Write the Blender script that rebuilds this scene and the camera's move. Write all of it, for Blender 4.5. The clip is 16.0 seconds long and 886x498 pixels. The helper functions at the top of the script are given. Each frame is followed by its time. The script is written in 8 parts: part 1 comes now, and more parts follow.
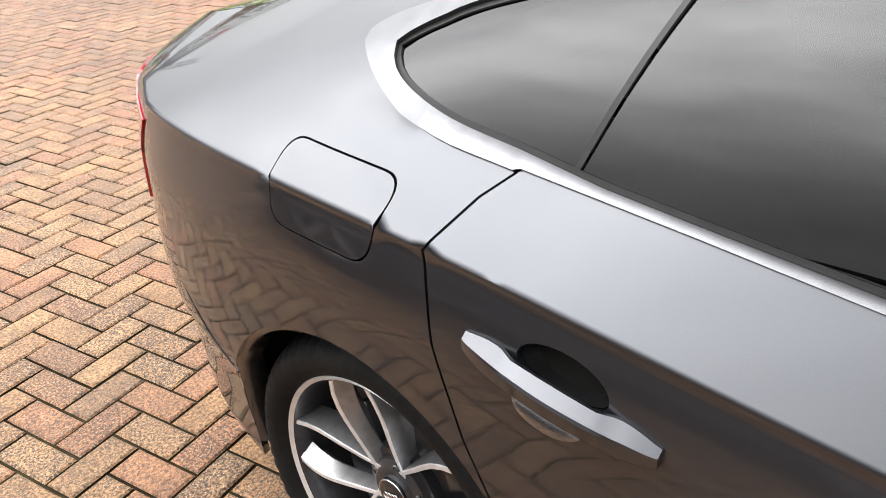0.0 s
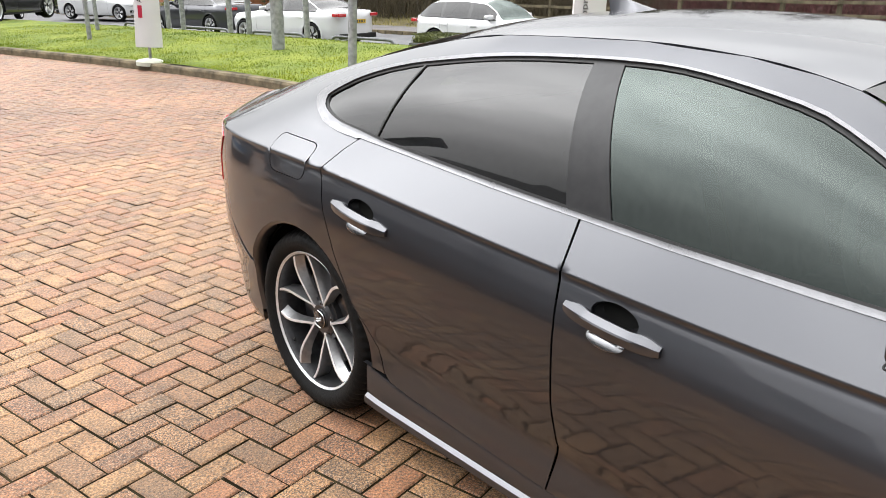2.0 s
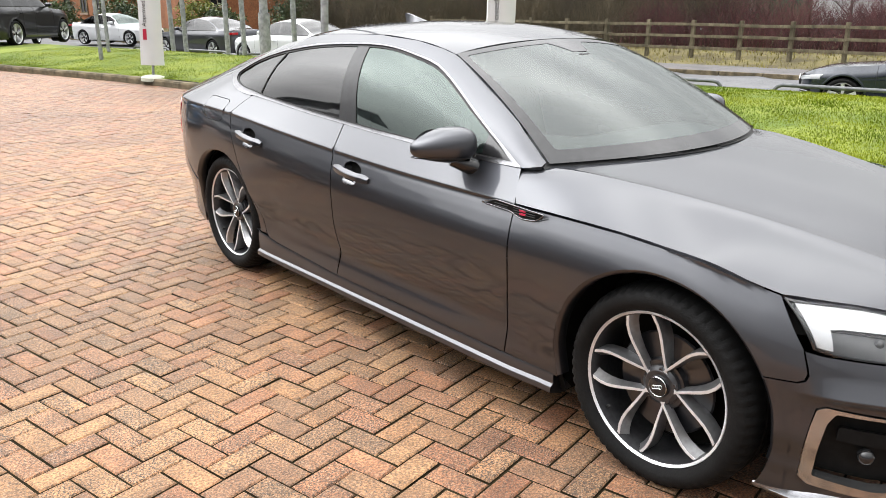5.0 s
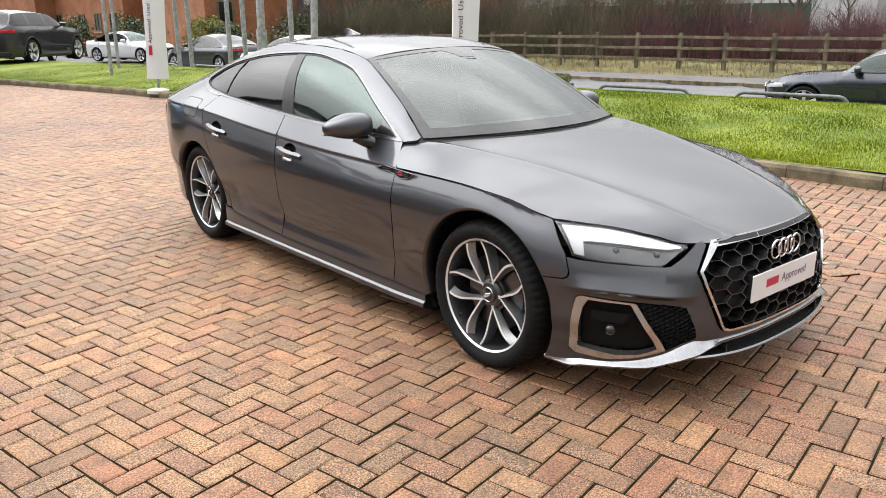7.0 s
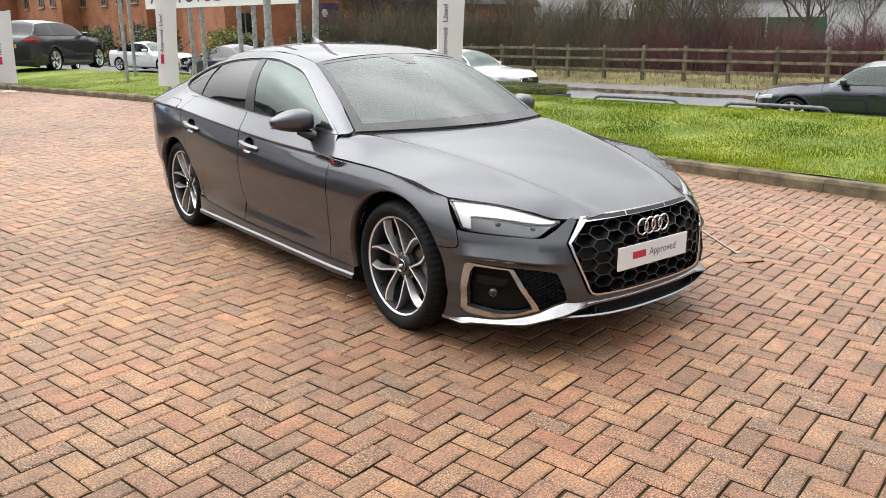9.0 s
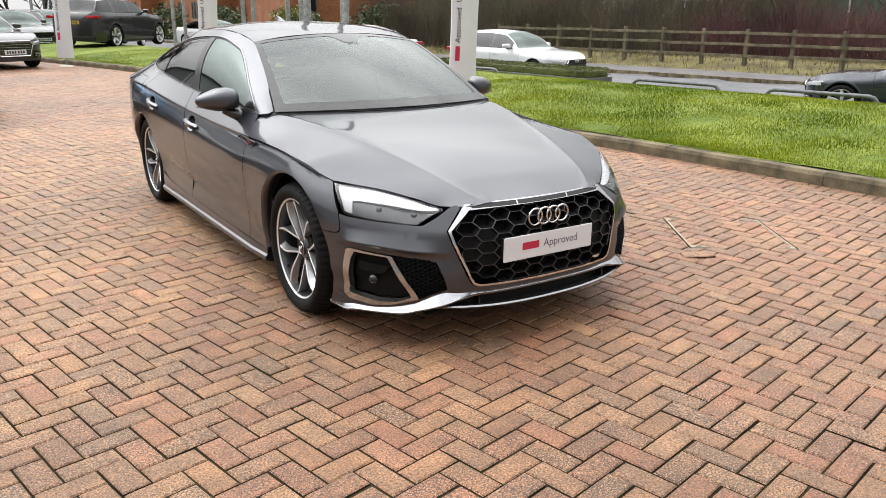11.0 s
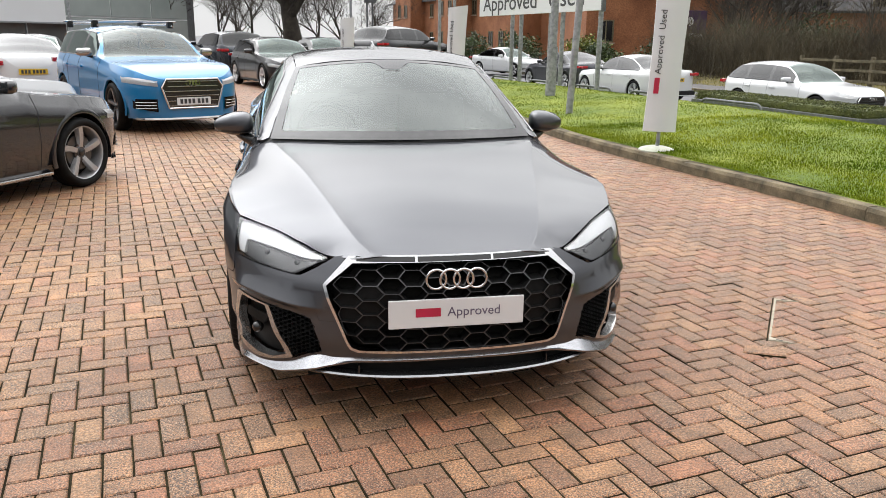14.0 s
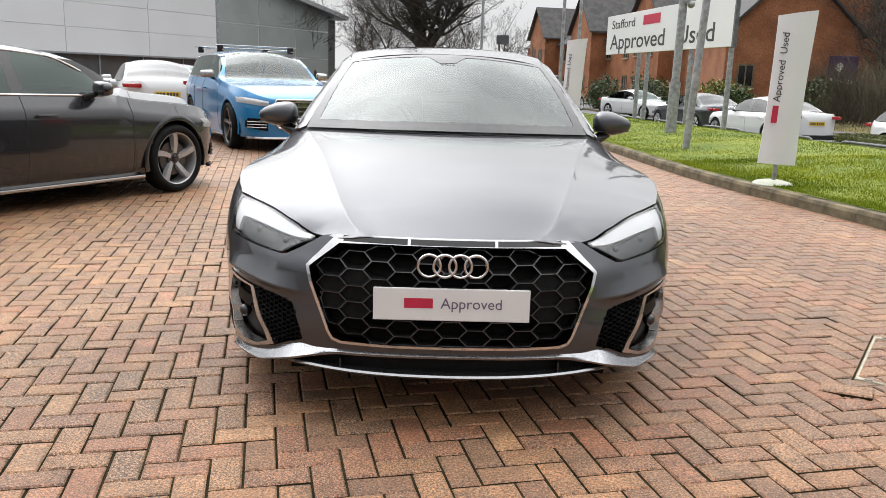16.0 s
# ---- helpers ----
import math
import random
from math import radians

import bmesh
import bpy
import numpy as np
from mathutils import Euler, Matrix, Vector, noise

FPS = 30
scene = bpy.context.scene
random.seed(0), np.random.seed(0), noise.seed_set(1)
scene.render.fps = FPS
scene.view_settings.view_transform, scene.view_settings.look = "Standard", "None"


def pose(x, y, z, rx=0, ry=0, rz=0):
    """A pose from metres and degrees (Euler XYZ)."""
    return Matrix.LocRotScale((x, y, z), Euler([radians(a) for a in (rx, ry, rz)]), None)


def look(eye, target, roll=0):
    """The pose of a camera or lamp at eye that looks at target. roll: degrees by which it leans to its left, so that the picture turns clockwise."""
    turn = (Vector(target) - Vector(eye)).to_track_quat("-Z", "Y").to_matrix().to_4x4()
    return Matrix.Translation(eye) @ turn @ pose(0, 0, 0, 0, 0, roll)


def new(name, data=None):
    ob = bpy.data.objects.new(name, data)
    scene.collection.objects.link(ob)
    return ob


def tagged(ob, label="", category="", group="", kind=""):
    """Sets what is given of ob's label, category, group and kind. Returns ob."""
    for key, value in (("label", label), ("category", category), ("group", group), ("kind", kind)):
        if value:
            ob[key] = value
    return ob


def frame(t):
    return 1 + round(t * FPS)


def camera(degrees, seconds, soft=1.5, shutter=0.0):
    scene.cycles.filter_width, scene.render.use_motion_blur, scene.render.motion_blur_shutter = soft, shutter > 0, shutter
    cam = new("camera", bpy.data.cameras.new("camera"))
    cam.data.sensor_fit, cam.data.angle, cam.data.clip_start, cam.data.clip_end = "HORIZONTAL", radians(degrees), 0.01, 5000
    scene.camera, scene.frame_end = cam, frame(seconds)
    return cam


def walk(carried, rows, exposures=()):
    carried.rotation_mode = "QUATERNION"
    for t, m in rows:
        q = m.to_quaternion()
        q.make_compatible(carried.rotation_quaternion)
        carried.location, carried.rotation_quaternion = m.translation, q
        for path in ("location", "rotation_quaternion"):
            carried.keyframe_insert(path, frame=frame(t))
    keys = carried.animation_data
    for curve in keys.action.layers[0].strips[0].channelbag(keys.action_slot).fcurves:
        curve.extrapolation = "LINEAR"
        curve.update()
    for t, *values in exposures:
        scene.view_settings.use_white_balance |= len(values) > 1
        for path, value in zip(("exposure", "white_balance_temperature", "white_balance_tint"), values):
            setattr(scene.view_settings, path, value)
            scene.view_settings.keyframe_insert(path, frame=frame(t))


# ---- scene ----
import functools
cam = camera(59.3, 16.0, 0.8)
PATH = [
    (0, (-1.511, 2.09, 1.379), (-0.212, 3.258, 0.403), -1.1),
    (0.5, (-1.695, 1.72, 1.409), (-0.405, 3.015, 0.598), 0.1),
    (1, (-1.847, 1.368, 1.441), (-0.589, 2.735, 0.701), 0.2),
    (1.5, (-2.045, 1.009, 1.45), (-0.8, 2.412, 0.756), -0.1),
    (2, (-2.183, 0.664, 1.474), (-0.928, 2.073, 0.812), 0.3),
    (2.5, (-2.271, 0.329, 1.481), (-1.007, 1.739, 0.837), 0.4),
    (3, (-2.417, 0.005, 1.458), (-1.149, 1.416, 0.825), 0.4),
    (3.5, (-2.53, -0.319, 1.481), (-1.26, 1.094, 0.856), 0.5),
    (4, (-2.589, -0.639, 1.469), (-1.323, 0.782, 0.854), 0.4),
    (4.2, (-2.631, -0.745, 1.482), (-1.369, 0.68, 0.868), 0.3),
    (6.3, (-3.014, -1.973, 1.44), (-1.774, -0.514, 0.861), -0.3),
    (6.5, (-3.045, -2.071, 1.458), (-1.807, -0.611, 0.88), -0.5),
    (7, (-3.028, -2.296, 1.472), (-1.792, -0.829, 0.905), -0.4),
    (7.5, (-2.985, -2.529, 1.473), (-1.758, -1.05, 0.919), -0.3),
    (8, (-3.008, -2.7, 1.472), (-1.792, -1.208, 0.93), -0.1),
    (8.5, (-3.064, -2.89, 1.461), (-1.857, -1.388, 0.925), -0.1),
    (9, (-2.996, -3.04, 1.453), (-1.796, -1.534, 0.915), -0.1),
    (9.5, (-2.862, -3.231, 1.432), (-1.676, -1.717, 0.883), -0.1),
    (9.7, (-2.802, -3.284, 1.431), (-1.624, -1.765, 0.876), -0.0),
    (11.8, (-1.832, -3.493, 1.468), (-0.914, -1.816, 0.879), 0.3),
    (12, (-1.706, -3.493, 1.458), (-0.827, -1.793, 0.875), 0.2),
    (12.5, (-1.403, -3.513, 1.477), (-0.63, -1.759, 0.905), 0.1),
    (13, (-1.075, -3.624, 1.468), (-0.432, -1.815, 0.907), 0.1),
    (13.5, (-0.835, -3.655, 1.455), (-0.331, -1.798, 0.91), 0.3),
    (14, (-0.576, -3.596, 1.448), (-0.213, -1.7, 0.924), 0.7),
    (14.5, (-0.342, -3.574, 1.427), (-0.113, -1.65, 0.931), 1.1),
    (15, (-0.134, -3.556, 1.391), (-0.002, -1.615, 0.924), 1.6),
    (15.5, (-0.086, -3.462, 1.293), (-0.018, -1.513, 0.851), 1.8),
    (16, (-0.089, -3.361, 1.176), (-0.046, -1.407, 0.752), 1.8),
]
walk(cam, [(t, look(eye, target, roll)) for t, eye, target, roll in PATH],
     exposures=((0.0, 0.05), (1.5, -0.05), (4.0, -0.02), (7.0, -0.13), (12.0, -0.33), (16.0, -0.40)))

# ---- world, sun ----
world = bpy.data.worlds.new("overcast")
scene.world = world
world.use_nodes = True
wn, wl = world.node_tree.nodes, world.node_tree.links
wn.clear()
w_out = wn.new("ShaderNodeOutputWorld")
w_bg = wn.new("ShaderNodeBackground")
w_sky = wn.new("ShaderNodeTexSky")
w_sky.sky_type, w_sky.sun_disc, w_sky.sun_elevation, w_sky.sun_rotation = "NISHITA", False, radians(50), radians(60)
w_tc = wn.new("ShaderNodeTexCoord")
w_map = wn.new("ShaderNodeMapping")
w_map.inputs["Scale"].default_value = (1.2, 1.2, 2.4)
w_noise = wn.new("ShaderNodeTexNoise")
w_noise.inputs["Scale"].default_value, w_noise.inputs["Detail"].default_value, w_noise.inputs["Roughness"].default_value = 1.5, 6, 0.50
w_ramp = wn.new("ShaderNodeValToRGB")
w_ramp.color_ramp.elements[0].position, w_ramp.color_ramp.elements[0].color = 0.36, (0.77, 0.775, 0.79, 1)
w_ramp.color_ramp.elements[1].position, w_ramp.color_ramp.elements[1].color = 0.64, (1.20, 1.20, 1.205, 1)
w_mix = wn.new("ShaderNodeMix")
w_mix.data_type = "RGBA"
w_mix.inputs["Factor"].default_value = 0.93
wl.new(w_tc.outputs["Generated"], w_map.inputs["Vector"])
wl.new(w_map.outputs["Vector"], w_noise.inputs["Vector"])
wl.new(w_noise.outputs["Fac"], w_ramp.inputs["Fac"])
wl.new(w_sky.outputs["Color"], w_mix.inputs["A"])
# the overcast is brightest overhead and thickens towards the horizon
w_sep = wn.new("ShaderNodeSeparateXYZ")
w_up = wn.new("ShaderNodeFloatCurve")
wc = w_up.mapping.curves[0]
wc.points[0].location, wc.points[1].location = (0.0, 0.23), (1.0, 1.0)
wc.points.new(0.2, 0.26)
wc.points.new(0.4, 0.45)
wc.points.new(0.6, 0.76)
w_up.mapping.update()
w_mul = wn.new("ShaderNodeVectorMath")
w_mul.operation = "SCALE"
wl.new(w_tc.outputs["Generated"], w_sep.inputs["Vector"])
wl.new(w_sep.outputs["Z"], w_up.inputs["Value"])
wl.new(w_ramp.outputs["Color"], w_mul.inputs[0])
w_gain = wn.new("ShaderNodeMath")
w_gain.operation = "MULTIPLY"
w_gain.inputs[1].default_value = 33.0
wl.new(w_up.outputs["Value"], w_gain.inputs[0])
# thinner cloud round the hidden sun
w_dot = wn.new("ShaderNodeVectorMath")
w_dot.operation = "DOT_PRODUCT"
w_dot.inputs[1].default_value = Vector((0.22, 0.66, 0.71)).normalized()
wl.new(w_tc.outputs["Generated"], w_dot.inputs[0])
w_thin = wn.new("ShaderNodeMapRange")
w_thin.interpolation_type = "SMOOTHSTEP"
w_thin.inputs["From Min"].default_value, w_thin.inputs["From Max"].default_value = 0.15, 1.0
w_thin.inputs["To Min"].default_value, w_thin.inputs["To Max"].default_value = 0.84, 1.72
wl.new(w_dot.outputs["Value"], w_thin.inputs["Value"])
w_glow = wn.new("ShaderNodeMath")
w_glow.operation = "MULTIPLY"
wl.new(w_gain.outputs["Value"], w_glow.inputs[0])
wl.new(w_thin.outputs["Result"], w_glow.inputs[1])
# a brighter break in the cloud over the car park
w_dot2 = wn.new("ShaderNodeVectorMath")
w_dot2.operation = "DOT_PRODUCT"
w_dot2.inputs[1].default_value = Vector((-0.66, 0.50, 0.56)).normalized()
wl.new(w_tc.outputs["Generated"], w_dot2.inputs[0])
w_gap = wn.new("ShaderNodeMapRange")
w_gap.interpolation_type = "SMOOTHSTEP"
w_gap.inputs["From Min"].default_value, w_gap.inputs["From Max"].default_value = 0.62, 1.0
w_gap.inputs["To Min"].default_value, w_gap.inputs["To Max"].default_value = 1.0, 2.2
wl.new(w_dot2.outputs["Value"], w_gap.inputs["Value"])
w_both = wn.new("ShaderNodeMath")
w_both.operation = "MULTIPLY"
wl.new(w_glow.outputs["Value"], w_both.inputs[0])
wl.new(w_gap.outputs["Result"], w_both.inputs[1])
wl.new(w_both.outputs["Value"], w_mul.inputs["Scale"])
wl.new(w_mul.outputs["Vector"], w_mix.inputs["B"])
wl.new(w_mix.outputs["Result"], w_bg.inputs["Color"])
w_bg.inputs["Strength"].default_value = 0.1
wl.new(w_bg.outputs["Background"], w_out.inputs["Surface"])

sun = new("sun", bpy.data.lights.new("sun", "SUN"))
sun.data.energy, sun.data.angle, sun.data.color = 0.35, radians(170), (1.0, 0.96, 0.9)
sun.matrix_world = look((0, 0, 30), (-26.0, -14.0, 0))

# ---- materials ----
def material(name, a, b=None, scale=8.0, rough=0.6, metal=0.0, bump=0.0, bump_scale=None, coat=0.0, coords="Object",
             rough_var=0.0, spec=0.5, fine=0.0, vary="", vary_amount=0.0, stretch=(1, 1, 1), trans=0.0, ior=1.45, detail=4, dist=0.01, low=0.35, high=0.65):
    m = bpy.data.materials.new(name)
    m.use_nodes = True
    n, l = m.node_tree.nodes, m.node_tree.links
    p = n["Principled BSDF"]
    p.inputs["Roughness"].default_value = rough
    p.inputs["Metallic"].default_value = metal
    p.inputs["Coat Weight"].default_value = coat
    p.inputs["Coat Roughness"].default_value = 0.05
    p.inputs["Specular IOR Level"].default_value = spec
    p.inputs["Transmission Weight"].default_value = trans
    p.inputs["IOR"].default_value = ior
    b = b or a
    tc = n.new("ShaderNodeTexCoord")
    mp = n.new("ShaderNodeMapping")
    mp.inputs["Scale"].default_value = stretch
    l.new(tc.outputs[coords], mp.inputs["Vector"])
    no = n.new("ShaderNodeTexNoise")
    no.inputs["Scale"].default_value, no.inputs["Detail"].default_value = scale, detail
    l.new(mp.outputs["Vector"], no.inputs["Vector"])
    ra = n.new("ShaderNodeValToRGB")
    ra.color_ramp.elements[0].position, ra.color_ramp.elements[0].color = low, (*a, 1)
    ra.color_ramp.elements[1].position, ra.color_ramp.elements[1].color = high, (*b, 1)
    l.new(no.outputs["Fac"], ra.inputs["Fac"])
    col = ra.outputs["Color"]
    if fine:
        n2 = n.new("ShaderNodeTexNoise")
        n2.inputs["Scale"].default_value, n2.inputs["Detail"].default_value = scale * 14, 3
        l.new(mp.outputs["Vector"], n2.inputs["Vector"])
        mr = n.new("ShaderNodeMapRange")
        mr.inputs["From Min"].default_value, mr.inputs["From Max"].default_value = 0.3, 0.7
        mr.inputs["To Min"].default_value, mr.inputs["To Max"].default_value = 1 - fine, 1 + fine
        l.new(n2.outputs["Fac"], mr.inputs["Value"])
        mx = n.new("ShaderNodeMix")
        mx.data_type, mx.blend_type = "RGBA", "MULTIPLY"
        mx.inputs["Factor"].default_value = 1
        l.new(col, mx.inputs["A"])
        l.new(mr.outputs["Result"], mx.inputs["B"])
        col = mx.outputs["Result"]
    if vary:
        src = n.new("ShaderNodeObjectInfo" if vary == "object" else "ShaderNodeNewGeometry")
        hs = n.new("ShaderNodeHueSaturation")
        mr = n.new("ShaderNodeMapRange")
        mr.inputs["To Min"].default_value, mr.inputs["To Max"].default_value = 1 - vary_amount, 1 + vary_amount
        l.new(src.outputs["Random" if vary == "object" else "Random Per Island"], mr.inputs["Value"])
        l.new(mr.outputs["Result"], hs.inputs["Value"])
        l.new(col, hs.inputs["Color"])
        col = hs.outputs["Color"]
    l.new(col, p.inputs["Base Color"])
    if rough_var:
        mr = n.new("ShaderNodeMapRange")
        mr.inputs["To Min"].default_value, mr.inputs["To Max"].default_value = rough - rough_var, rough + rough_var
        l.new(no.outputs["Fac"], mr.inputs["Value"])
        l.new(mr.outputs["Result"], p.inputs["Roughness"])
    if bump:
        nb = n.new("ShaderNodeTexNoise")
        nb.inputs["Scale"].default_value, nb.inputs["Detail"].default_value = bump_scale or scale * 6, 5
        l.new(mp.outputs["Vector"], nb.inputs["Vector"])
        bu = n.new("ShaderNodeBump")
        bu.inputs["Strength"].default_value, bu.inputs["Distance"].default_value = bump, dist
        l.new(nb.outputs["Fac"], bu.inputs["Height"])
        l.new(bu.outputs["Normal"], p.inputs["Normal"])
    return m


def paint(name, a, metal=0.75, rough=0.36, flake=0.12, coat=1.0):
    """Car paint under clear coat, with fine flakes."""
    return material(name, tuple(c * (1 - flake) for c in a), tuple(c * (1 + flake) for c in a), 900, rough, metal, coat=coat, rough_var=0.04, detail=2)


def glass(name, tint, rough=0.0, ior=1.75, sheen=(1, 1, 1)):
    """A thin pane: mirror and tinted see-through mixed by Fresnel."""
    m = bpy.data.materials.new(name)
    m.use_nodes = True
    n, l = m.node_tree.nodes, m.node_tree.links
    n.clear()
    out, mix, tr, gl, fr = (n.new(k) for k in ("ShaderNodeOutputMaterial", "ShaderNodeMixShader", "ShaderNodeBsdfTransparent", "ShaderNodeBsdfGlossy", "ShaderNodeFresnel"))
    tr.inputs["Color"].default_value = (*tint, 1)
    gl.inputs["Roughness"].default_value = rough
    gl.inputs["Color"].default_value = (*sheen, 1)
    fr.inputs["IOR"].default_value = ior
    l.new(fr.outputs["Fac"], mix.inputs["Fac"])
    l.new(tr.outputs["BSDF"], mix.inputs[1])
    l.new(gl.outputs["BSDF"], mix.inputs[2])
    l.new(mix.outputs["Shader"], out.inputs["Surface"])
    return m


M = {}
M["grey_paint"] = paint("grey_paint", (0.057, 0.059, 0.067), 0.95, 0.44, 0.05, 1.0)
M["grey_paint"].node_tree.nodes["Principled BSDF"].inputs["Coat Roughness"].default_value = 0.05
M["grey_paint"].node_tree.nodes["Principled BSDF"].inputs["Coat IOR"].default_value = 1.52
M["grey_paint"].node_tree.nodes["Principled BSDF"].inputs["Specular Tint"].default_value = (0.6, 0.6, 0.6, 1)
M["blue_paint"] = paint("blue_paint", (0.00308, 0.154, 0.3619), 0.3)
M["dark_paint"] = paint("dark_paint", (0.014, 0.015, 0.017), 0.1, 0.25)
M["white_paint"] = paint("white_paint", (0.5544, 0.5621, 0.5698), 0.0, 0.4, 0.02)
M["silver_paint"] = paint("silver_paint", (0.3234, 0.3311, 0.3388), 0.6)
M["black_paint"] = paint("black_paint", (0.012, 0.012, 0.014), 0.2)
M["navy_paint"] = paint("navy_paint", (0.013, 0.018, 0.027), 0.4, 0.25)
M["chrome"] = material("chrome", (0.60, 0.60, 0.61), (0.55, 0.55, 0.565), 30, 0.10, 1.0, rough_var=0.03)
M["trim_metal"] = material("trim_metal", (0.175, 0.175, 0.182), (0.155, 0.155, 0.161), 30, 0.26, 0.95, rough_var=0.04)
M["pillar_black"] = material("pillar_black", (0.012, 0.012, 0.013), (0.018, 0.018, 0.019), 30, 0.3, spec=0.35)
M["frit"] = material("frit", (0.030, 0.030, 0.031), (0.036, 0.036, 0.037), 30, 0.05, ior=1.40)
# handle bowls: body paint with its own shade put into a near-black colour
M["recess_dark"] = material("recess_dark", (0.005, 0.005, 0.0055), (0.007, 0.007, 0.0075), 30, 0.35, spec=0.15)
M["satin"] = material("satin", (0.46, 0.455, 0.45), (0.42, 0.415, 0.41), 30, 0.18, 0.95, rough_var=0.05)
M["alloy"] = material("alloy", (0.70, 0.70, 0.71), (0.62, 0.62, 0.64), 60, 0.32, 0.55, rough_var=0.05, coat=0.3)
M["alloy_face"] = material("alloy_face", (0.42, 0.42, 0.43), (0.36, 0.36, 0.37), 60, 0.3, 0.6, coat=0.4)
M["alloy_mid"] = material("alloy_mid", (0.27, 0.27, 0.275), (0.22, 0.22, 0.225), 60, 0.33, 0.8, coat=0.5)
# lighter body grey: sky sheen of blade, splitter and handle tongue painted in
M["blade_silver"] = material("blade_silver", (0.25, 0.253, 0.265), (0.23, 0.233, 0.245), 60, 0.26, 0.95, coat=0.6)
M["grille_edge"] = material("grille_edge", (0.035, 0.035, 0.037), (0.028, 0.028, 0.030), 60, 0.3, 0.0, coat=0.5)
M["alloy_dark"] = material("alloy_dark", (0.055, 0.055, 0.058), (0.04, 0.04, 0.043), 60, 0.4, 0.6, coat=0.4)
M["gloss_black"] = material("gloss_black", (0.008, 0.008, 0.009), (0.012, 0.012, 0.012), 20, 0.2, coat=0.35)
M["plastic"] = material("plastic", (0.010, 0.010, 0.010), (0.016, 0.016, 0.016), 40, 0.5, spec=0.25)
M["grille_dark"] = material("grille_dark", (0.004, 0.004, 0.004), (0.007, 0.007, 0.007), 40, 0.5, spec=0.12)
M["seal"] = material("seal", (0.008, 0.008, 0.008), (0.014, 0.014, 0.014), 40, 0.55)
M["tyre"] = material("tyre", (0.006, 0.006, 0.006), (0.010, 0.010, 0.010), 9, 0.65, spec=0.12, bump=0.2, bump_scale=160, fine=0.15)
M["liner"] = material("liner", (0.005, 0.005, 0.005), (0.009, 0.009, 0.008), 10, 0.95, spec=0.1)
M["plate"] = material("plate", (0.6006, 0.6006, 0.6006), (0.5698, 0.5698, 0.5775), 6, 0.3, coat=0.3)
M["plate_yellow"] = material("plate_yellow", (0.5775, 0.385, 0.0231), (0.539, 0.3542, 0.0231), 6, 0.35)
M["ink"] = material("ink", (0.03, 0.03, 0.035), (0.04, 0.04, 0.04), 20, 0.5)
M["ink_grey"] = material("ink_grey", (0.10, 0.08, 0.13), (0.12, 0.1, 0.14), 20, 0.5)
M["red"] = material("red", (0.4235, 0.0154, 0.0539), (0.385, 0.0154, 0.0462), 20, 0.45)
M["lamp_red"] = material("lamp_red", (0.42, 0.012, 0.016), (0.3, 0.008, 0.012), 60, 0.12, coat=0.8)
M["lamp_white"] = material("lamp_white", (0.58, 0.59, 0.60), (0.50, 0.51, 0.52), 60, 0.2, coat=0.6)
M["lamp_clear"] = material("lamp_clear", (0.62, 0.63, 0.64), (0.52, 0.53, 0.54), 60, 0.15, coat=0.8)
M["lamp_grey"] = material("lamp_grey", (0.045, 0.047, 0.050), (0.085, 0.087, 0.090), 24, 0.35, 0.1, coat=0.8)
M["fabric"] = material("fabric", (0.10, 0.10, 0.105), (0.14, 0.14, 0.142), 30, 0.8)
M["dash"] = material("dash", (0.07, 0.07, 0.073), (0.09, 0.09, 0.092), 30, 0.6)
M["glass_clear"] = glass("glass_clear", (0.36, 0.43, 0.41), 0.0, 1.66, (0.95, 1.0, 0.98))
M["glass_side"] = glass("glass_side", (0.10, 0.15, 0.13), 0.0, 1.58, (0.88, 1.0, 0.95))
M["glass_dark"] = glass("glass_dark", (0.035, 0.035, 0.038), 0.0, 1.52)
M["lens"] = glass("lens", (0.97, 0.97, 0.97), 0.0, 1.4)
M["kerb"] = material("kerb", (0.05775, 0.0462, 0.02618), (0.1694, 0.1347, 0.08085), 5, 0.9, bump=0.5, bump_scale=60, fine=0.25, vary="island", vary_amount=0.15)
M["soil"] = material("soil", (0.077, 0.1155, 0.01155), (0.154, 0.1848, 0.01925), 1.2, 0.95, bump=0.6, bump_scale=30, fine=0.35)
M["grass"] = material("grass", (0.082, 0.128, 0.006), (0.218, 0.248, 0.017), 0.7, 0.8, vary="island", vary_amount=0.45, spec=0.08)
M["asphalt"] = material("asphalt", (0.077, 0.077, 0.08085), (0.1232, 0.1232, 0.127), 0.8, 0.75, bump=0.3, bump_scale=90, fine=0.2)
M["pavement"] = material("pavement", (0.077, 0.07315, 0.07315), (0.1155, 0.1078, 0.1078), 1.5, 0.85, bump=0.3, bump_scale=60, fine=0.2)
M["joint"] = material("joint", (0.0115, 0.0092, 0.0055), (0.042, 0.034, 0.017), 3, 0.95, bump=0.5, bump_scale=80, fine=0.3, spec=0.1)
M["mortar"] = material("mortar", (0.2772, 0.2541, 0.1925), (0.4158, 0.385, 0.308), 30, 0.85, bump=0.3)
M["galv"] = material("galv", (0.204, 0.2125, 0.221), (0.357, 0.3655, 0.374), 12, 0.5, 0.55, rough_var=0.1, bump=0.1)
M["dark_steel"] = material("dark_steel", (0.085, 0.08925, 0.0935), (0.136, 0.1403, 0.1445), 8, 0.5, 0.4)
M["banner"] = material("banner", (0.5698, 0.5775, 0.5929), (0.616, 0.6237, 0.6314), 2, 0.45, bump=0.08, bump_scale=3, dist=0.05)
M["stone_base"] = material("stone_base", (0.385, 0.4004, 0.3234), (0.4774, 0.4774, 0.4004), 8, 0.85, bump=0.3)
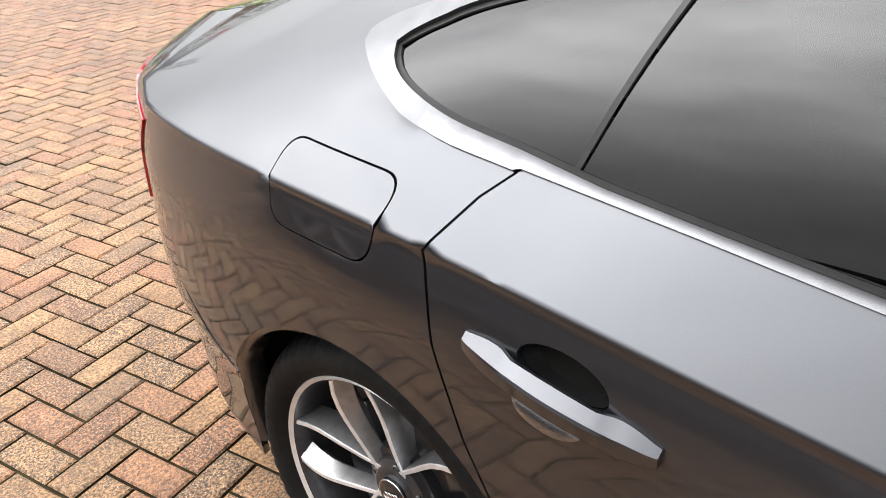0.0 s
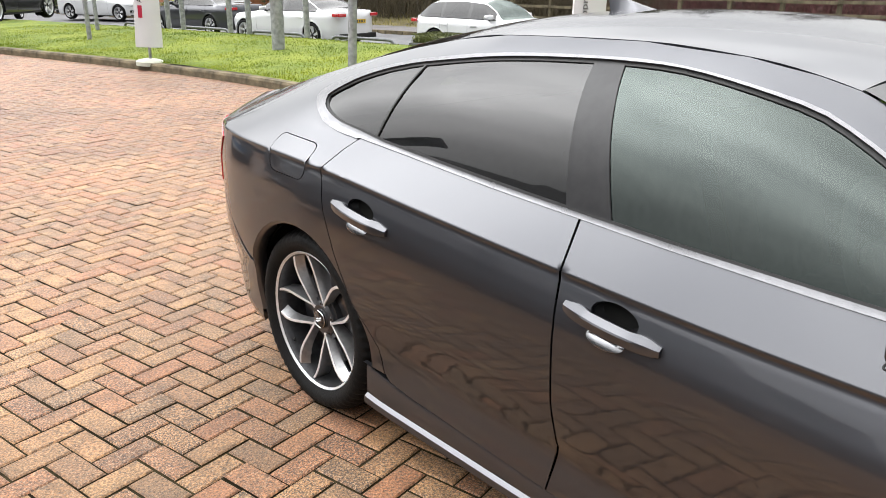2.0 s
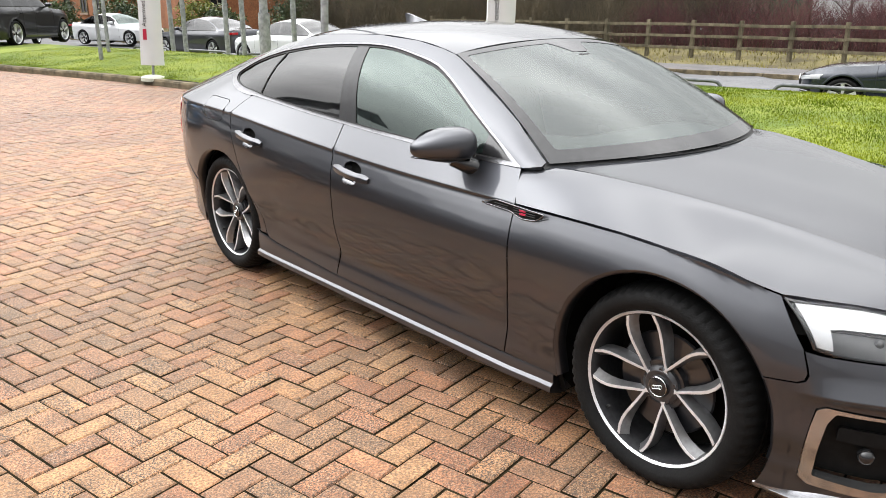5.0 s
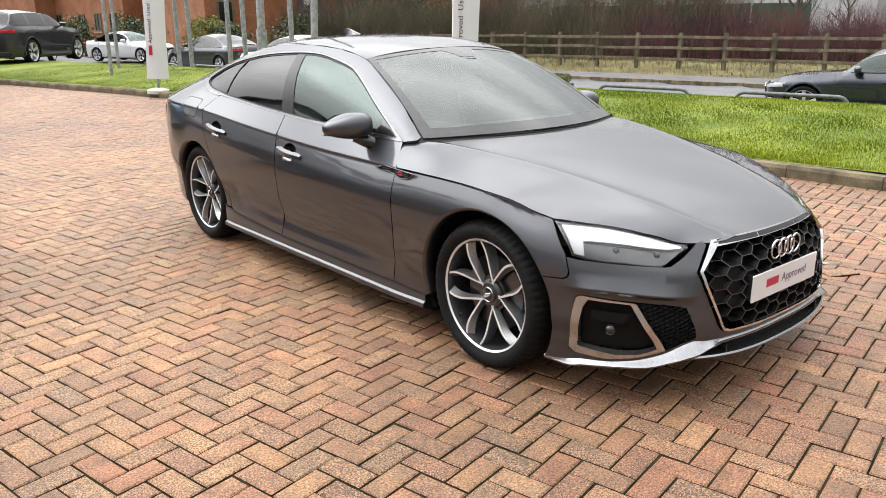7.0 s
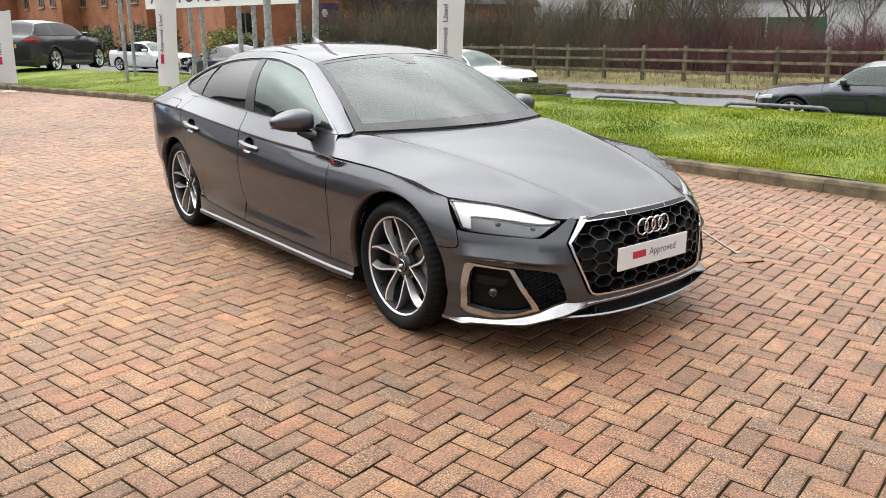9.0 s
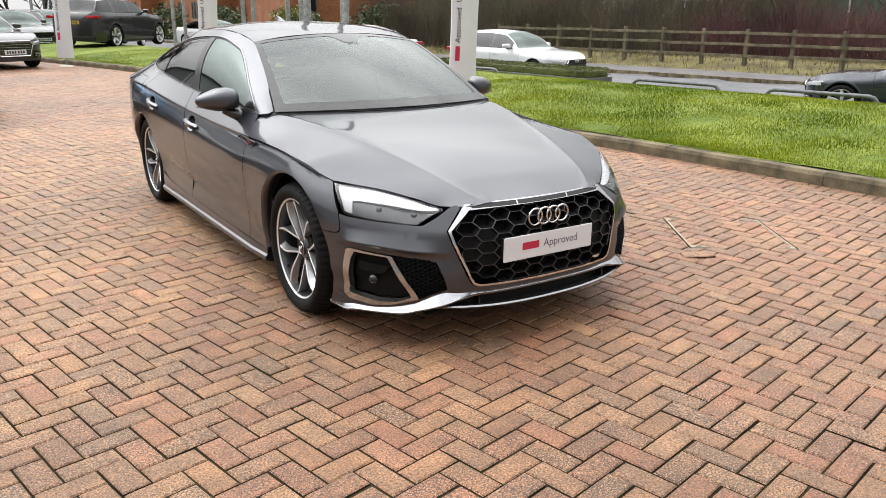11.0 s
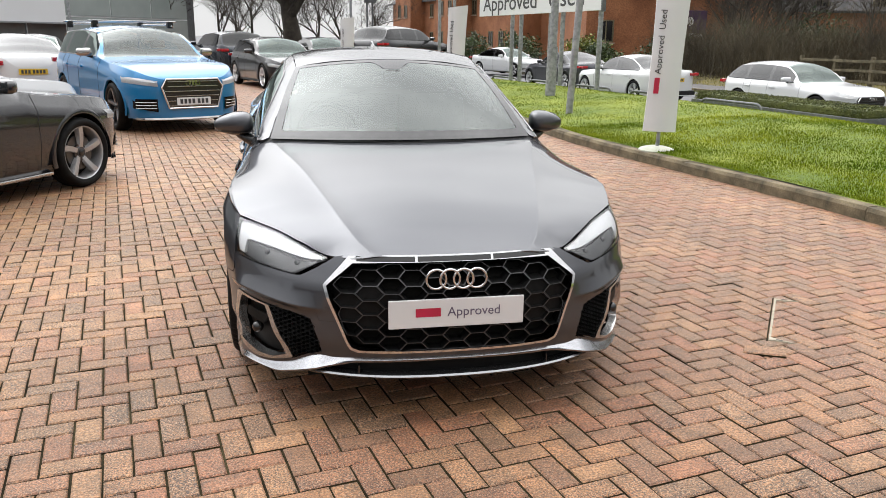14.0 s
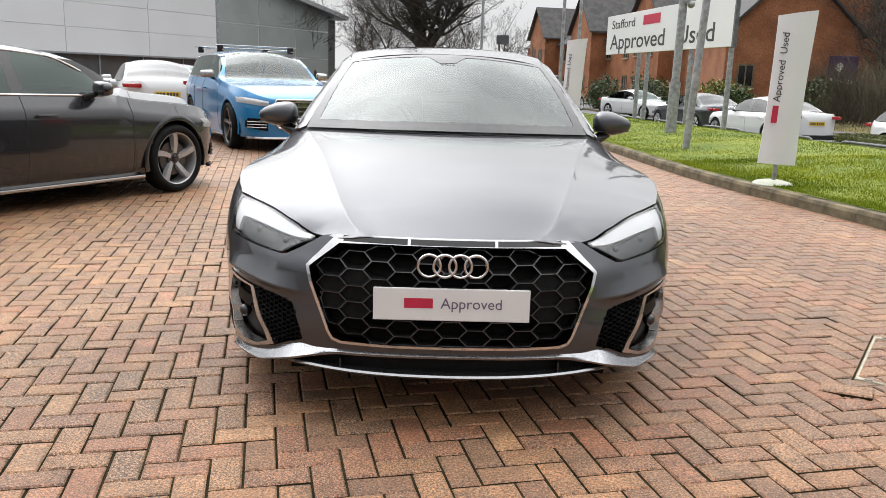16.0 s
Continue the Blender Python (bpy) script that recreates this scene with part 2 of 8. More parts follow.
M["sign_white"] = material("sign_white", (0.616, 0.616, 0.6237), (0.5852, 0.5852, 0.6006), 1, 0.4)
M["verge"] = material("verge", (0.06545, 0.0539, 0.02464), (0.1463, 0.1232, 0.0462), 1.2, 0.95, bump=0.6, bump_scale=30, fine=0.35)
M["verge_grass"] = material("verge_grass", (0.1001, 0.0847, 0.0231), (0.2079, 0.1848, 0.0462), 0.9, 0.8, vary="island", vary_amount=0.4, spec=0.1)
M["timber"] = material("timber", (0.06545, 0.05544, 0.03234), (0.1463, 0.1232, 0.077), 4, 0.9, bump=0.4, bump_scale=40, stretch=(1, 1, 0.25), fine=0.25)
M["bark"] = material("bark", (0.02695, 0.02156, 0.01694), (0.06545, 0.0539, 0.04235), 3, 0.95, bump=0.7, bump_scale=18, fine=0.3)
M["twig_red"] = material("twig_red", (0.0462, 0.0154, 0.01694), (0.104, 0.03696, 0.03542), 0.5, 0.8, vary="island", vary_amount=0.45)
M["twig_brown"] = material("twig_brown", (0.04235, 0.03311, 0.02002), (0.0924, 0.07392, 0.04235), 0.5, 0.85, vary="island", vary_amount=0.45)
M["leaf"] = material("leaf", (0.01694, 0.03465, 0.01078), (0.05775, 0.08085, 0.01925), 1.2, 0.55, vary="island", vary_amount=0.45)
M["hedge"] = material("hedge", (0.0385, 0.05005, 0.00924), (0.1001, 0.1078, 0.0231), 3, 0.7, vary="island", vary_amount=0.4)
M["leaf_yellow"] = material("leaf_yellow", (0.0693, 0.0924, 0.0154), (0.2002, 0.2002, 0.0308), 1.2, 0.55, vary="island", vary_amount=0.4)
M["hotel_brick"] = material("hotel_brick", (0.1925, 0.07315, 0.03311), (0.2772, 0.1155, 0.0539), 0.9, 0.9, fine=0.25)
M["slate"] = material("slate", (0.03465, 0.03311, 0.03465), (0.06545, 0.0616, 0.0616), 2.0, 0.75, bump=0.3, bump_scale=12, fine=0.2)
M["render_tan"] = material("render_tan", (0.2618, 0.2002, 0.154), (0.308, 0.2387, 0.1848), 1, 0.9)
M["cladding"] = material("cladding", (0.6006, 0.6006, 0.6083), (0.6314, 0.6314, 0.6391), 0.3, 0.45)
M["purple"] = material("purple", (0.0462, 0.01925, 0.06545), (0.05775, 0.0231, 0.077), 2, 0.5)
M["far_wall"] = material("far_wall", (0.2541, 0.2541, 0.2464), (0.3465, 0.3465, 0.3388), 0.3, 0.8)
M["green_sheet"] = material("green_sheet", (0.01155, 0.0462, 0.0231), (0.0154, 0.05775, 0.0308), 1, 0.6)


# ---- helpers for meshes ----
def part(name, bm, mat, parent=None, label="", smooth_by=0.0):
    """Links a bmesh as one object, under a thing if given."""
    me = bpy.data.meshes.new(name)
    bm.normal_update()
    bm.to_mesh(me)
    bm.free()
    me.materials.append(M[mat] if isinstance(mat, str) else mat)
    if smooth_by:
        me.polygons.foreach_set("use_smooth", [True] * len(me.polygons))
        me.set_sharp_from_angle(angle=radians(smooth_by))
    ob = new(name, me)
    if parent:
        ob.parent = parent
    if label:
        ob["label"] = label
    return ob


def mesh_part(name, verts, faces, mat, parent=None, label="", smooth_all=False):
    me = bpy.data.meshes.new(name)
    me.from_pydata(verts, [], faces)
    me.materials.append(M[mat])
    if smooth_all:
        me.polygons.foreach_set("use_smooth", [True] * len(me.polygons))
    me.update()
    ob = new(name, me)
    if parent:
        ob.parent = parent
    if label:
        ob["label"] = label
    return ob


def thing(name, label, category, group="", m=None):
    e = new(name)
    e.empty_display_size = 0.2
    if m is not None:
        e.matrix_world = m
    return tagged(e, label, category, group)


def box(bm, a, b, m=None, bevel=0.0):
    """Adds a box between two corners, with rounded edges if asked."""
    a, b = Vector(a), Vector(b)
    c = (a + b) / 2
    r = bmesh.ops.create_cube(bm, size=1.0, matrix=Matrix.Translation(c) @ Matrix.Diagonal((*(b - a), 1)))
    vs = r["verts"]
    if bevel:
        es = list({e for v in vs for e in v.link_edges})
        r = bmesh.ops.bevel(bm, geom=es, offset=bevel, segments=2, affect="EDGES", profile=0.6)
        vs = list({v for f in r["faces"] for v in f.verts} | {v for v in vs if v.is_valid})
    if m is not None:
        bmesh.ops.transform(bm, matrix=m, verts=vs)
    return vs


def tube(bm, pts, radii, sides=8, cap=True):
    """A round bar along points."""
    pts = [Vector(p) for p in pts]
    if not isinstance(radii, (list, tuple)):
        radii = [radii] * len(pts)
    rings, up = [], None
    for i, p in enumerate(pts):
        d = (pts[min(i + 1, len(pts) - 1)] - pts[max(i - 1, 0)]).normalized()
        if up is None or abs(up.dot(d)) > 0.97:
            up = Vector((0, 0, 1)) if abs(d.z) < 0.9 else Vector((1, 0, 0))
        s = d.cross(up).normalized()
        up = s.cross(d).normalized()
        rings.append([bm.verts.new(p + (s * math.cos(a) + up * math.sin(a)) * radii[i]) for a in (2 * math.pi * k / sides for k in range(sides))])
    for r0, r1 in zip(rings, rings[1:]):
        for k in range(sides):
            bm.faces.new((r0[k], r0[(k + 1) % sides], r1[(k + 1) % sides], r1[k]))
    if cap:
        bm.faces.new(rings[0][::-1])
        bm.faces.new(rings[-1])


def lathe(bm, profile, segs=48, axis="x", ring=None):
    """Turns (radius, along) pairs round an axis. ring(k, i) may shrink a radius."""
    rows = []
    for i, (r, h) in enumerate(profile):
        row = []
        for k in range(segs):
            a = 2 * math.pi * k / segs
            q = r - (ring(k, i) if ring else 0.0)
            c, s = q * math.cos(a), q * math.sin(a)
            row.append(bm.verts.new((h, c, s) if axis == "x" else (c, s, h)))
        rows.append(row)
    for a, b in zip(rows, rows[1:]):
        for k in range(segs):
            bm.faces.new((a[k], a[(k + 1) % segs], b[(k + 1) % segs], b[k]))
    return rows


def words(text, size, mat, name, parent, m, extrude=0.001, label="", squeeze=1.0, bold=0.0):
    """Letters in the built-in font, as a mesh."""
    c = bpy.data.curves.new(name, "FONT")
    c.body, c.size, c.extrude, c.resolution_u, c.offset = text, size, extrude, 4, bold
    o = new(name, c)
    me = bpy.data.meshes.new_from_object(o)
    bpy.data.objects.remove(o)
    bpy.data.curves.remove(c)
    me.materials.append(M[mat])
    ob = new(name, me)
    ob.parent = parent
    ob.matrix_local = m @ Matrix.Diagonal((squeeze, 1, 1, 1))
    if label:
        ob["label"] = label
    return ob
# ---- the saloon's body as smooth surfaces (front axle at y = 0, front towards -y, x = half width) ----
def curve(*pts):
    """Smooth monotone curve through (a, b) pairs."""
    xs, ys = [p[0] for p in pts], [p[1] for p in pts]
    n = len(xs)
    d = [(ys[i + 1] - ys[i]) / (xs[i + 1] - xs[i]) for i in range(n - 1)]
    m = [d[0]] + [0.0 if d[i - 1] * d[i] <= 0 else 2 * d[i - 1] * d[i] / (d[i - 1] + d[i]) for i in range(1, n - 1)] + [d[-1]]

    def at(x):
        if x <= xs[0]:
            return ys[0]
        if x >= xs[-1]:
            return ys[-1]
        i = 0
        while x > xs[i + 1]:
            i += 1
        h = xs[i + 1] - xs[i]
        t = (x - xs[i]) / h
        return (ys[i] * (1 + 2 * t) * (1 - t) ** 2 + h * m[i] * t * (1 - t) ** 2
                + ys[i + 1] * t * t * (3 - 2 * t) + h * m[i + 1] * t * t * (t - 1))
    return at


def smooth(a, b, x):
    t = min(1.0, max(0.0, (x - a) / (b - a)))
    return t * t * (3 - 2 * t)


AXLE = 2.824
crease_z = curve((-0.9, 0.60), (-0.335, 0.722), (-0.1, 0.782), (0.2, 0.800), (0.45, 0.800), (0.62, 0.802), (1.2, 0.815), (1.72, 0.842), (2.2, 0.875), (2.67, 0.912), (3.0, 0.927), (3.3, 0.932), (3.75, 0.925))
crease_w = curve((-0.9, 0.875), (0, 0.872), (0.5, 0.861), (1.2, 0.874), (1.72, 0.886), (2.3, 0.898), (2.67, 0.906), (3.0, 0.912), (3.9, 0.912))
bulge_w = curve((-0.9, 0.912), (0, 0.922), (0.6, 0.909), (1.2, 0.908), (1.72, 0.912), (2.3, 0.919), (2.83, 0.925), (3.3, 0.925), (3.9, 0.925))
belt_z = curve((0.55, 0.900), (0.68, 0.910), (1.2, 0.936), (1.725, 0.958), (2.582, 1.004), (3.0, 1.03), (3.9, 1.04))
belt_w = curve((0.55, 0.765), (0.68, 0.775), (1.2, 0.800), (1.725, 0.812), (2.582, 0.802), (3.0, 0.79), (3.9, 0.76))
edge_z = curve((0.55, 0.905), (0.60, 0.925), (0.791, 1.043), (0.989, 1.149), (1.265, 1.267), (1.5, 1.315), (1.757, 1.332), (2.2, 1.322), (2.6, 1.262), (3.0, 1.165), (3.4, 1.060), (3.75, 0.985))
edge_w = curve((0.55, 0.72), (0.62, 0.705), (1.269, 0.557), (1.5, 0.565), (1.757, 0.575), (2.2, 0.575), (2.6, 0.565), (3.0, 0.58), (3.4, 0.62), (3.75, 0.67))


def lower_w(y, z):
    zc, wc, wm = crease_z(y), crease_w(y), bulge_w(y)
    arch = max(0.0, 1 - ((min(abs(y), abs(y - AXLE))) / 0.55) ** 2)
    k = smooth(0.40, 0.80, y)
    q = smooth(0.42, 1.0, y) * smooth(2.62, 2.2, y)
    zs = 0.345 + 0.03 * smooth(1.2, 2.3, y)
    pts = ((0.10, 0.835), (0.17, 0.858), (0.235, 0.880 + 0.006 * q), (0.29, 0.882 + 0.001 * q), (zs, 0.886 + 0.012 * arch - 0.013 * q), (zs + 0.055, 0.892 + 0.012 * arch - 0.006 * q), (0.52, wm - 0.008 + 0.006 * arch), (zc - 0.18, wm), (zc - 0.115, wc + (0.90 - 0.02 * k) * (wm - wc)), (zc - 0.065, wc + (0.62 - 0.14 * k) * (wm - wc)), (zc - 0.028, wc + (0.28 - 0.18 * k) * (wm - wc)), (zc - 0.010, wc + (0.10 - 0.19 * k) * (wm - wc)), (zc + 0.001, wc))
    i = 0
    while i < len(pts) - 2 and z > pts[i + 1][0]:
        i += 1
    p = [pts[max(0, i - 1)], pts[i], pts[i + 1], pts[min(len(pts) - 1, i + 2)]]
    h = p[2][0] - p[1][0]
    m1 = (p[2][1] - p[0][1]) / (p[2][0] - p[0][0])
    m2 = (p[3][1] - p[1][1]) / (p[3][0] - p[1][0])
    t = (z - p[1][0]) / h
    if t < 0:
        return p[1][1] + m1 * (z - p[1][0])
    if t > 1:
        t = 1
    return p[1][1] * (1 + 2 * t) * (1 - t) ** 2 + h * m1 * t * (1 - t) ** 2 + p[2][1] * t * t * (3 - 2 * t) + h * m2 * t * t * (t - 1)


def section(y, z):
    """Half width of the flank at station y and height z."""
    zc = crease_z(y)
    if z <= zc:
        return lower_w(y, z)
    zb, wb, ze, we, wc = belt_z(y), belt_w(y), edge_z(y), edge_w(y), crease_w(y)
    ze = max(ze, zb + 0.004)
    if z <= zb:
        t = (z - zc) / (zb - zc)
        a = wc + (wb - wc) * t
    else:
        t = (z - zb) / (ze - zb)
        a = wb + (we - wb) * (0.45 * t + 0.55 * t ** 3)
    k = smooth(2.62, 3.1, y)
    if k > 0:
        t = (z - zc) / (ze - zc)
        b = wc + (we - wc) * (0.7 * t + 0.3 * t ** 2)
        a = a * (1 - k) + b * k
    return a


nose_len = curve((0.10, 0.85), (0.17, 0.868), (0.22, 0.880), (0.30, 0.882), (0.40, 0.880), (0.50, 0.878), (0.54, 0.872), (0.58, 0.850), (0.66, 0.80), (0.74, 0.74), (0.80, 0.68))
nose_pow = curve((0.15, 2.75), (0.30, 2.75), (0.45, 2.5), (0.60, 2.3), (0.80, 2.2))
tail_len = curve((0.10, 0.93), (0.25, 1.00), (0.50, 1.045), (0.80, 1.030), (0.93, 1.018), (1.00, 0.965), (1.2, 0.80))


def raised(z, k=1.0):
    """Height to read the wing's section at: the crease drops towards the lamp."""
    return min(max(z + 0.055 * k * smooth(0.50, 0.64, z), 0.22), 0.785)


def hull(u, z):
    """Point of the wrap-round flank. u is y along the side; below 0 and beyond the rear axle it is an angle round the nose or the tail (0.9 m per radian)."""
    if u < 0:
        f = min(-u / 0.9, math.pi / 2)
        w, l, n = lower_w(0.0, raised(z, smooth(0.0, -0.35, u))), nose_len(z), nose_pow(z)
        c, s = math.cos(f), math.sin(f)
        r = (abs(c) ** n + abs(s) ** n) ** (-1 / n)
        return (w * r * c, -l * r * s, z)
    if u > AXLE:
        f = min((u - AXLE) / 0.9, math.pi / 2)
        l, n = tail_len(z), 3.0
        c, s = math.cos(f), math.sin(f)
        r = (abs(c) ** n + abs(s) ** n) ** (-1 / n)
        y = AXLE + l * r * s
        return (section(y, z) * r * c, y, z)
    return (section(u, z), u, z)


def u_of_y(y, z):
    if 0 <= y <= AXLE:
        return y
    if y < 0:
        l, n = nose_len(z), nose_pow(z)
        q = min(-y / l, 0.9999)
        return -0.9 * math.atan2(q, (1 - q ** n) ** (1 / n))
    q = min((y - AXLE) / tail_len(z), 0.9999)
    return AXLE + 0.9 * math.atan2(q, (1 - q ** 3) ** (1 / 3))


def u_of_x(x, z):
    """The same round the nose, from the distance to the centre line."""
    w, n = lower_w(0.0, raised(z)), nose_pow(z)
    q = min(abs(x) / w, 0.9999)
    return -0.9 * math.atan2((1 - q ** n) ** (1 / n), q)


# bonnet: centre line, ridge and outer edge
hood_mid = curve((-0.82, 0.648), (-0.78, 0.665), (-0.6, 0.735), (-0.3, 0.815), (0.0, 0.872), (0.3, 0.912), (0.6, 0.938), (0.75, 0.945))
hood_ew = curve((-0.80, 0.36), (-0.775, 0.392), (-0.708, 0.467), (-0.62, 0.566), (-0.5, 0.672), (-0.4, 0.760), (-0.335, 0.814), (-0.15, 0.856), (0.0, 0.869), (0.45, 0.8615), (0.62, 0.864), (0.75, 0.866))
hood_ez = curve((-0.80, 0.640), (-0.775, 0.643), (-0.708, 0.640), (-0.62, 0.672), (-0.5, 0.704), (-0.4, 0.718), (-0.335, 0.727), (-0.1, 0.783), (0.2, 0.801), (0.62, 0.803), (0.75, 0.805))
hood_rw = curve((-0.80, 0.30), (-0.7, 0.36), (-0.4, 0.45), (0.0, 0.55), (0.4, 0.66), (0.62, 0.71), (0.75, 0.72))
hood_drop = curve((-0.80, 0.004), (-0.4, 0.014), (0.0, 0.018), (0.4, 0.020), (0.62, 0.024), (0.75, 0.026))


def hood_z(x, y):
    a = abs(x)
    zm, w, ze, r = hood_mid(y), hood_ew(y), hood_ez(y), hood_rw(y)
    zr = zm - hood_drop(y)
    fold = 0.006 * math.exp(-abs(a - r) / 0.028) * smooth(0.62, 0.45, y)
    if a <= r:
        return zm - (zm - zr) * (a / r) ** 2 + fold
    t = min((a - r) / max(w - r, 0.02), 1.3)
    k = 0.62 - 0.46 * smooth(0.25, 0.66, y)
    return zr - (zr - ze) * (k * t + (1 - k) * t * t) + fold


def screen(s, t):
    """Windscreen: s from side to side, t from bottom to top."""
    bx, by, bz = 0.705 * s, 0.60 - 0.20 * (1 - s * s), 0.925 + 0.010 * (1 - s * s)
    tx, ty, tz = 0.557 * s, 1.262 - 0.07 * (1 - s * s), 1.268 + 0.048 * (1 - s * s)
    b = 0.022 * 4 * t * (1 - t)
    return (bx + (tx - bx) * t, by + (ty - by) * t - 0.4 * b, bz + (tz - bz) * t + b)


roof_mid = curve((1.15, 1.312), (1.3, 1.335), (1.6, 1.372), (1.9, 1.385), (2.2, 1.375), (2.6, 1.318), (3.0, 1.220), (3.3, 1.127), (3.6, 1.030), (3.78, 0.982))


def top_w(y):
    """Half width where the flank ends above, drawn in round the tail."""
    return edge_w(y) if y <= AXLE else hull(u_of_y(y, edge_z(y)), edge_z(y))[0]


def roof_z(x, y):
    w, ze, zm = top_w(y), edge_z(y), roof_mid(y)
    t = min(abs(x) / w, 1.05)
    return zm - (zm - ze) * (0.55 * t ** 2 + 0.45 * t ** 4)

# ---- ground ----
KERB = [(4.75, -9.0), (4.55, -5.0), (4.40, -2.0), (4.25, 0.0), (4.12, 2.0), (3.88, 3.8), (3.58, 5.4), (3.36, 7.2), (3.27, 9.2), (3.16, 11.2), (2.75, 13.7), (2.05, 16.6), (1.05, 20.3), (-0.2, 24.5)]


def spline(pts, n):
    """Points spaced evenly along a smooth line."""
    p = [Vector(q) for q in pts]
    out = []
    for i in range(len(p) - 1):
        a, b, c, d = p[max(i - 1, 0)], p[i], p[i + 1], p[min(i + 2, len(p) - 1)]
        for k in range(12):
            t = k / 12
            out.append(0.5 * (2 * b + (c - a) * t + (2 * a - 5 * b + 4 * c - d) * t * t + (3 * b - a - 3 * c + d) * t ** 3))
    out.append(p[-1])
    s = [0.0]
    for a, b in zip(out, out[1:]):
        s.append(s[-1] + (b - a).length)
    res = []
    for k in range(n + 1):
        q = s[-1] * k / n
        i = min(max(j for j in range(len(s)) if s[j] <= q + 1e-9), len(s) - 2)
        res.append(out[i].lerp(out[i + 1], (q - s[i]) / (s[i + 1] - s[i])))
    return res


KERB_LINE = spline(KERB, 60)
kerb_x = curve(*[(p.y, p.x) for p in KERB_LINE])
ROAD_SLOPE = -0.21


def road_u(x, y):
    """Distance across, measured from the line of the near road edge."""
    return (x - (11.3 + ROAD_SLOPE * (y - 5.0))) * 0.978


def ground_z(x, y):
    if y > 24.5:
        k = x - (-0.2 - 0.3 * (y - 24.5))
    else:
        k = x - kerb_x(y)
    if k < 0.0:
        return -0.030
    u = road_u(x, y)
    # bank of grass from the kerb down to the road
    span = max(k - u, 1.0)
    t = k / span
    z = 0.115 + 0.16 * smooth(0.0, 0.45, t) - 0.62 * smooth(0.55, 1.02, t)
    if u > 0:
        z = -0.50
    if u > 8.0:
        z = -0.40
    if u > 10.2:
        z = -0.40 + 0.30 * smooth(10.2, 12.6, u)
    return z


def axis_steps(a, b, near0, near1, fine, coarse):
    out, v = [], a
    while v < b:
        out.append(v)
        v += fine if near0 <= v < near1 else coarse
    out.append(b)
    return out


gx = [-1500, -600, -250] + axis_steps(-100, 110, -4, 30, 0.5, 10) + [250, 600, 1500]
gy = [-1500, -600, -250] + axis_steps(-100, 200, -10, 50, 0.8, 10) + [400, 800, 1500]


def sheet_z(x, y):
    """The sheet itself, which dips under the grass bank that covers it."""
    k = x - (kerb_x(y) if y < 24.5 else -0.2 - 0.3 * (y - 24.5))
    return -0.03 if k < 0.8 else (ground_z(x, y) - 0.15 if road_u(x, y) < 0.3 else ground_z(x, y))


vs = [(x, y, sheet_z(x, y)) for y in gy for x in gx]
nx = len(gx)
fs = [(j * nx + i, j * nx + i + 1, (j + 1) * nx + i + 1, (j + 1) * nx + i) for j in range(len(gy) - 1) for i in range(nx - 1)]
ground = mesh_part("ground", vs, fs, "asphalt", smooth_all=True)
tagged(ground, "grey ground under the car park and the fields around", "ground", kind="structure")


def strip(name, mat, u0, u1, lift, y0, y1, label, category):
    """A band along the road, over the ground sheet."""
    verts, faces = [], []
    n, m = 80, max(2, int((u1 - u0) / 0.5))
    for k in range(n + 1):
        y = y0 + (y1 - y0) * k / n
        for j in range(m + 1):
            u = u0 + (u1 - u0) * j / m
            x = 11.3 + ROAD_SLOPE * (y - 5.0) + u / 0.978
            verts.append((x, y, (ground_z(x, y) if u > 9.9 else (-0.50 if u <= 8.0 else -0.40)) + lift))
    for k in range(n):
        for j in range(m):
            a = k * (m + 1) + j
            faces.append((a, a + 1, a + m + 2, a + m + 1))
    return tagged(mesh_part(name, verts, faces, mat, smooth_all=True), label, category, kind="structure")


strip("road", "asphalt", -0.3, 8.0, 0.012, -40, 120, "grey asphalt road beyond the grass bank", "road")
strip("pavement", "pavement", 8.12, 10.25, 0.02, -40, 120, "dark asphalt footway on the far side of the road", "pavement")
strip("verge", "verge", 10.25, 34.0, 0.015, -40, 120, "rough mossy verge below the timber fence", "verge")
bm = bmesh.new()
for k in range(100):
    y = -30 + 1.2 * k
    x = 11.3 + ROAD_SLOPE * (y - 5.0) + 8.06
    box(bm, (-0.07, 0.004, -0.52), (0.07, 1.196, -0.365), pose(x, y, 0, 0, 0, math.degrees(math.atan2(-ROAD_SLOPE, 1.0))))
tagged(part("road_kerb", bm, "kerb"), "grey concrete kerb along the far footway", "kerb", kind="structure")

# grass bank over the sheet
verts, faces, idx = [], [], {}
for j in range(150):
    y = -9 + 40 * j / 149
    for i in range(46):
        x0 = (kerb_x(y) if y < 24.5 else -0.2 - 0.3 * (y - 24.5)) + 0.13
        x1 = 11.3 + ROAD_SLOPE * (y - 5.0) - 0.1
        x = x0 + (x1 - x0) * i / 45
        idx[i, j] = len(verts)
        verts.append((x, y, ground_z(x, y) + 0.012 + 0.015 * noise.noise((x * 1.3, y * 1.3, 0.0))))
for j in range(149):
    for i in range(45):
        faces.append((idx[i, j], idx[i + 1, j], idx[i + 1, j + 1], idx[i, j + 1]))
bank = tagged(mesh_part("grass_bank", verts, faces, "soil", smooth_all=True), "mown green grass bank behind the stone kerb", "grass", kind="structure")
rng = np.random.default_rng(5)


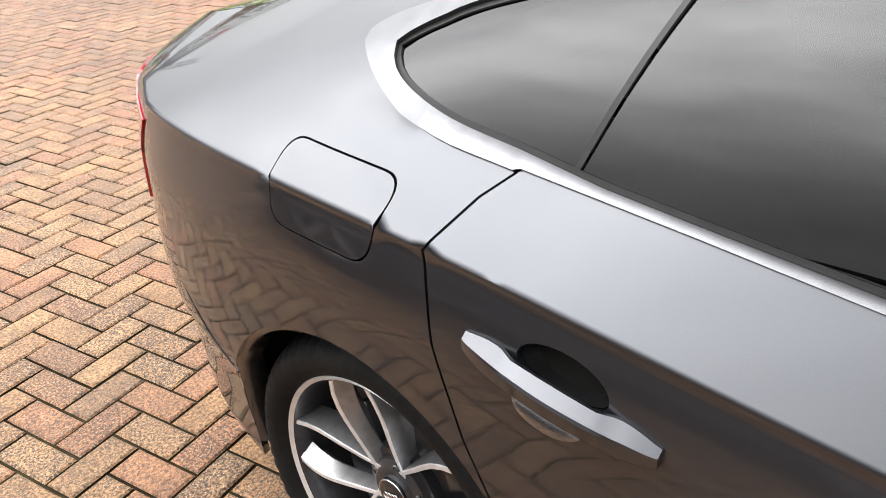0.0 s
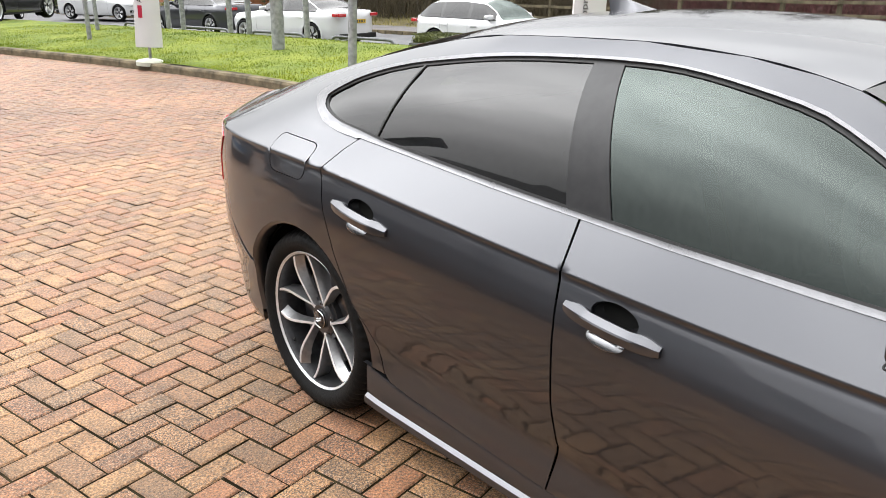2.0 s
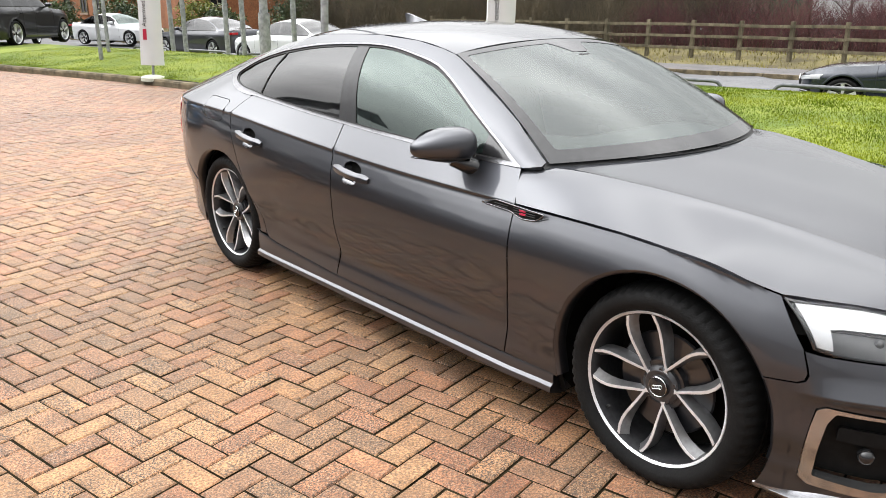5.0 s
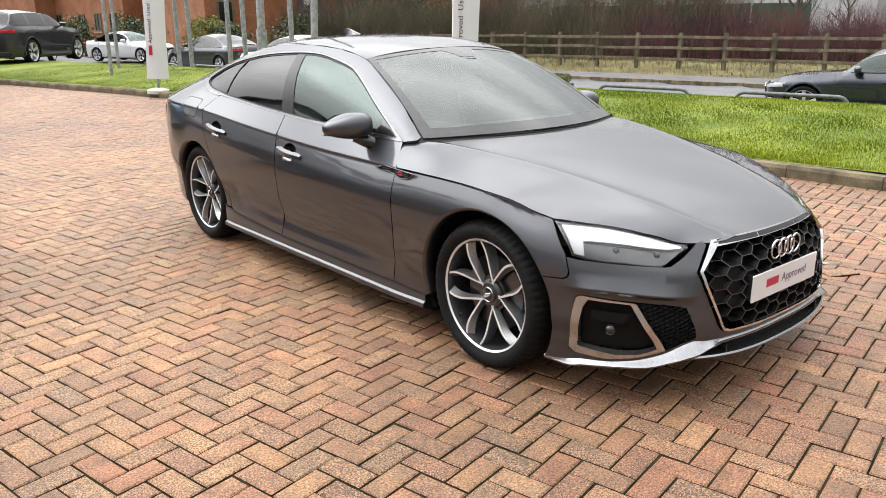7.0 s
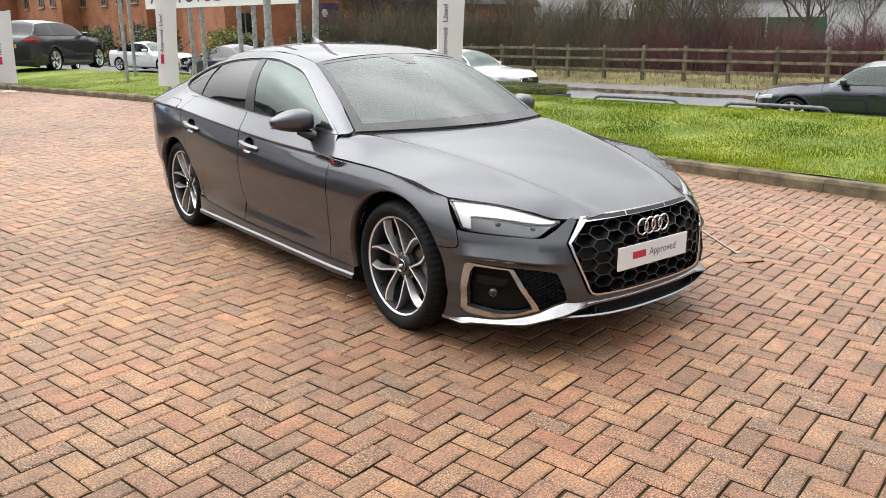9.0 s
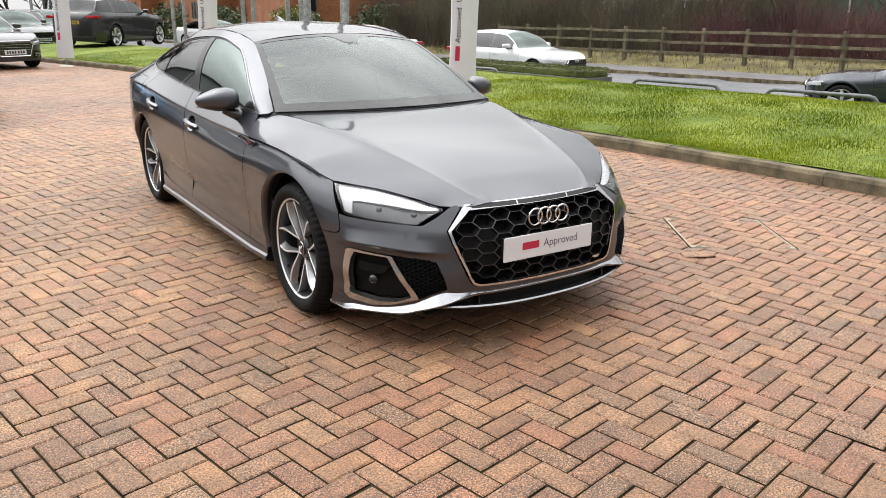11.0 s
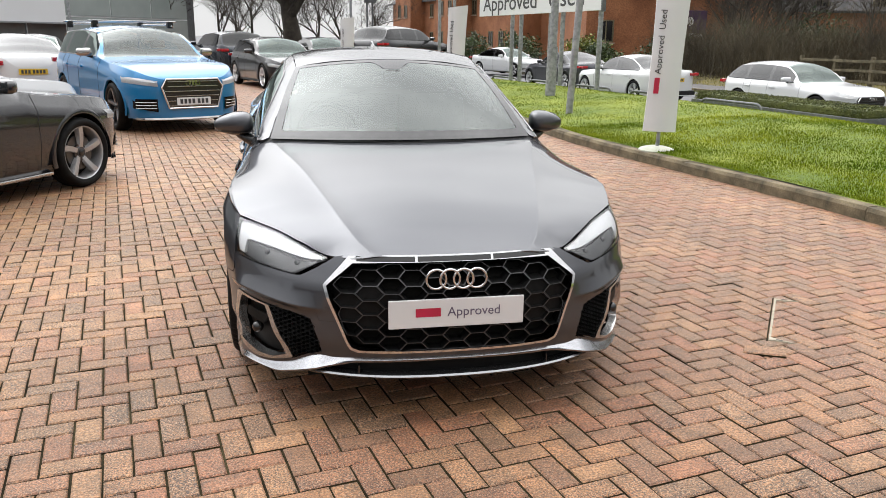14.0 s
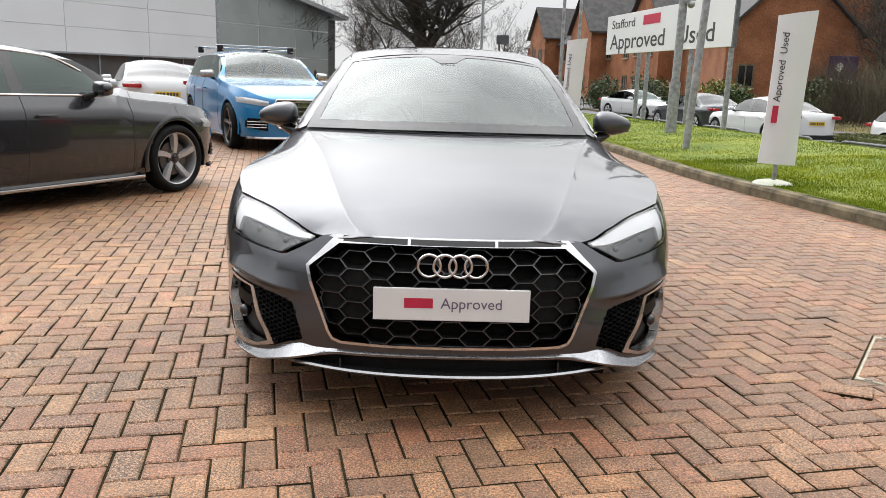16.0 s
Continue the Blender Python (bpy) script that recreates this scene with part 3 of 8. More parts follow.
def blades(name, n, region, length, mat, label, width=0.004):
    """Many short blades, one mesh of stuff."""
    x, y = region(n)
    z = np.array([ground_z(a, b) for a, b in zip(x, y)]) + 0.008
    n = len(x)
    ang, lean = rng.uniform(0, 2 * np.pi, n), rng.normal(0, 0.5, n)
    clump = np.array([0.6 + 0.8 * (0.5 + 0.5 * noise.noise((a * 1.7, b * 1.7, 3.0))) for a, b in zip(x, y)])
    ln = length * rng.uniform(0.5, 1.15, n) * clump
    wx, wy = np.cos(ang) * width, np.sin(ang) * width
    tip = np.stack([x + np.sin(lean) * ln * -np.sin(ang), y + np.sin(lean) * ln * np.cos(ang), z + np.cos(lean) * ln], 1)
    v = np.empty((n * 3, 3))
    v[0::3], v[1::3], v[2::3] = np.stack([x - wx, y - wy, z], 1), np.stack([x + wx, y + wy, z], 1), tip
    me = bpy.data.meshes.new(name)
    me.vertices.add(n * 3)
    me.vertices.foreach_set("co", v.ravel())
    me.loops.add(n * 3)
    me.loops.foreach_set("vertex_index", np.arange(n * 3, dtype=np.int32))
    me.polygons.add(n)
    me.polygons.foreach_set("loop_start", np.arange(0, n * 3, 3, dtype=np.int32))
    me.update(calc_edges=True)
    me.materials.append(M[mat])
    return tagged(new(name, me), label, "grass", kind="stuff")


def bank_region(n):
    y = rng.uniform(-4, 22, n) ** 1.0
    y = np.where(rng.random(n) < 0.55, rng.uniform(-2.5, 8, n), y)
    t = rng.random(n) ** 1.35
    x0 = np.array([kerb_x(b) + 0.15 for b in y])
    x1 = 11.3 + ROAD_SLOPE * (y - 5.0) - 0.1
    return x0 + (x1 - x0) * t, y


blades("grass", 300000, bank_region, 0.034, "grass", "short green grass of the bank", 0.0045)
blades("tall_grass", 9000, lambda n: (lambda yy: (11.3 + ROAD_SLOPE * (yy - 5.0) + rng.uniform(10.3, 13.5, n), yy))(rng.uniform(-10, 50, n)), 0.16, "verge_grass", "yellowish rough grass under the fence", 0.012)

# stone kerb, piece by piece
kerb = tagged(new("kerb"), "weathered concrete kerb between the block paving and the grass", "kerb", kind="structure")
line = spline(KERB, 40)
for a, b in zip(line, line[1:]):
    d = b - a
    bm = bmesh.new()
    prof = ((0.0, -0.04), (0.0, 0.085), (0.018, 0.118), (0.125, 0.122), (0.135, 0.10), (0.135, -0.04))
    L = d.length - 0.006
    ends = []
    for t in (0.0, L):
        ends.append([bm.verts.new((u, t, z)) for u, z in prof])
    for k in range(6):
        bm.faces.new((ends[0][k], ends[1][k], ends[1][(k + 1) % 6], ends[0][(k + 1) % 6]))
    bm.faces.new(ends[0])
    bm.faces.new(ends[1][::-1])
    bmesh.ops.recalc_face_normals(bm, faces=bm.faces)
    ob = part("kerb_stone", bm, "kerb", kerb)
    ob.matrix_local = pose(a.x, a.y, random.uniform(-0.006, 0.004), 0, 0, math.degrees(math.atan2(-d.x, d.y)))

# ---- street furniture ----
def base_z(x, y):
    return ground_z(x, y)


def feather_banner(x, y, turn, height, width, label, lean=2.5, top_cut=0.07):
    """A tall curved banner board on a short stem and a foot."""
    z = base_z(x, y)
    e = thing("banner_stand", label, "banner", "banners on the grass", pose(x, y, z, 0, lean, turn))
    bm = bmesh.new()
    rings = []
    for k in range(13):
        t = k / 12
        zz = 0.24 + (height - 0.24) * t
        w = width * (0.5 - 0.035 * math.sin(math.pi * t))
        row = []
        for j in range(9):
            s = -1 + j / 4
            row.append(bm.verts.new((w * s, -0.055 * (1 - s * s) - 0.012, zz + (top_cut * (s + 1) / 2 if k == 12 else 0))))
        for j in range(8, -1, -1):
            s = -1 + j / 4
            row.append(bm.verts.new((w * s, 0.055 * (1 - s * s) + 0.012, zz + (top_cut * (s + 1) / 2 if k == 12 else 0))))
        rings.append(row)
    for a, b in zip(rings, rings[1:]):
        for j in range(18):
            bm.faces.new((a[j], a[(j + 1) % 18], b[(j + 1) % 18], b[j]))
    bm.faces.new(rings[0][::-1])
    bm.faces.new(rings[-1])
    part("banner_board", bm, "banner", e, smooth_by=40)
    bm = bmesh.new()
    tube(bm, [(0, 0, 0.0), (0, 0, 0.26)], 0.024, 10)
    part("stem", bm, "galv", e)
    bm = bmesh.new()
    lathe(bm, [(0.0, 0.062), (0.10, 0.060), (0.20, 0.035), (0.225, 0.01), (0.225, -0.05)], 24, "z")
    part("foot", bm, "stone_base", e, smooth_by=40)
    # upright lettering along the left edge
    for face in (1, -1):
        m = (Matrix.Rotation(math.pi, 4, "Z") if face < 0 else Matrix.Identity(4)) @ pose(-width * 0.26, -0.054, 0.0, 90) @ pose(0, 0, 0, 0, 0, 90)
        for q, text in ((0.93, "Approved"), (1.45, "Used")):
            words(text, 0.108, "ink", "banner_word", e, m @ pose(q, -0.035, 0.006), 0.001, squeeze=1.05)
        bm = bmesh.new()
        box(bm, (0.70, -0.033, 0.004), (0.89, 0.030, 0.007), m)
        part("banner_mark", bm, "red", e, "red block in place of a maker's name")
    return e


feather_banner(3.86, 5.45, -14, 1.86, 0.40, "white curved banner with dark upright lettering at the kerb", 1.6)
feather_banner(2.90, 13.6, -20, 1.95, 0.42, "white curved banner with dark upright lettering beyond the saloon", 2.5)
feather_banner(0.95, 19.6, -25, 1.95, 0.42, "white curved banner near the parked black estate", 2.0)


def post(x, y, h, r, label, lean=(0, 0), name="steel_post", mat="galv", collar=True):
    z = base_z(x, y)
    e = thing(name, label, "post", "galvanised posts on the grass", pose(x, y, z - 0.1, lean[0], lean[1]))
    bm = bmesh.new()
    tube(bm, [(0, 0, 0), (0, 0, h + 0.1)], r, 14)
    part("shaft", bm, mat, e, smooth_by=40)
    if collar:
        bm = bmesh.new()
        tube(bm, [(0, 0, 0.05), (0, 0, 1.15)], r * 1.35, 14)
        part("sleeve", bm, mat, e, smooth_by=40)
    return e


lamp_post = post(4.26, 9.84, 6.5, 0.062, "tall galvanised lamp post leaning a little, on the grass", (0, 2.6), "lamp_post", collar=False)
cctv = post(4.95, 13.01, 5.5, 0.083, "stout galvanised camera post on the grass", (0, 0.6), "camera_post")
bm = bmesh.new()
bmesh.ops.create_uvsphere(bm, u_segments=12, v_segments=8, radius=0.075, matrix=Matrix.Translation((0.13, -0.11, 2.68)))
box(bm, (0, -0.15, 2.70), (0.15, -0.07, 2.80), bevel=0.01)
part("camera_dome", bm, "galv", cctv, smooth_by=40)

# name board on its posts
SL, SR = Vector((5.54, 22.35)), Vector((6.75, 15.0))
d = (SR - SL)
sign_len = d.length
sign_yaw = math.degrees(math.atan2(d.y, d.x))
board = thing("name_board", "large white name board with black and red lettering on steel posts", "sign", m=pose(SL.x, SL.y, 0, 0, 0, sign_yaw))
bm = bmesh.new()
box(bm, (0, -0.03, 2.13), (sign_len + 0.13, 0.03, 3.30), bevel=0.008)
part("board_face", bm, "sign_white", board)
bm = bmesh.new()
box(bm, (sign_len + 0.13, -0.04, 2.10), (sign_len + 0.20, 0.06, 3.33), bevel=0.008)
part("board_frame", bm, "dark_steel", board)
words("Approved", 0.635, "ink", "board_word", board, pose(0.33, -0.033, 2.285, 90), 0.002, squeeze=1.50, bold=0.004)
words("Used", 0.635, "ink", "board_word", board, pose(4.83, -0.033, 2.285, 90), 0.002, squeeze=1.50, bold=0.004)
words("Stafford", 0.37, "ink", "board_word", board, pose(0.38, -0.033, 2.895, 90), 0.002, squeeze=1.50, bold=0.002)
bm = bmesh.new()
box(bm, (2.70, -0.036, 2.895), (3.79, -0.033, 3.16))
part("board_mark", bm, "red", board, "red block in place of a maker's name")
for t in (0.319, 0.402, 0.652, 0.743, 1.0):
    bm = bmesh.new()
    p = SL + d * t
    tube(bm, [(sign_len * t - 0.05, 0.09, base_z(p.x, p.y) - 0.1), (sign_len * t - 0.05, 0.09, 3.27)], 0.062, 10)
    part("sign_post", bm, "galv", board, smooth_by=40)
for k, (x, y) in enumerate(((3.35, 17.8), (4.1, 19.5))):
    post(x, y, 4.2, 0.045, "thin galvanised post on the grass", name="thin_post", collar=False)


# hoops along the road edge
def hoop(x, y):
    z = -0.42
    e = thing("hoop_barrier", "grey tubular steel hoop barrier at the road edge", "barrier", "hoop barriers", pose(x, y, z, 0, 0, math.degrees(math.atan2(1.0, ROAD_SLOPE))))
    bm = bmesh.new()
    pts = [(-0.95, 0, 0.0), (-0.95, 0, 0.40)] + [(-0.80 - 0.15 * math.cos(a), 0, 0.40 + 0.15 * math.sin(a)) for a in (0.5, 1.0, 1.57)]
    pts += [(0.80 + 0.15 * math.sin(a), 0, 0.40 + 0.15 * math.cos(a)) for a in (0.0, 0.57, 1.07)] + [(0.95, 0, 0.40), (0.95, 0, 0.0)]
    tube(bm, pts, 0.035, 10)
    part("hoop", bm, "dark_steel", e, smooth_by=50)


for k in range(10):
    y = -1.0 + 2.75 * k
    if not 8.6 < y < 12.5:
        hoop(10.75 + ROAD_SLOPE * (y - 5.0), y)

# low planter with a clipped hedge
pl = thing("planter", "grey low planter wall with a clipped mossy hedge", "planter")
bm = bmesh.new()
pa, pb = Vector((9.62, 14.6)), Vector((10.28, 9.4))
pd = (pb - pa)
pm = pose(pa.x, pa.y, -0.15, 0, 0, math.degrees(math.atan2(pd.y, pd.x)))
box(bm, (0, -0.5, -0.2), (pd.length, 0.5, 0.22), pm, 0.01)
part("planter_wall", bm, "dark_steel", pl)


def leafy(name, centre, size, n, leaf_size, mat, parent=None, label="", boxy=False, hollow=0.55):
    """A clump of many small leaves."""
    c, s = np.array(centre), np.array(size)
    u = rng.normal(0, 1, (n, 3))
    u /= np.linalg.norm(u, axis=1, keepdims=True)
    if boxy:
        u = rng.uniform(-1, 1, (n, 3))
        ax = rng.integers(0, 3, n)
        u[np.arange(n), ax] = np.sign(u[np.arange(n), ax]) * rng.uniform(0.75, 1.0, n)
        u[:, 2] = np.where(ax == 2, np.abs(u[:, 2]), u[:, 2])
    else:
        lump = np.array([0.75 + 0.5 * noise.noise((a * 2.2 + c[0], b * 2.2, w * 2.2)) for a, b, w in u])
        u *= (lump * rng.uniform(hollow, 1.0, n))[:, None]
    p = c + u * s
    a, b = rng.normal(0, 1, (n, 3)), rng.normal(0, 1, (n, 3))
    a /= np.linalg.norm(a, axis=1, keepdims=True)
    b -= a * (a * b).sum(1, keepdims=True)
    b /= np.linalg.norm(b, axis=1, keepdims=True)
    q = leaf_size * rng.uniform(0.6, 1.2, (n, 1))
    v = np.empty((n * 4, 3))
    v[0::4], v[1::4], v[2::4], v[3::4] = p - a * q, p + b * q * 0.45, p + a * q, p - b * q * 0.45
    f = np.arange(n * 4).reshape(n, 4)
    me = bpy.data.meshes.new(name)
    me.from_pydata(v.tolist(), [], f.tolist())
    me.materials.append(M[mat])
    ob = new(name, me)
    if parent:
        ob.parent = parent
    if label:
        ob["label"] = label
    return ob


h = leafy("planter_hedge", (pd.length / 2, 0, 0.27), (pd.length / 2 - 0.02, 0.46, 0.15), 16000, 0.024, "hedge", pl, boxy=True)
bm = bmesh.new()
box(bm, (0.06, -0.40, 0.20), (pd.length - 0.06, 0.40, 0.37), pm, 0.05)
part("hedge_core", bm, "hedge", pl)
h.matrix_local = pm


# ---- timber fence, bushes and trees beyond the road ----
fence = thing("timber_fence", "weathered brown post and rail timber fence beyond the road", "fence")
fpts = []
for k in range(20):
    y = 24.3 - 1.53 * k
    x = 11.3 + ROAD_SLOPE * (y - 5.0) + 11.6
    fpts.append((x, y, ground_z(x, y)))
for x, y, z in fpts:
    bm = bmesh.new()
    box(bm, (-0.06, -0.06, -0.1), (0.06, 0.06, 1.22), pose(x, y, z, random.uniform(-1, 1), random.uniform(-1, 1), random.uniform(0, 9)), 0.01)
    part("fence_post", bm, "timber", fence)
for (x0, y0, z0), (x1, y1, z1) in zip(fpts, fpts[1:]):
    for h0 in (0.35, 0.72, 1.08):
        bm = bmesh.new()
        L = math.hypot(x1 - x0, y1 - y0)
        box(bm, (0, -0.025, -0.045), (L, 0.025, 0.045), pose(x0 - 0.08, y0, (z0 + z1) / 2 + h0 + random.uniform(-0.015, 0.015), 0, random.uniform(-0.5, 0.5), math.degrees(math.atan2(y1 - y0, x1 - x0))), 0.006)
        part("fence_rail", bm, "timber", fence)


def twig_bush(name, x, y, w, h, n, mat, label, thick=0.007, spread=0.75):
    """A leafless bush: upright, forking shoots."""
    verts, faces = [], []
    z0 = ground_z(x, y)
    for k in range(n):
        bx, by = x + random.gauss(0, w * 0.36), y + random.gauss(0, w * 0.36)
        ln = h * random.uniform(0.55, 1.1) * max(0.5, 1.12 - 0.62 * math.hypot(bx - x, by - y) / w)
        a, sp = random.uniform(0, 6.28), random.uniform(0, spread)
        d = Vector((math.cos(a) * sp, math.sin(a) * sp, 1)).normalized()
        p = Vector((bx, by, z0 - 0.05))
        segs = [(p, d, ln, thick)]
        for q in range(random.randint(4, 7)):
            t = random.uniform(0.25, 0.85)
            a2 = random.uniform(0, 6.28)
            segs.append((p + d * ln * t, (d + Vector((math.cos(a2), math.sin(a2), 0.3)) * 0.95).normalized(), ln * random.uniform(0.2, 0.42), thick * 0.6))
        for p0, dd, l2, th in segs:
            s = dd.cross(Vector((math.cos(a), math.sin(a), 0.2))).normalized() * th
            t2 = dd.cross(s).normalized() * th
            b = len(verts)
            verts += [tuple(p0 + s), tuple(p0 - s * 0.5 + t2), tuple(p0 - s * 0.5 - t2), tuple(p0 + dd * l2)]
            faces += [(b, b + 1, b + 3), (b + 1, b + 2, b + 3), (b + 2, b, b + 3)]
    return tagged(mesh_part(name, verts, faces, mat), label, "bush", "bushes behind the fence")


def road_pt(u, y):
    return 11.3 + ROAD_SLOPE * (y - 5.0) + u / 0.978, y


for k in range(13):
    x, y = road_pt(14.2 + random.uniform(-0.6, 0.8), -2 + 2.3 * k)
    far = y > 17
    twig_bush("winter_bush", x, y, 2.2, random.uniform(1.9, 2.4) if not far else 3.2, 420, "twig_brown" if far else "twig_red", "leafless brown bush behind the timber fence" if far else "leafless dark red dogwood bush behind the timber fence")
for k in range(5):
    x, y = road_pt(12.6 + random.uniform(-0.8, 1.6), 26.0 + 1.9 * k)
    twig_bush("winter_bush", x, y, 2.4, random.uniform(2.6, 3.6), 420, "twig_brown", "dense leafless brown bush past the end of the fence", 0.009)
for k in range(12):
    x, y = road_pt(16.6 + random.uniform(-0.6, 0.8), -2 + 2.5 * k)
    twig_bush("winter_bush", x, y, 2.6, random.uniform(2.0, 2.7) if y < 15 else 4.2, 420, "twig_red" if y < 13 else "twig_brown", "tall leafless bush thicket behind the timber fence", 0.010)


def bare_tree(name, x, y, height, trunk, label, seed, levels=5, first=0.28, spread=0.75, kids=(4, 3, 3, 3, 2), z=None, twig=0.01, lean=0.0):
    """A leafless tree: tapered trunk, limbs and twigs."""
    r = random.Random(seed)
    z = ground_z(x, y) if z is None else z
    e = thing(name, label, "tree", m=pose(x, y, z - 0.1))
    bms = [bmesh.new(), bmesh.new()]

    def grow(p, d, ln, rad, lvl):
        n = 4 if lvl < 2 else 3
        pts, rads, q, dd = [p.copy()], [rad], p.copy(), d.copy()
        for k in range(n):
            dd = (dd + Vector((r.gauss(0, 0.16), r.gauss(0, 0.16), r.gauss(0.03, 0.1))) * (0.6 + 0.35 * lvl)).normalized()
            q = q + dd * ln / n
            pts.append(q.copy())
            rads.append(max(rad * (1 - 0.55 * (k + 1) / n), twig * 0.5))
        tube(bms[0 if lvl == 0 else 1], pts, rads, 10 if lvl == 0 else (6 if lvl < 3 else 3), cap=False)
        if lvl + 1 >= levels:
            return
        for c in range(kids[min(lvl, len(kids) - 1)]):
            t = r.uniform(first if lvl == 0 else 0.3, 1.0)
            i = min(int(t * n), n - 1)
            o = pts[i].lerp(pts[i + 1], t * n - i)
            a = r.uniform(0, 6.28)
            side = Vector((math.cos(a), math.sin(a), r.uniform(-0.05, 0.35)))
            nd = (dd * (1 - spread) + side * spread + Vector((0, 0, 0.18))).normalized()
            grow(o, nd, ln * r.uniform(0.52, 0.78), rads[i] * r.uniform(0.42, 0.62), lvl + 1)
        grow(pts[-1], (dd + Vector((r.gauss(0, 0.2), r.gauss(0, 0.2), 0.1))).normalized(), ln * 0.7, rads[-1], lvl + 1)
    grow(Vector((0, 0, 0)), Vector((lean, 0, 1)).normalized(), height * 0.42, trunk, 0)
    part("trunk", bms[0], "bark", e, smooth_by=60)
    tagged(part("crown", bms[1], "bark", e), kind="stuff")
    return e


bare_tree("oak_tree", -0.3, 47.0, 13.0, 0.66, "old spreading leafless oak behind the parked cars", 11, 7, 0.45, 0.80, (6, 5, 4, 3, 3, 2), 0.0, 0.02)
bare_tree("roadside_tree", -9.0, 60.0, 9.0, 0.3, "leafless tree beside the showroom", 5, 6, 0.3, 0.7, (5, 4, 3, 3, 2), 0.0, 0.015)
for k in range(9):
    bare_tree("winter_tree", *road_pt(21 + random.uniform(0, 10), 4 + 5.4 * k), random.uniform(7, 10), 0.13, "slim leafless tree in the belt beyond the road", 30 + k, 6, 0.2, 0.5, (5, 4, 3, 2, 2), None, 0.012)
for k, (x, y, hh) in enumerate(((20.6, 32, 8), (23.2, 36, 9), (22.2, 33, 8), (25.8, 39, 10), (27.0, 41, 9), (25, 35, 9), (-3.5, 55, 8), (-6, 58, 8), (3.2, 56, 7), (5.5, 59, 7), (-1.2, 60, 8), (-4.8, 63, 9), (1.4, 62, 8))):
    bare_tree("winter_tree", x, y, hh, 0.14, "slim leafless tree before the hotel" if k < 6 else "slim leafless tree behind the car park", 60 + k, 6, 0.15, 0.55, (6, 4, 3, 2, 2), -0.2, 0.012)
for k, (x, y, s, mat) in enumerate(((15.6, 37.0, 1.3, "leaf"), (17.9, 33.4, 1.7, "leaf"), (15.6, 39.4, 1.6, "leaf_yellow"), (12.8, 43.0, 1.7, "leaf"), (20.6, 31.0, 2.0, "leaf"), (23.2, 29.0, 2.2, "leaf"), (11.6, 50.0, 1.6, "leaf"), (24.5, 33.0, 2.4, "leaf"))):
    leafy("evergreen_bush", (x, y, s * 0.55 - 0.4), (s * 1.15, s * 1.15, s), 3500, 0.10, mat)
    tagged(bpy.context.scene.collection.objects[-1], "dense evergreen bush before the hotel" if mat == "leaf" else "yellow-green evergreen bush before the hotel", "bush", "evergreen bushes")
for k in range(16):
    bare_tree("winter_tree", *road_pt(30 + random.uniform(0, 16), -4 + 3.6 * k), random.uniform(6, 9.5), 0.10, "thin leafless tree in the far belt", 90 + k, 5, 0.15, 0.42, (6, 5, 3, 2), None, 0.014)
leafy("conifer", (*road_pt(40, 34), 3.5), (1.6, 1.6, 4.6), 4000, 0.22, "leaf")
tagged(bpy.context.scene.collection.objects[-1], "dark conifer far beyond the road", "tree")

# ---- hotel ----
def wall_frame(a, b):
    d = Vector(b) - Vector(a)
    return pose(a[0], a[1], -0.6, 0, 0, math.degrees(math.atan2(d.y, d.x))), d.length


hotel = thing("hotel", "orange-brown brick hotel with steep slate roofs and small windows", "building")


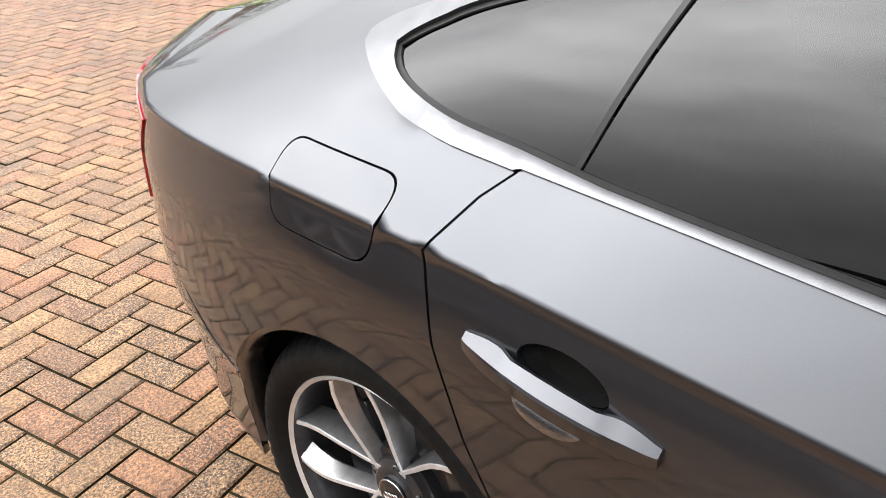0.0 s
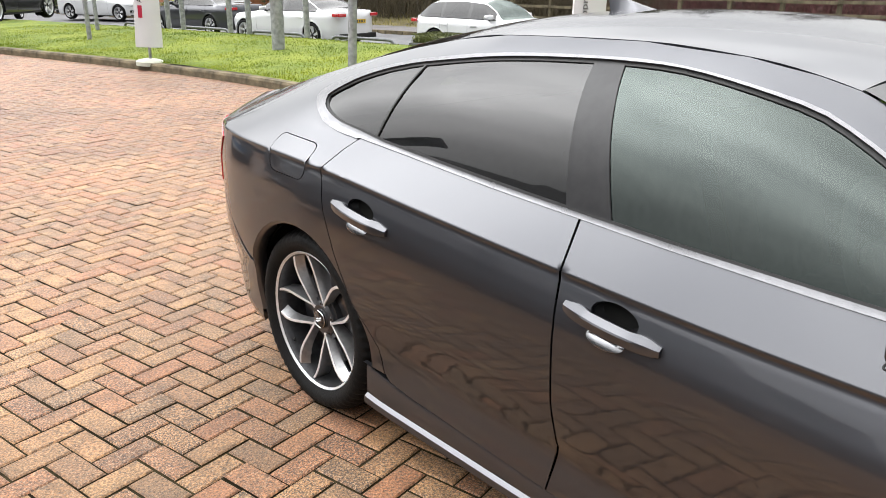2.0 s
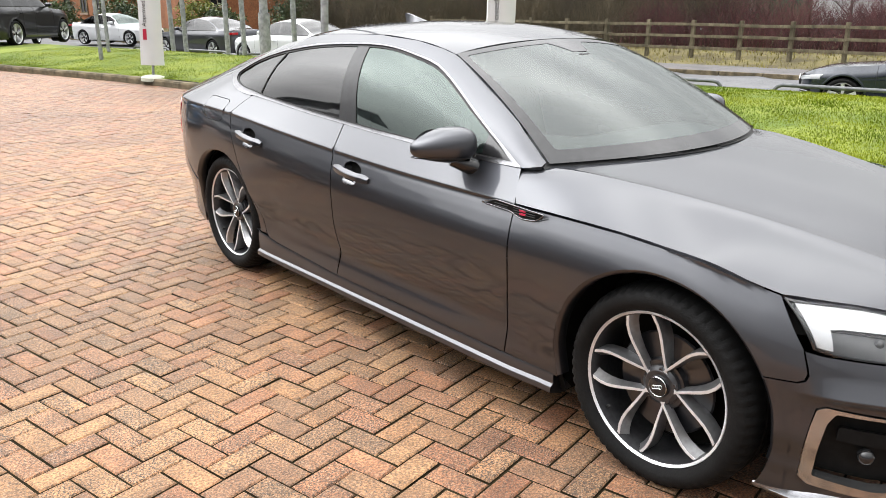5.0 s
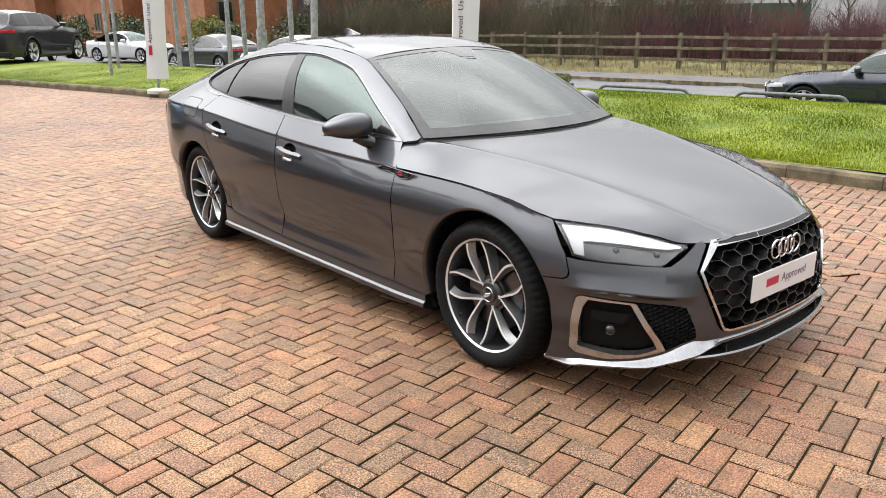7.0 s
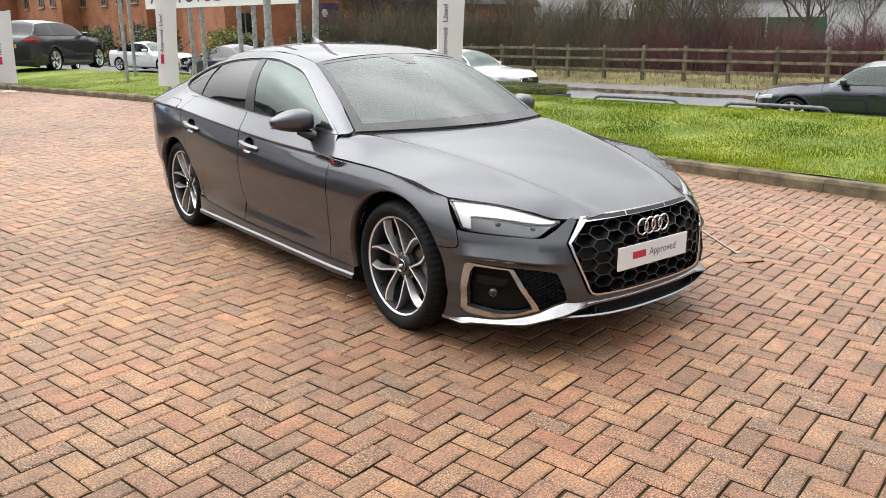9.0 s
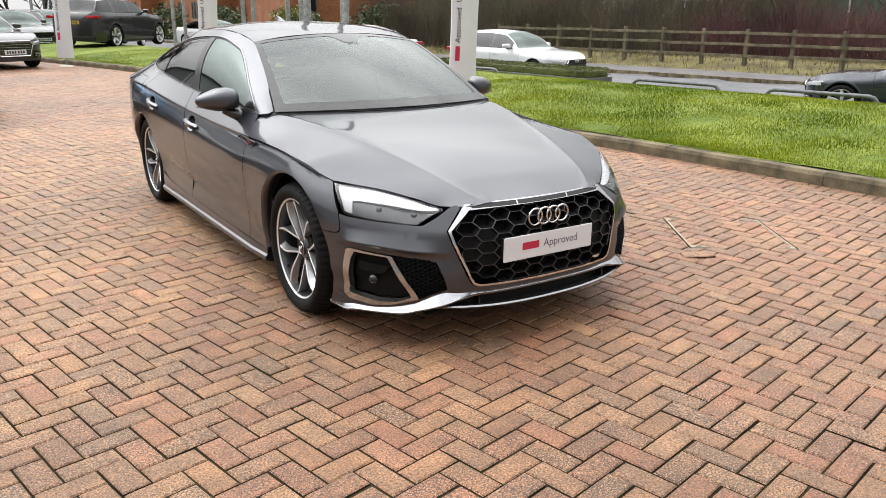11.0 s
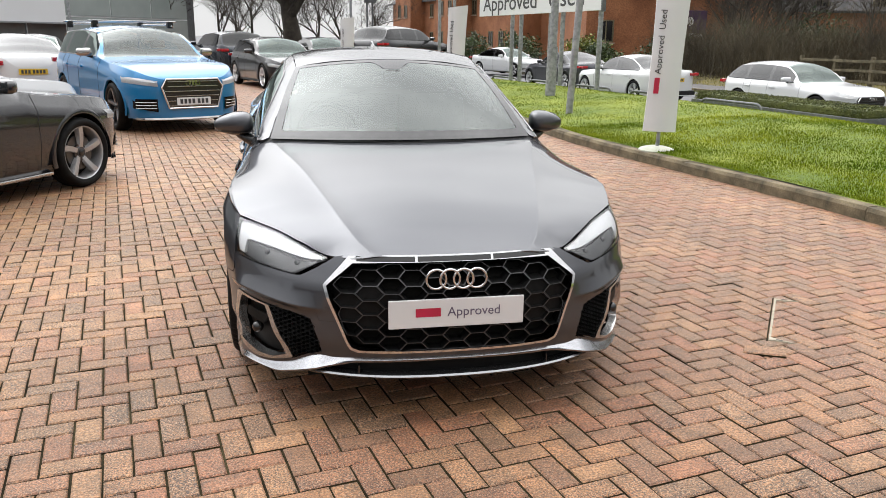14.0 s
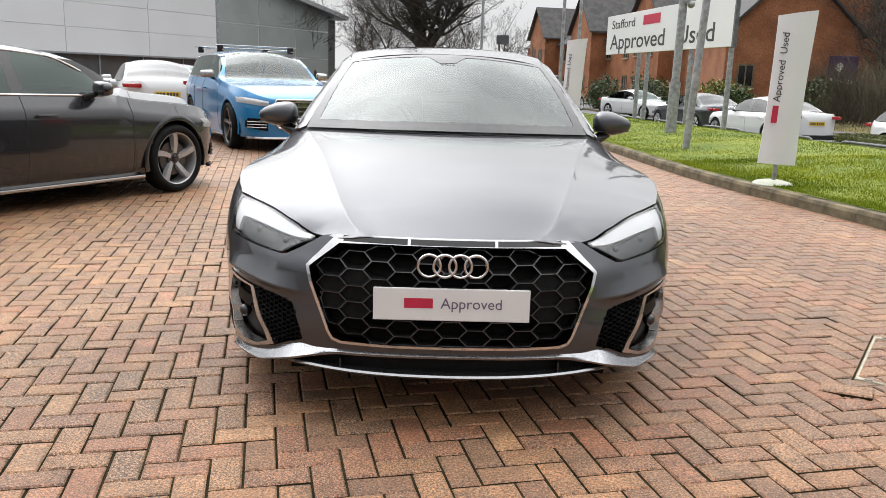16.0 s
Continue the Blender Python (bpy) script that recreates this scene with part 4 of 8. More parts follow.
def brick_wing(m, length, depth, eaves, ridge, cols, storeys=2, gable_front=False):
    """A wing in local coordinates: x along the front, front at y = 0 looking to -y."""
    bm = bmesh.new()
    t = 0.3
    vs = [bm.verts.new(p) for p in ((0, 0, 0), (length, 0, 0), (length, depth, 0), (0, depth, 0), (0, 0, eaves), (length, 0, eaves), (length, depth, eaves), (0, depth, eaves))]
    for q in ((0, 1, 5, 4), (1, 2, 6, 5), (2, 3, 7, 6), (3, 0, 4, 7)):
        bm.faces.new([vs[i] for i in q])
    if gable_front:
        r0, r1 = bm.verts.new((length / 2, 0, ridge)), bm.verts.new((length / 2, depth, ridge))
        bm.faces.new((vs[4], vs[5], r0))
        bm.faces.new((vs[6], vs[7], r1))
    else:
        r0, r1 = bm.verts.new((0, depth / 2, ridge)), bm.verts.new((length, depth / 2, ridge))
        bm.faces.new((vs[7], vs[4], r0))
        bm.faces.new((vs[5], vs[6], r1))
    bmesh.ops.transform(bm, matrix=m, verts=bm.verts)
    part("wall", bm, "hotel_brick", hotel)
    bm = bmesh.new()
    o, th = 0.35, 0.16
    if gable_front:
        sides = (((-o, -o, eaves - 0.25), (length / 2, -o, ridge + 0.05), (length / 2, depth + o, ridge + 0.05), (-o, depth + o, eaves - 0.25)), ((length + o, -o, eaves - 0.25), (length + o, depth + o, eaves - 0.25), (length / 2, depth + o, ridge + 0.05), (length / 2, -o, ridge + 0.05)))
    else:
        sides = (((-o, -o, eaves - 0.25), (length + o, -o, eaves - 0.25), (length + o, depth / 2, ridge + 0.05), (-o, depth / 2, ridge + 0.05)), ((-o, depth + o, eaves - 0.25), (-o, depth / 2, ridge + 0.05), (length + o, depth / 2, ridge + 0.05), (length + o, depth + o, eaves - 0.25)))
    for s in sides:
        lo = [bm.verts.new(p) for p in s]
        hi = [bm.verts.new((p[0], p[1], p[2] + th)) for p in s]
        bm.faces.new(lo[::-1])
        bm.faces.new(hi)
        for k in range(4):
            bm.faces.new((lo[k], lo[(k + 1) % 4], hi[(k + 1) % 4], hi[k]))
    bmesh.ops.recalc_face_normals(bm, faces=bm.faces)
    bmesh.ops.transform(bm, matrix=m, verts=bm.verts)
    part("roof", bm, "slate", hotel)
    for c in cols:
        for s in range(storeys):
            z = 1.35 + 2.75 * s
            hotel_window(m, c, z)


def hotel_window(m, x, z, y=0.0, w=0.95, h=1.3):
    bm = bmesh.new()
    for a, b in (((x - w / 2, y - 0.06, z), (x - w / 2 + 0.09, y + 0.05, z + h)), ((x + w / 2 - 0.09, y - 0.06, z), (x + w / 2, y + 0.05, z + h)), ((x - w / 2 + 0.09, y - 0.06, z + h - 0.09), (x + w / 2 - 0.09, y + 0.05, z + h)), ((x - w / 2 + 0.09, y - 0.06, z), (x + w / 2 - 0.09, y + 0.05, z + 0.09)), ((x - 0.035, y - 0.055, z + 0.09), (x + 0.035, y + 0.05, z + h - 0.09))):
        box(bm, a, b)
    bmesh.ops.transform(bm, matrix=m, verts=bm.verts)
    win = part("window", bm, "timber", hotel, "dark-stained window frame")
    bm = bmesh.new()
    box(bm, (x - w / 2 + 0.05, y - 0.02, z + 0.05), (x + w / 2 - 0.05, y + 0.01, z + h - 0.05))
    bmesh.ops.transform(bm, matrix=m, verts=bm.verts)
    part("pane", bm, "gloss_black", win)
    bm = bmesh.new()
    box(bm, (x - w / 2 - 0.08, y - 0.12, z - 0.10), (x + w / 2 + 0.08, y + 0.02, z - 0.01))
    bmesh.ops.transform(bm, matrix=m, verts=bm.verts)
    part("sill", bm, "render_tan", win)


# long wing receding to the rear; its front looks towards the car park
hm, hl = wall_frame((11.5, 93.0), (20.6, 43.0))
brick_wing(hm, hl, 10.0, 5.9, 9.4, [2.2 + 3.75 * k for k in range(13)])
for k, off in enumerate((6.0, 19.0, 32.5)):
    brick_wing(hm @ pose(off, -1.6, 0), 5.2, 6.0, 6.6, 9.6, [1.5, 3.7], gable_front=True)
for k in range(9):
    x = 3.2 + 5.0 * k
    if any(abs(x + 0.0 - o - 2.6) < 3.2 for o in (6.0, 19.0, 32.5)):
        continue
    bm = bmesh.new()
    for a, b in (((x - 0.7, 0.8, 5.6), (x + 0.7, 2.6, 7.0)),):
        box(bm, a, b)
    vs = [bm.verts.new(p) for p in ((x - 0.95, 0.6, 6.95), (x + 0.95, 0.6, 6.95), (x, 0.6, 7.9), (x - 0.95, 3.6, 6.95), (x + 0.95, 3.6, 6.95), (x, 3.6, 7.9))]
    for q in ((0, 1, 2), (0, 2, 5, 3), (1, 4, 5, 2), (0, 3, 4, 1)):
        bm.faces.new([vs[i] for i in q])
    bmesh.ops.transform(bm, matrix=hm, verts=bm.verts)
    part("dormer", bm, "slate", hotel)
    hotel_window(hm, x, 5.85, 0.78, 0.9, 1.0)
# near cross wing
nm, nl = wall_frame((16.7, 42.2), (23.8, 41.2))
brick_wing(nm, nl, 13.0, 5.0, 8.6, [], gable_front=True)
hotel_window(nm, 1.2, 1.9)
hotel_window(nm, 3.6, 4.6)
bm = bmesh.new()
box(bm, (2.5, -0.02, 0.0), (3.1, 0.0, 6.2))
bmesh.ops.transform(bm, matrix=nm, verts=bm.verts)
part("brick_pier", bm, "hotel_brick", hotel)
fm, fl = wall_frame((28.4, 46.0), (44.0, 44.0))
brick_wing(fm, fl, 9.0, 4.2, 8.2, [2.0, 6.0, 10.0])
sign = thing("hotel_sign", "dark purple hotel sign with pale lettering on the brick wall", "sign")
sm = nm @ pose(5.6, -0.25, -0.95) @ Matrix.Diagonal((0.62, 1, 0.74, 1))
bm = bmesh.new()
box(bm, (0.0, -0.08, 4.0), (2.5, 0.08, 6.4), bevel=0.05)
bmesh.ops.transform(bm, matrix=sm, verts=bm.verts)
part("sign_board", bm, "purple", sign)
for k in range(7):
    bm = bmesh.new()
    box(bm, (0.25 + 0.29 * k, -0.10, 4.35), (0.45 + 0.29 * k, -0.085, 4.62 + 0.1 * (k in (0, 4))))
    bmesh.ops.transform(bm, matrix=sm, verts=bm.verts)
    part("sign_bar", bm, "sign_white", sign)
bm = bmesh.new()
rows = lathe(bm, [(0.34, -0.005), (0.34, 0.0)], 20, "z")
bm.faces.new(rows[-1])
bmesh.ops.transform(bm, matrix=sm @ pose(0.9, -0.09, 5.55, 90), verts=bm.verts)
part("sign_disc", bm, "sign_white", sign)

# ---- showroom ----
M["shop_glass"] = material("shop_glass", (0.07, 0.075, 0.075), (0.10, 0.105, 0.105), 0.5, 0.08, 0.0, spec=0.8)
show = thing("showroom", "white-clad car showroom with a glazed corner", "building")
a, b, c = Vector((-33.0, 24.0)), Vector((-14.6, 51.6)), Vector((-8.3, 61.0))
d = (b - a)
m = pose(a.x, a.y, -0.1, 0, 0, math.degrees(math.atan2(d.y, d.x)))
L = d.length
bm = bmesh.new()
box(bm, (0, 0.15, 0), (L, 8, 9.0), m)
part("wall", bm, "cladding", show)
for row in range(5):
    for k in range(6):
        bm = bmesh.new()
        box(bm, (k * L / 6 + 0.01, 0.0, 2.2 + row * 1.4), ((k + 1) * L / 6 - 0.01, 0.14, 3.585 + row * 1.4), m, 0.012)
        part("cladding_panel", bm, "cladding", show)
n = 11
for k in range(n):
    x0, x1 = L * k / n, L * (k + 1) / n
    bm = bmesh.new()
    box(bm, (x0, 0.02, 0.1), (x0 + 0.09, 0.14, 2.1), m)
    part("mullion", bm, "galv", show)
    bm = bmesh.new()
    box(bm, (x0 + 0.09, 0.09, 0.1), (x1, 0.12, 2.1), m)
    part("shop_window", bm, "shop_glass", show)
bm = bmesh.new()
box(bm, (0, -0.25, 2.1), (L, 0.14, 2.2), m)
part("canopy", bm, "galv", show)
bm = bmesh.new()
box(bm, (L * 0.53, -0.45, 4.0), (L * 0.53 + 0.5, 0.0, 4.4), m, 0.03)
part("floodlight", bm, "plastic", show)
d2 = (c - b)
m2 = pose(b.x, b.y, -0.1, 0, 0, math.degrees(math.atan2(d2.y, d2.x)))
L2 = d2.length
M["corner_glass"] = material("corner_glass", (0.26, 0.29, 0.28), (0.3, 0.33, 0.32), 0.5, 0.12, 0.0, spec=0.8)
slope = lambda x: 8.0 - 2.0 * x / L2


def slab(nm, mat, x0, x1, y0, y1, low, high):
    """A block whose lower and upper edges may slope along x."""
    bm = bmesh.new()
    v = [bm.verts.new((x, y, f(x))) for x in (x0, x1) for y in (y0, y1) for f in (low, high)]
    for q in ((0, 1, 3, 2), (4, 6, 7, 5), (0, 4, 5, 1), (2, 3, 7, 6), (1, 5, 7, 3), (0, 2, 6, 4)):
        bm.faces.new([v[i] for i in q])
    bmesh.ops.recalc_face_normals(bm, faces=bm.faces)
    bmesh.ops.transform(bm, matrix=m2, verts=bm.verts)
    part(nm, bm, mat, show)


for k in range(3):
    x0, x1 = L2 * k / 3, L2 * (k + 1) / 3
    for z0, z1 in ((0.1, 2.6), (2.6, 4.7)):
        bm = bmesh.new()
        box(bm, (x0 + 0.04, 0.03, z0 + 0.04), (x1 - 0.04, 0.12, z1 - 0.04), m2)
        part("corner_pane", bm, "corner_glass", show)
    slab("corner_pane", "corner_glass", x0 + 0.04, x1 - 0.04, 0.03, 0.12, lambda x: 4.74, lambda x: slope(x) - 0.06)
slab("frame", "sign_white", 0, L2, 0.07, 3, lambda x: 0.0, slope)
slab("roof_edge", "galv", -22, L2 + 1.6, -0.7, 4, lambda x: slope(x) + 0.01, lambda x: slope(x) + 0.32)
bm = bmesh.new()
box(bm, (L2 + 0.01, 0.4, 0), (L2 + 1.2, 4, 5.7), m2)
part("end_wall", bm, "dark_steel", show)
for k, (x, y, hh) in enumerate(((-10.5, 36.0, 9.0), (2.6, 40.0, 9.0))):
    post(x, y, hh, 0.07, "tall grey lamp column in the car park", name="lamp_column", collar=True)
fl2 = thing("floodlight_mast", "short mast with floodlights by the trees", "lamp", m=pose(4.4, 50, 0))
bm = bmesh.new()
tube(bm, [(0, 0, 0), (0, 0, 3.6)], 0.06, 8)
tube(bm, [(0.35, 0, 0), (0.35, 0, 3.6)], 0.06, 8)
part("mast", bm, "dark_steel", fl2)
bm = bmesh.new()
box(bm, (-0.2, -0.3, 3.6), (0.6, 0.1, 4.2), bevel=0.04)
part("lamp_head", bm, "dark_steel", fl2)

# ---- far things beyond the road ----
far = thing("far_warehouse", "pale low industrial building far beyond the road", "building")
bm = bmesh.new()
box(bm, (88, 34, -0.5), (100, 66, 5.2))
part("wall", bm, "far_wall", far)
bm = bmesh.new()
box(bm, (87.5, 33.5, 5.2), (100.5, 66.5, 5.5))
part("roof", bm, "galv", far)
hoard = thing("site_hoarding", "dark green site hoarding far beyond the road", "fence")
for k in range(5):
    bm = bmesh.new()
    x, y = road_pt(44, 24 + 4 * k)
    box(bm, (-0.05, 0.02, 0), (0.05, 3.96, 2.6), pose(x, y, -0.2, 0, 0, 12), 0.01)
    part("hoarding_panel", bm, "green_sheet", hoard)

# unseen plain block, added to close the place and grey the flank's reflections
wb = thing("neighbour_building", "plain pale grey low building across the car park", "building")
bm = bmesh.new()
box(bm, (-24, -30, -0.1), (-13.5, 8, 2.5))
part("wall", bm, "far_wall", wb)
bm = bmesh.new()
box(bm, (-24.2, -30.2, 2.5), (-13.3, 8.2, 2.62))
part("roof", bm, "slate", wb)

# ---- the saloon: panels laid on the surfaces ----
from mathutils.geometry import delaunay_2d_cdt


def inside(p, poly):
    x, y = p
    c = False
    for (x1, y1), (x2, y2) in zip(poly, poly[1:] + poly[:1]):
        if (y1 > y) != (y2 > y) and x < (x2 - x1) * (y - y1) / (y2 - y1) + x1:
            c = not c
    return c


def dense(poly, step):
    out = []
    for (x1, y1), (x2, y2) in zip(poly, poly[1:] + poly[:1]):
        n = max(1, math.ceil(math.hypot(x2 - x1, y2 - y1) / step))
        out += [(x1 + (x2 - x1) * k / n, y1 + (y2 - y1) * k / n) for k in range(n)]
    return out


def rounded(poly, r, n=4):
    """The polygon with its corners cut round."""
    out = []
    k = len(poly)
    for i, p in enumerate(poly):
        a, b = Vector(poly[i - 1]), Vector(poly[(i + 1) % k])
        p = Vector(p)
        d1, d2 = a - p, b - p
        q = min(r, d1.length * 0.45, d2.length * 0.45)
        s, e = p + d1.normalized() * q, p + d2.normalized() * q
        out += [tuple(s * (1 - t) ** 2 + p * 2 * t * (1 - t) + e * t * t) for t in (j / n for j in range(n + 1))]
    return out


def seg_dist(p, poly):
    best = 9.0
    for (x1, y1), (x2, y2) in zip(poly, poly[1:] + poly[:1]):
        dx, dy = x2 - x1, y2 - y1
        t = max(0.0, min(1.0, ((p[0] - x1) * dx + (p[1] - y1) * dy) / (dx * dx + dy * dy + 1e-12)))
        best = min(best, (p[0] - x1 - t * dx) ** 2 + (p[1] - y1 - t * dy) ** 2)
    return best ** 0.5


def skin(name, outline, place, mat, parent, sx=1, step=0.03, offset=0.0, flange=0.014, holes=(), extra=(), label="", h=0.0015, edge_step=None, lines=()):
    """A panel: an outline in a surface's two coordinates, filled, laid on place(a, b), with its edges turned in. sx mirrors it."""
    es = edge_step or step * 0.7
    outer = dense(outline, es)
    inner = [dense(q, es) for q in holes]
    loops = [outer] + inner
    pts = [p for q in loops for p in q]
    edges, base = [], 0
    for q in loops:
        edges += [(base + i, base + (i + 1) % len(q)) for i in range(len(q))]
        base += len(q)
    xs, ys = [p[0] for p in outer], [p[1] for p in outer]
    grid = list(extra)
    y = min(ys) + step * 0.5
    row = 0
    while y < max(ys):
        x = min(xs) + step * (0.25 + 0.5 * (row % 2))
        while x < max(xs):
            grid.append((x, y))
            x += step
        y += step * 0.87
        row += 1
    n_extra = len(extra)
    held = []
    for row in lines:
        last = None
        for p in row:
            if inside(p, outer) and not any(inside(p, q) for q in inner) and min(seg_dist(p, q) for q in loops) > 0.003:
                pts.append(p)
                held.append(p)
                if last is not None:
                    edges.append((last, len(pts) - 1))
                last = len(pts) - 1
            else:
                last = None
    if held:
        hx = np.array(held)
    for i, p in enumerate(grid):
        if held and np.abs(hx - np.array(p)).sum(1).min() < step * 0.5:
            continue
        if inside(p, outer) and not any(inside(p, q) for q in inner):
            keep = min(seg_dist(p, q) for q in loops)
            if keep > (0.004 if i < n_extra else step * 0.42) and (i < n_extra or not extra or min(abs(p[0] - e[0]) + abs(p[1] - e[1]) for e in extra) > step * 0.45):
                pts.append(p)
    res = delaunay_2d_cdt([Vector(p) for p in pts], edges, [], 0, 1e-6)
    v2, tris = [tuple(v) for v in res[0]], []
    for f in res[2]:
        c = (sum(v2[i][0] for i in f) / 3, sum(v2[i][1] for i in f) / 3)
        if inside(c, outer) and not any(inside(c, q) for q in inner):
            tris.append(tuple(f))
    used = sorted({i for f in tris for i in f})
    remap = {i: k for k, i in enumerate(used)}
    v2 = [v2[i] for i in used]
    tris = [tuple(remap[i] for i in f) for f in tris]
    pos, nor = [], []
    for a, b in v2:
        p = Vector(place(a, b))
        du = Vector(place(a + h, b)) - Vector(place(a - h, b))
        dv = Vector(place(a, b + h)) - Vector(place(a, b - h))
        pos.append(p)
        n = du.cross(dv)
        nor.append(n.normalized() if n.length > 1e-12 else Vector((1, 0, 0)))
    # outward: away from the car's middle
    mid = Vector((0, 1.4, 0.55))
    flip = sum((p - mid).dot(n) for p, n in zip(pos, nor)) < 0
    if flip:
        nor = [-n for n in nor]
    pos = [p + n * offset for p, n in zip(pos, nor)]
    count = {}
    for f in tris:
        for i in range(3):
            k = (f[i], f[(i + 1) % 3])
            count[tuple(sorted(k))] = count.get(tuple(sorted(k)), 0) + 1
    verts, faces = [tuple(p) for p in pos], []
    for f in tris:
        g = (pos[f[1]] - pos[f[0]]).cross(pos[f[2]] - pos[f[0]])
        f = f if g.dot(nor[f[0]]) > 0 else f[::-1]
        faces.append(f)
    if flange:
        low = {}
        for f in list(faces):
            for i in range(3):
                a, b = f[i], f[(i + 1) % 3]
                if count[tuple(sorted((a, b)))] == 1:
                    for q in (a, b):
                        if ("t", q) not in low:
                            low["t", q] = len(verts)
                            verts.append(tuple(pos[q]))
                            low["b", q] = len(verts)
                            verts.append(tuple(pos[q] - nor[q] * flange))
                    faces.append((low["t", b], low["t", a], low["b", a], low["b", b]))
    verts = [(sx * x, y, z) for x, y, z in verts]
    if sx < 0:
        faces = [f[::-1] for f in faces]
    me = bpy.data.meshes.new(name)
    me.from_pydata(verts, [], faces)
    me.update()
    me.polygons.foreach_set("use_smooth", [True] * len(me.polygons))
    custom = []
    np_ = len(pos)
    for poly in me.polygons:
        for vi in poly.vertices:
            if vi < np_:
                n = nor[vi]
                custom.append((sx * n.x, n.y, n.z))
            else:
                custom.append(tuple(poly.normal))
    me.normals_split_custom_set(custom)
    me.materials.append(M[mat])
    ob = new(name, me)
    ob.parent = parent
    if label:
        ob["label"] = label
    return ob


def yz(pts):
    return [(u_of_y(y, z), z) for y, z in pts]


def xz(pts):
    return [(u_of_x(x, z), z) for x, z in pts]


def crease_rows(y0, y1, step=0.03):
    """Lines along the shoulder crease, which the panels keep as edges."""
    n = max(2, int((y1 - y0) / step))
    return [[(u_of_y(y, crease_z(y) + d), crease_z(y) + d) for y in (y0 + (y1 - y0) * k / n for k in range(n + 1))] for d in (-0.11, -0.085, -0.065, -0.048, -0.032, -0.02, -0.011, -0.004, 0.0, 0.005, 0.014)]


def arch(cy, r, a0, a1, n=26, cz=0.335):
    return [(cy + r * math.cos(radians(a0 + (a1 - a0) * k / n)), cz + r * math.sin(radians(a0 + (a1 - a0) * k / n))) for k in range(n + 1)]


car = thing("saloon_car", "dark grey metallic four-door saloon parked on block paving", "car")

BELT = [(0.672, 0.908), (0.862, 0.910), (1.178, 0.922), (1.516, 0.938), (1.72, 0.950)]
BELT_R = [(1.731, 0.9505), (2.007, 0.965), (2.174, 0.976), (2.367, 0.989), (2.596, 1.003)]
GAP_R = [(2.604, 0.999), (2.634, 0.970), (2.666, 0.921), (2.671, 0.910), (2.645, 0.790), (2.592, 0.660), (2.502, 0.505), (2.420, 0.385), (2.398, 0.310)]
DLO_TAIL = [(2.606, 1.0), (2.718, 1.009), (2.800, 1.026), (2.880, 1.060), (2.934, 1.086), (2.944, 1.097), (2.930, 1.112), (2.880, 1.136), (2.745, 1.182), (2.526, 1.233), (2.2, 1.275), (1.9, 1.291), (1.65, 1.290), (1.385, 1.250), (1.239, 1.204), (0.987, 1.075), (0.789, 0.973), (0.672, 0.911)]
DLO_IN = [(0.722, 0.932), (1.0, 0.936), (1.37, 0.951), (1.72, 0.970), (2.0, 0.986), (2.367, 1.009), (2.6, 1.024), (2.72, 1.037), (2.82, 1.063), (2.862, 1.088), (2.858, 1.110), (2.746, 1.160), (2.489, 1.215), (2.165, 1.258), (1.90, 1.276), (1.766, 1.279), (1.60, 1.275), (1.385, 1.236), (1.24, 1.190), (1.0, 1.066), (0.81, 0.968)]


def flow(pts, n):
    return [(p.x, p.y) for p in spline(pts, n)]


# the window line drawn smooth, with its corners kept
DLO_TAIL = flow(DLO_TAIL[:3], 6)[:-1] + flow(DLO_TAIL[2:10], 40)[:-1] + flow(DLO_TAIL[9:], 36)
DLO_IN = flow(DLO_IN[:7], 16)[:-1] + flow(DLO_IN[6:13], 36)[:-1] + flow(DLO_IN[12:], 32)


def toward(p, poly, k):
    """Moves a point part of the way to the nearest edge of a polygon."""
    best, hit = 9.0, p
    for (x1, y1), (x2, y2) in zip(poly, poly[1:]):
        dx, dy = x2 - x1, y2 - y1
        t = max(0.0, min(1.0, ((p[0] - x1) * dx + (p[1] - y1) * dy) / (dx * dx + dy * dy + 1e-12)))
        q = (x1 + t * dx, y1 + t * dy)
        d = math.hypot(p[0] - q[0], p[1] - q[1])
        if d < best:
            best, hit = d, q
    return (p[0] + (hit[0] - p[0]) * k, p[1] + (hit[1] - p[1]) * k)


UPPER = [p for p in DLO_TAIL if p[0] < 2.90]
DLO_IN = [toward(p, UPPER, 0.58 * smooth(2.85, 2.6, p[0])) if p[1] > 0.96 + 0.09 * (p[0] - 0.8) else toward(p, BELT + BELT_R, 0.38 * smooth(2.60, 2.45, p[0])) for p in DLO_IN]
HANDLES = ((1.676, 1.447, 0.774, 0.752), (2.575, 2.338, 0.821, 0.792))


def ellipse(cy, cz, ry, rz, tilt=0.0, n=22):
    return [(cy + ry * math.cos(a) * math.cos(tilt) - rz * math.sin(a) * math.sin(tilt), cz + ry * math.cos(a) * math.sin(tilt) + rz * math.sin(a) * math.cos(tilt)) for a in (2 * math.pi * k / n for k in range(n))]


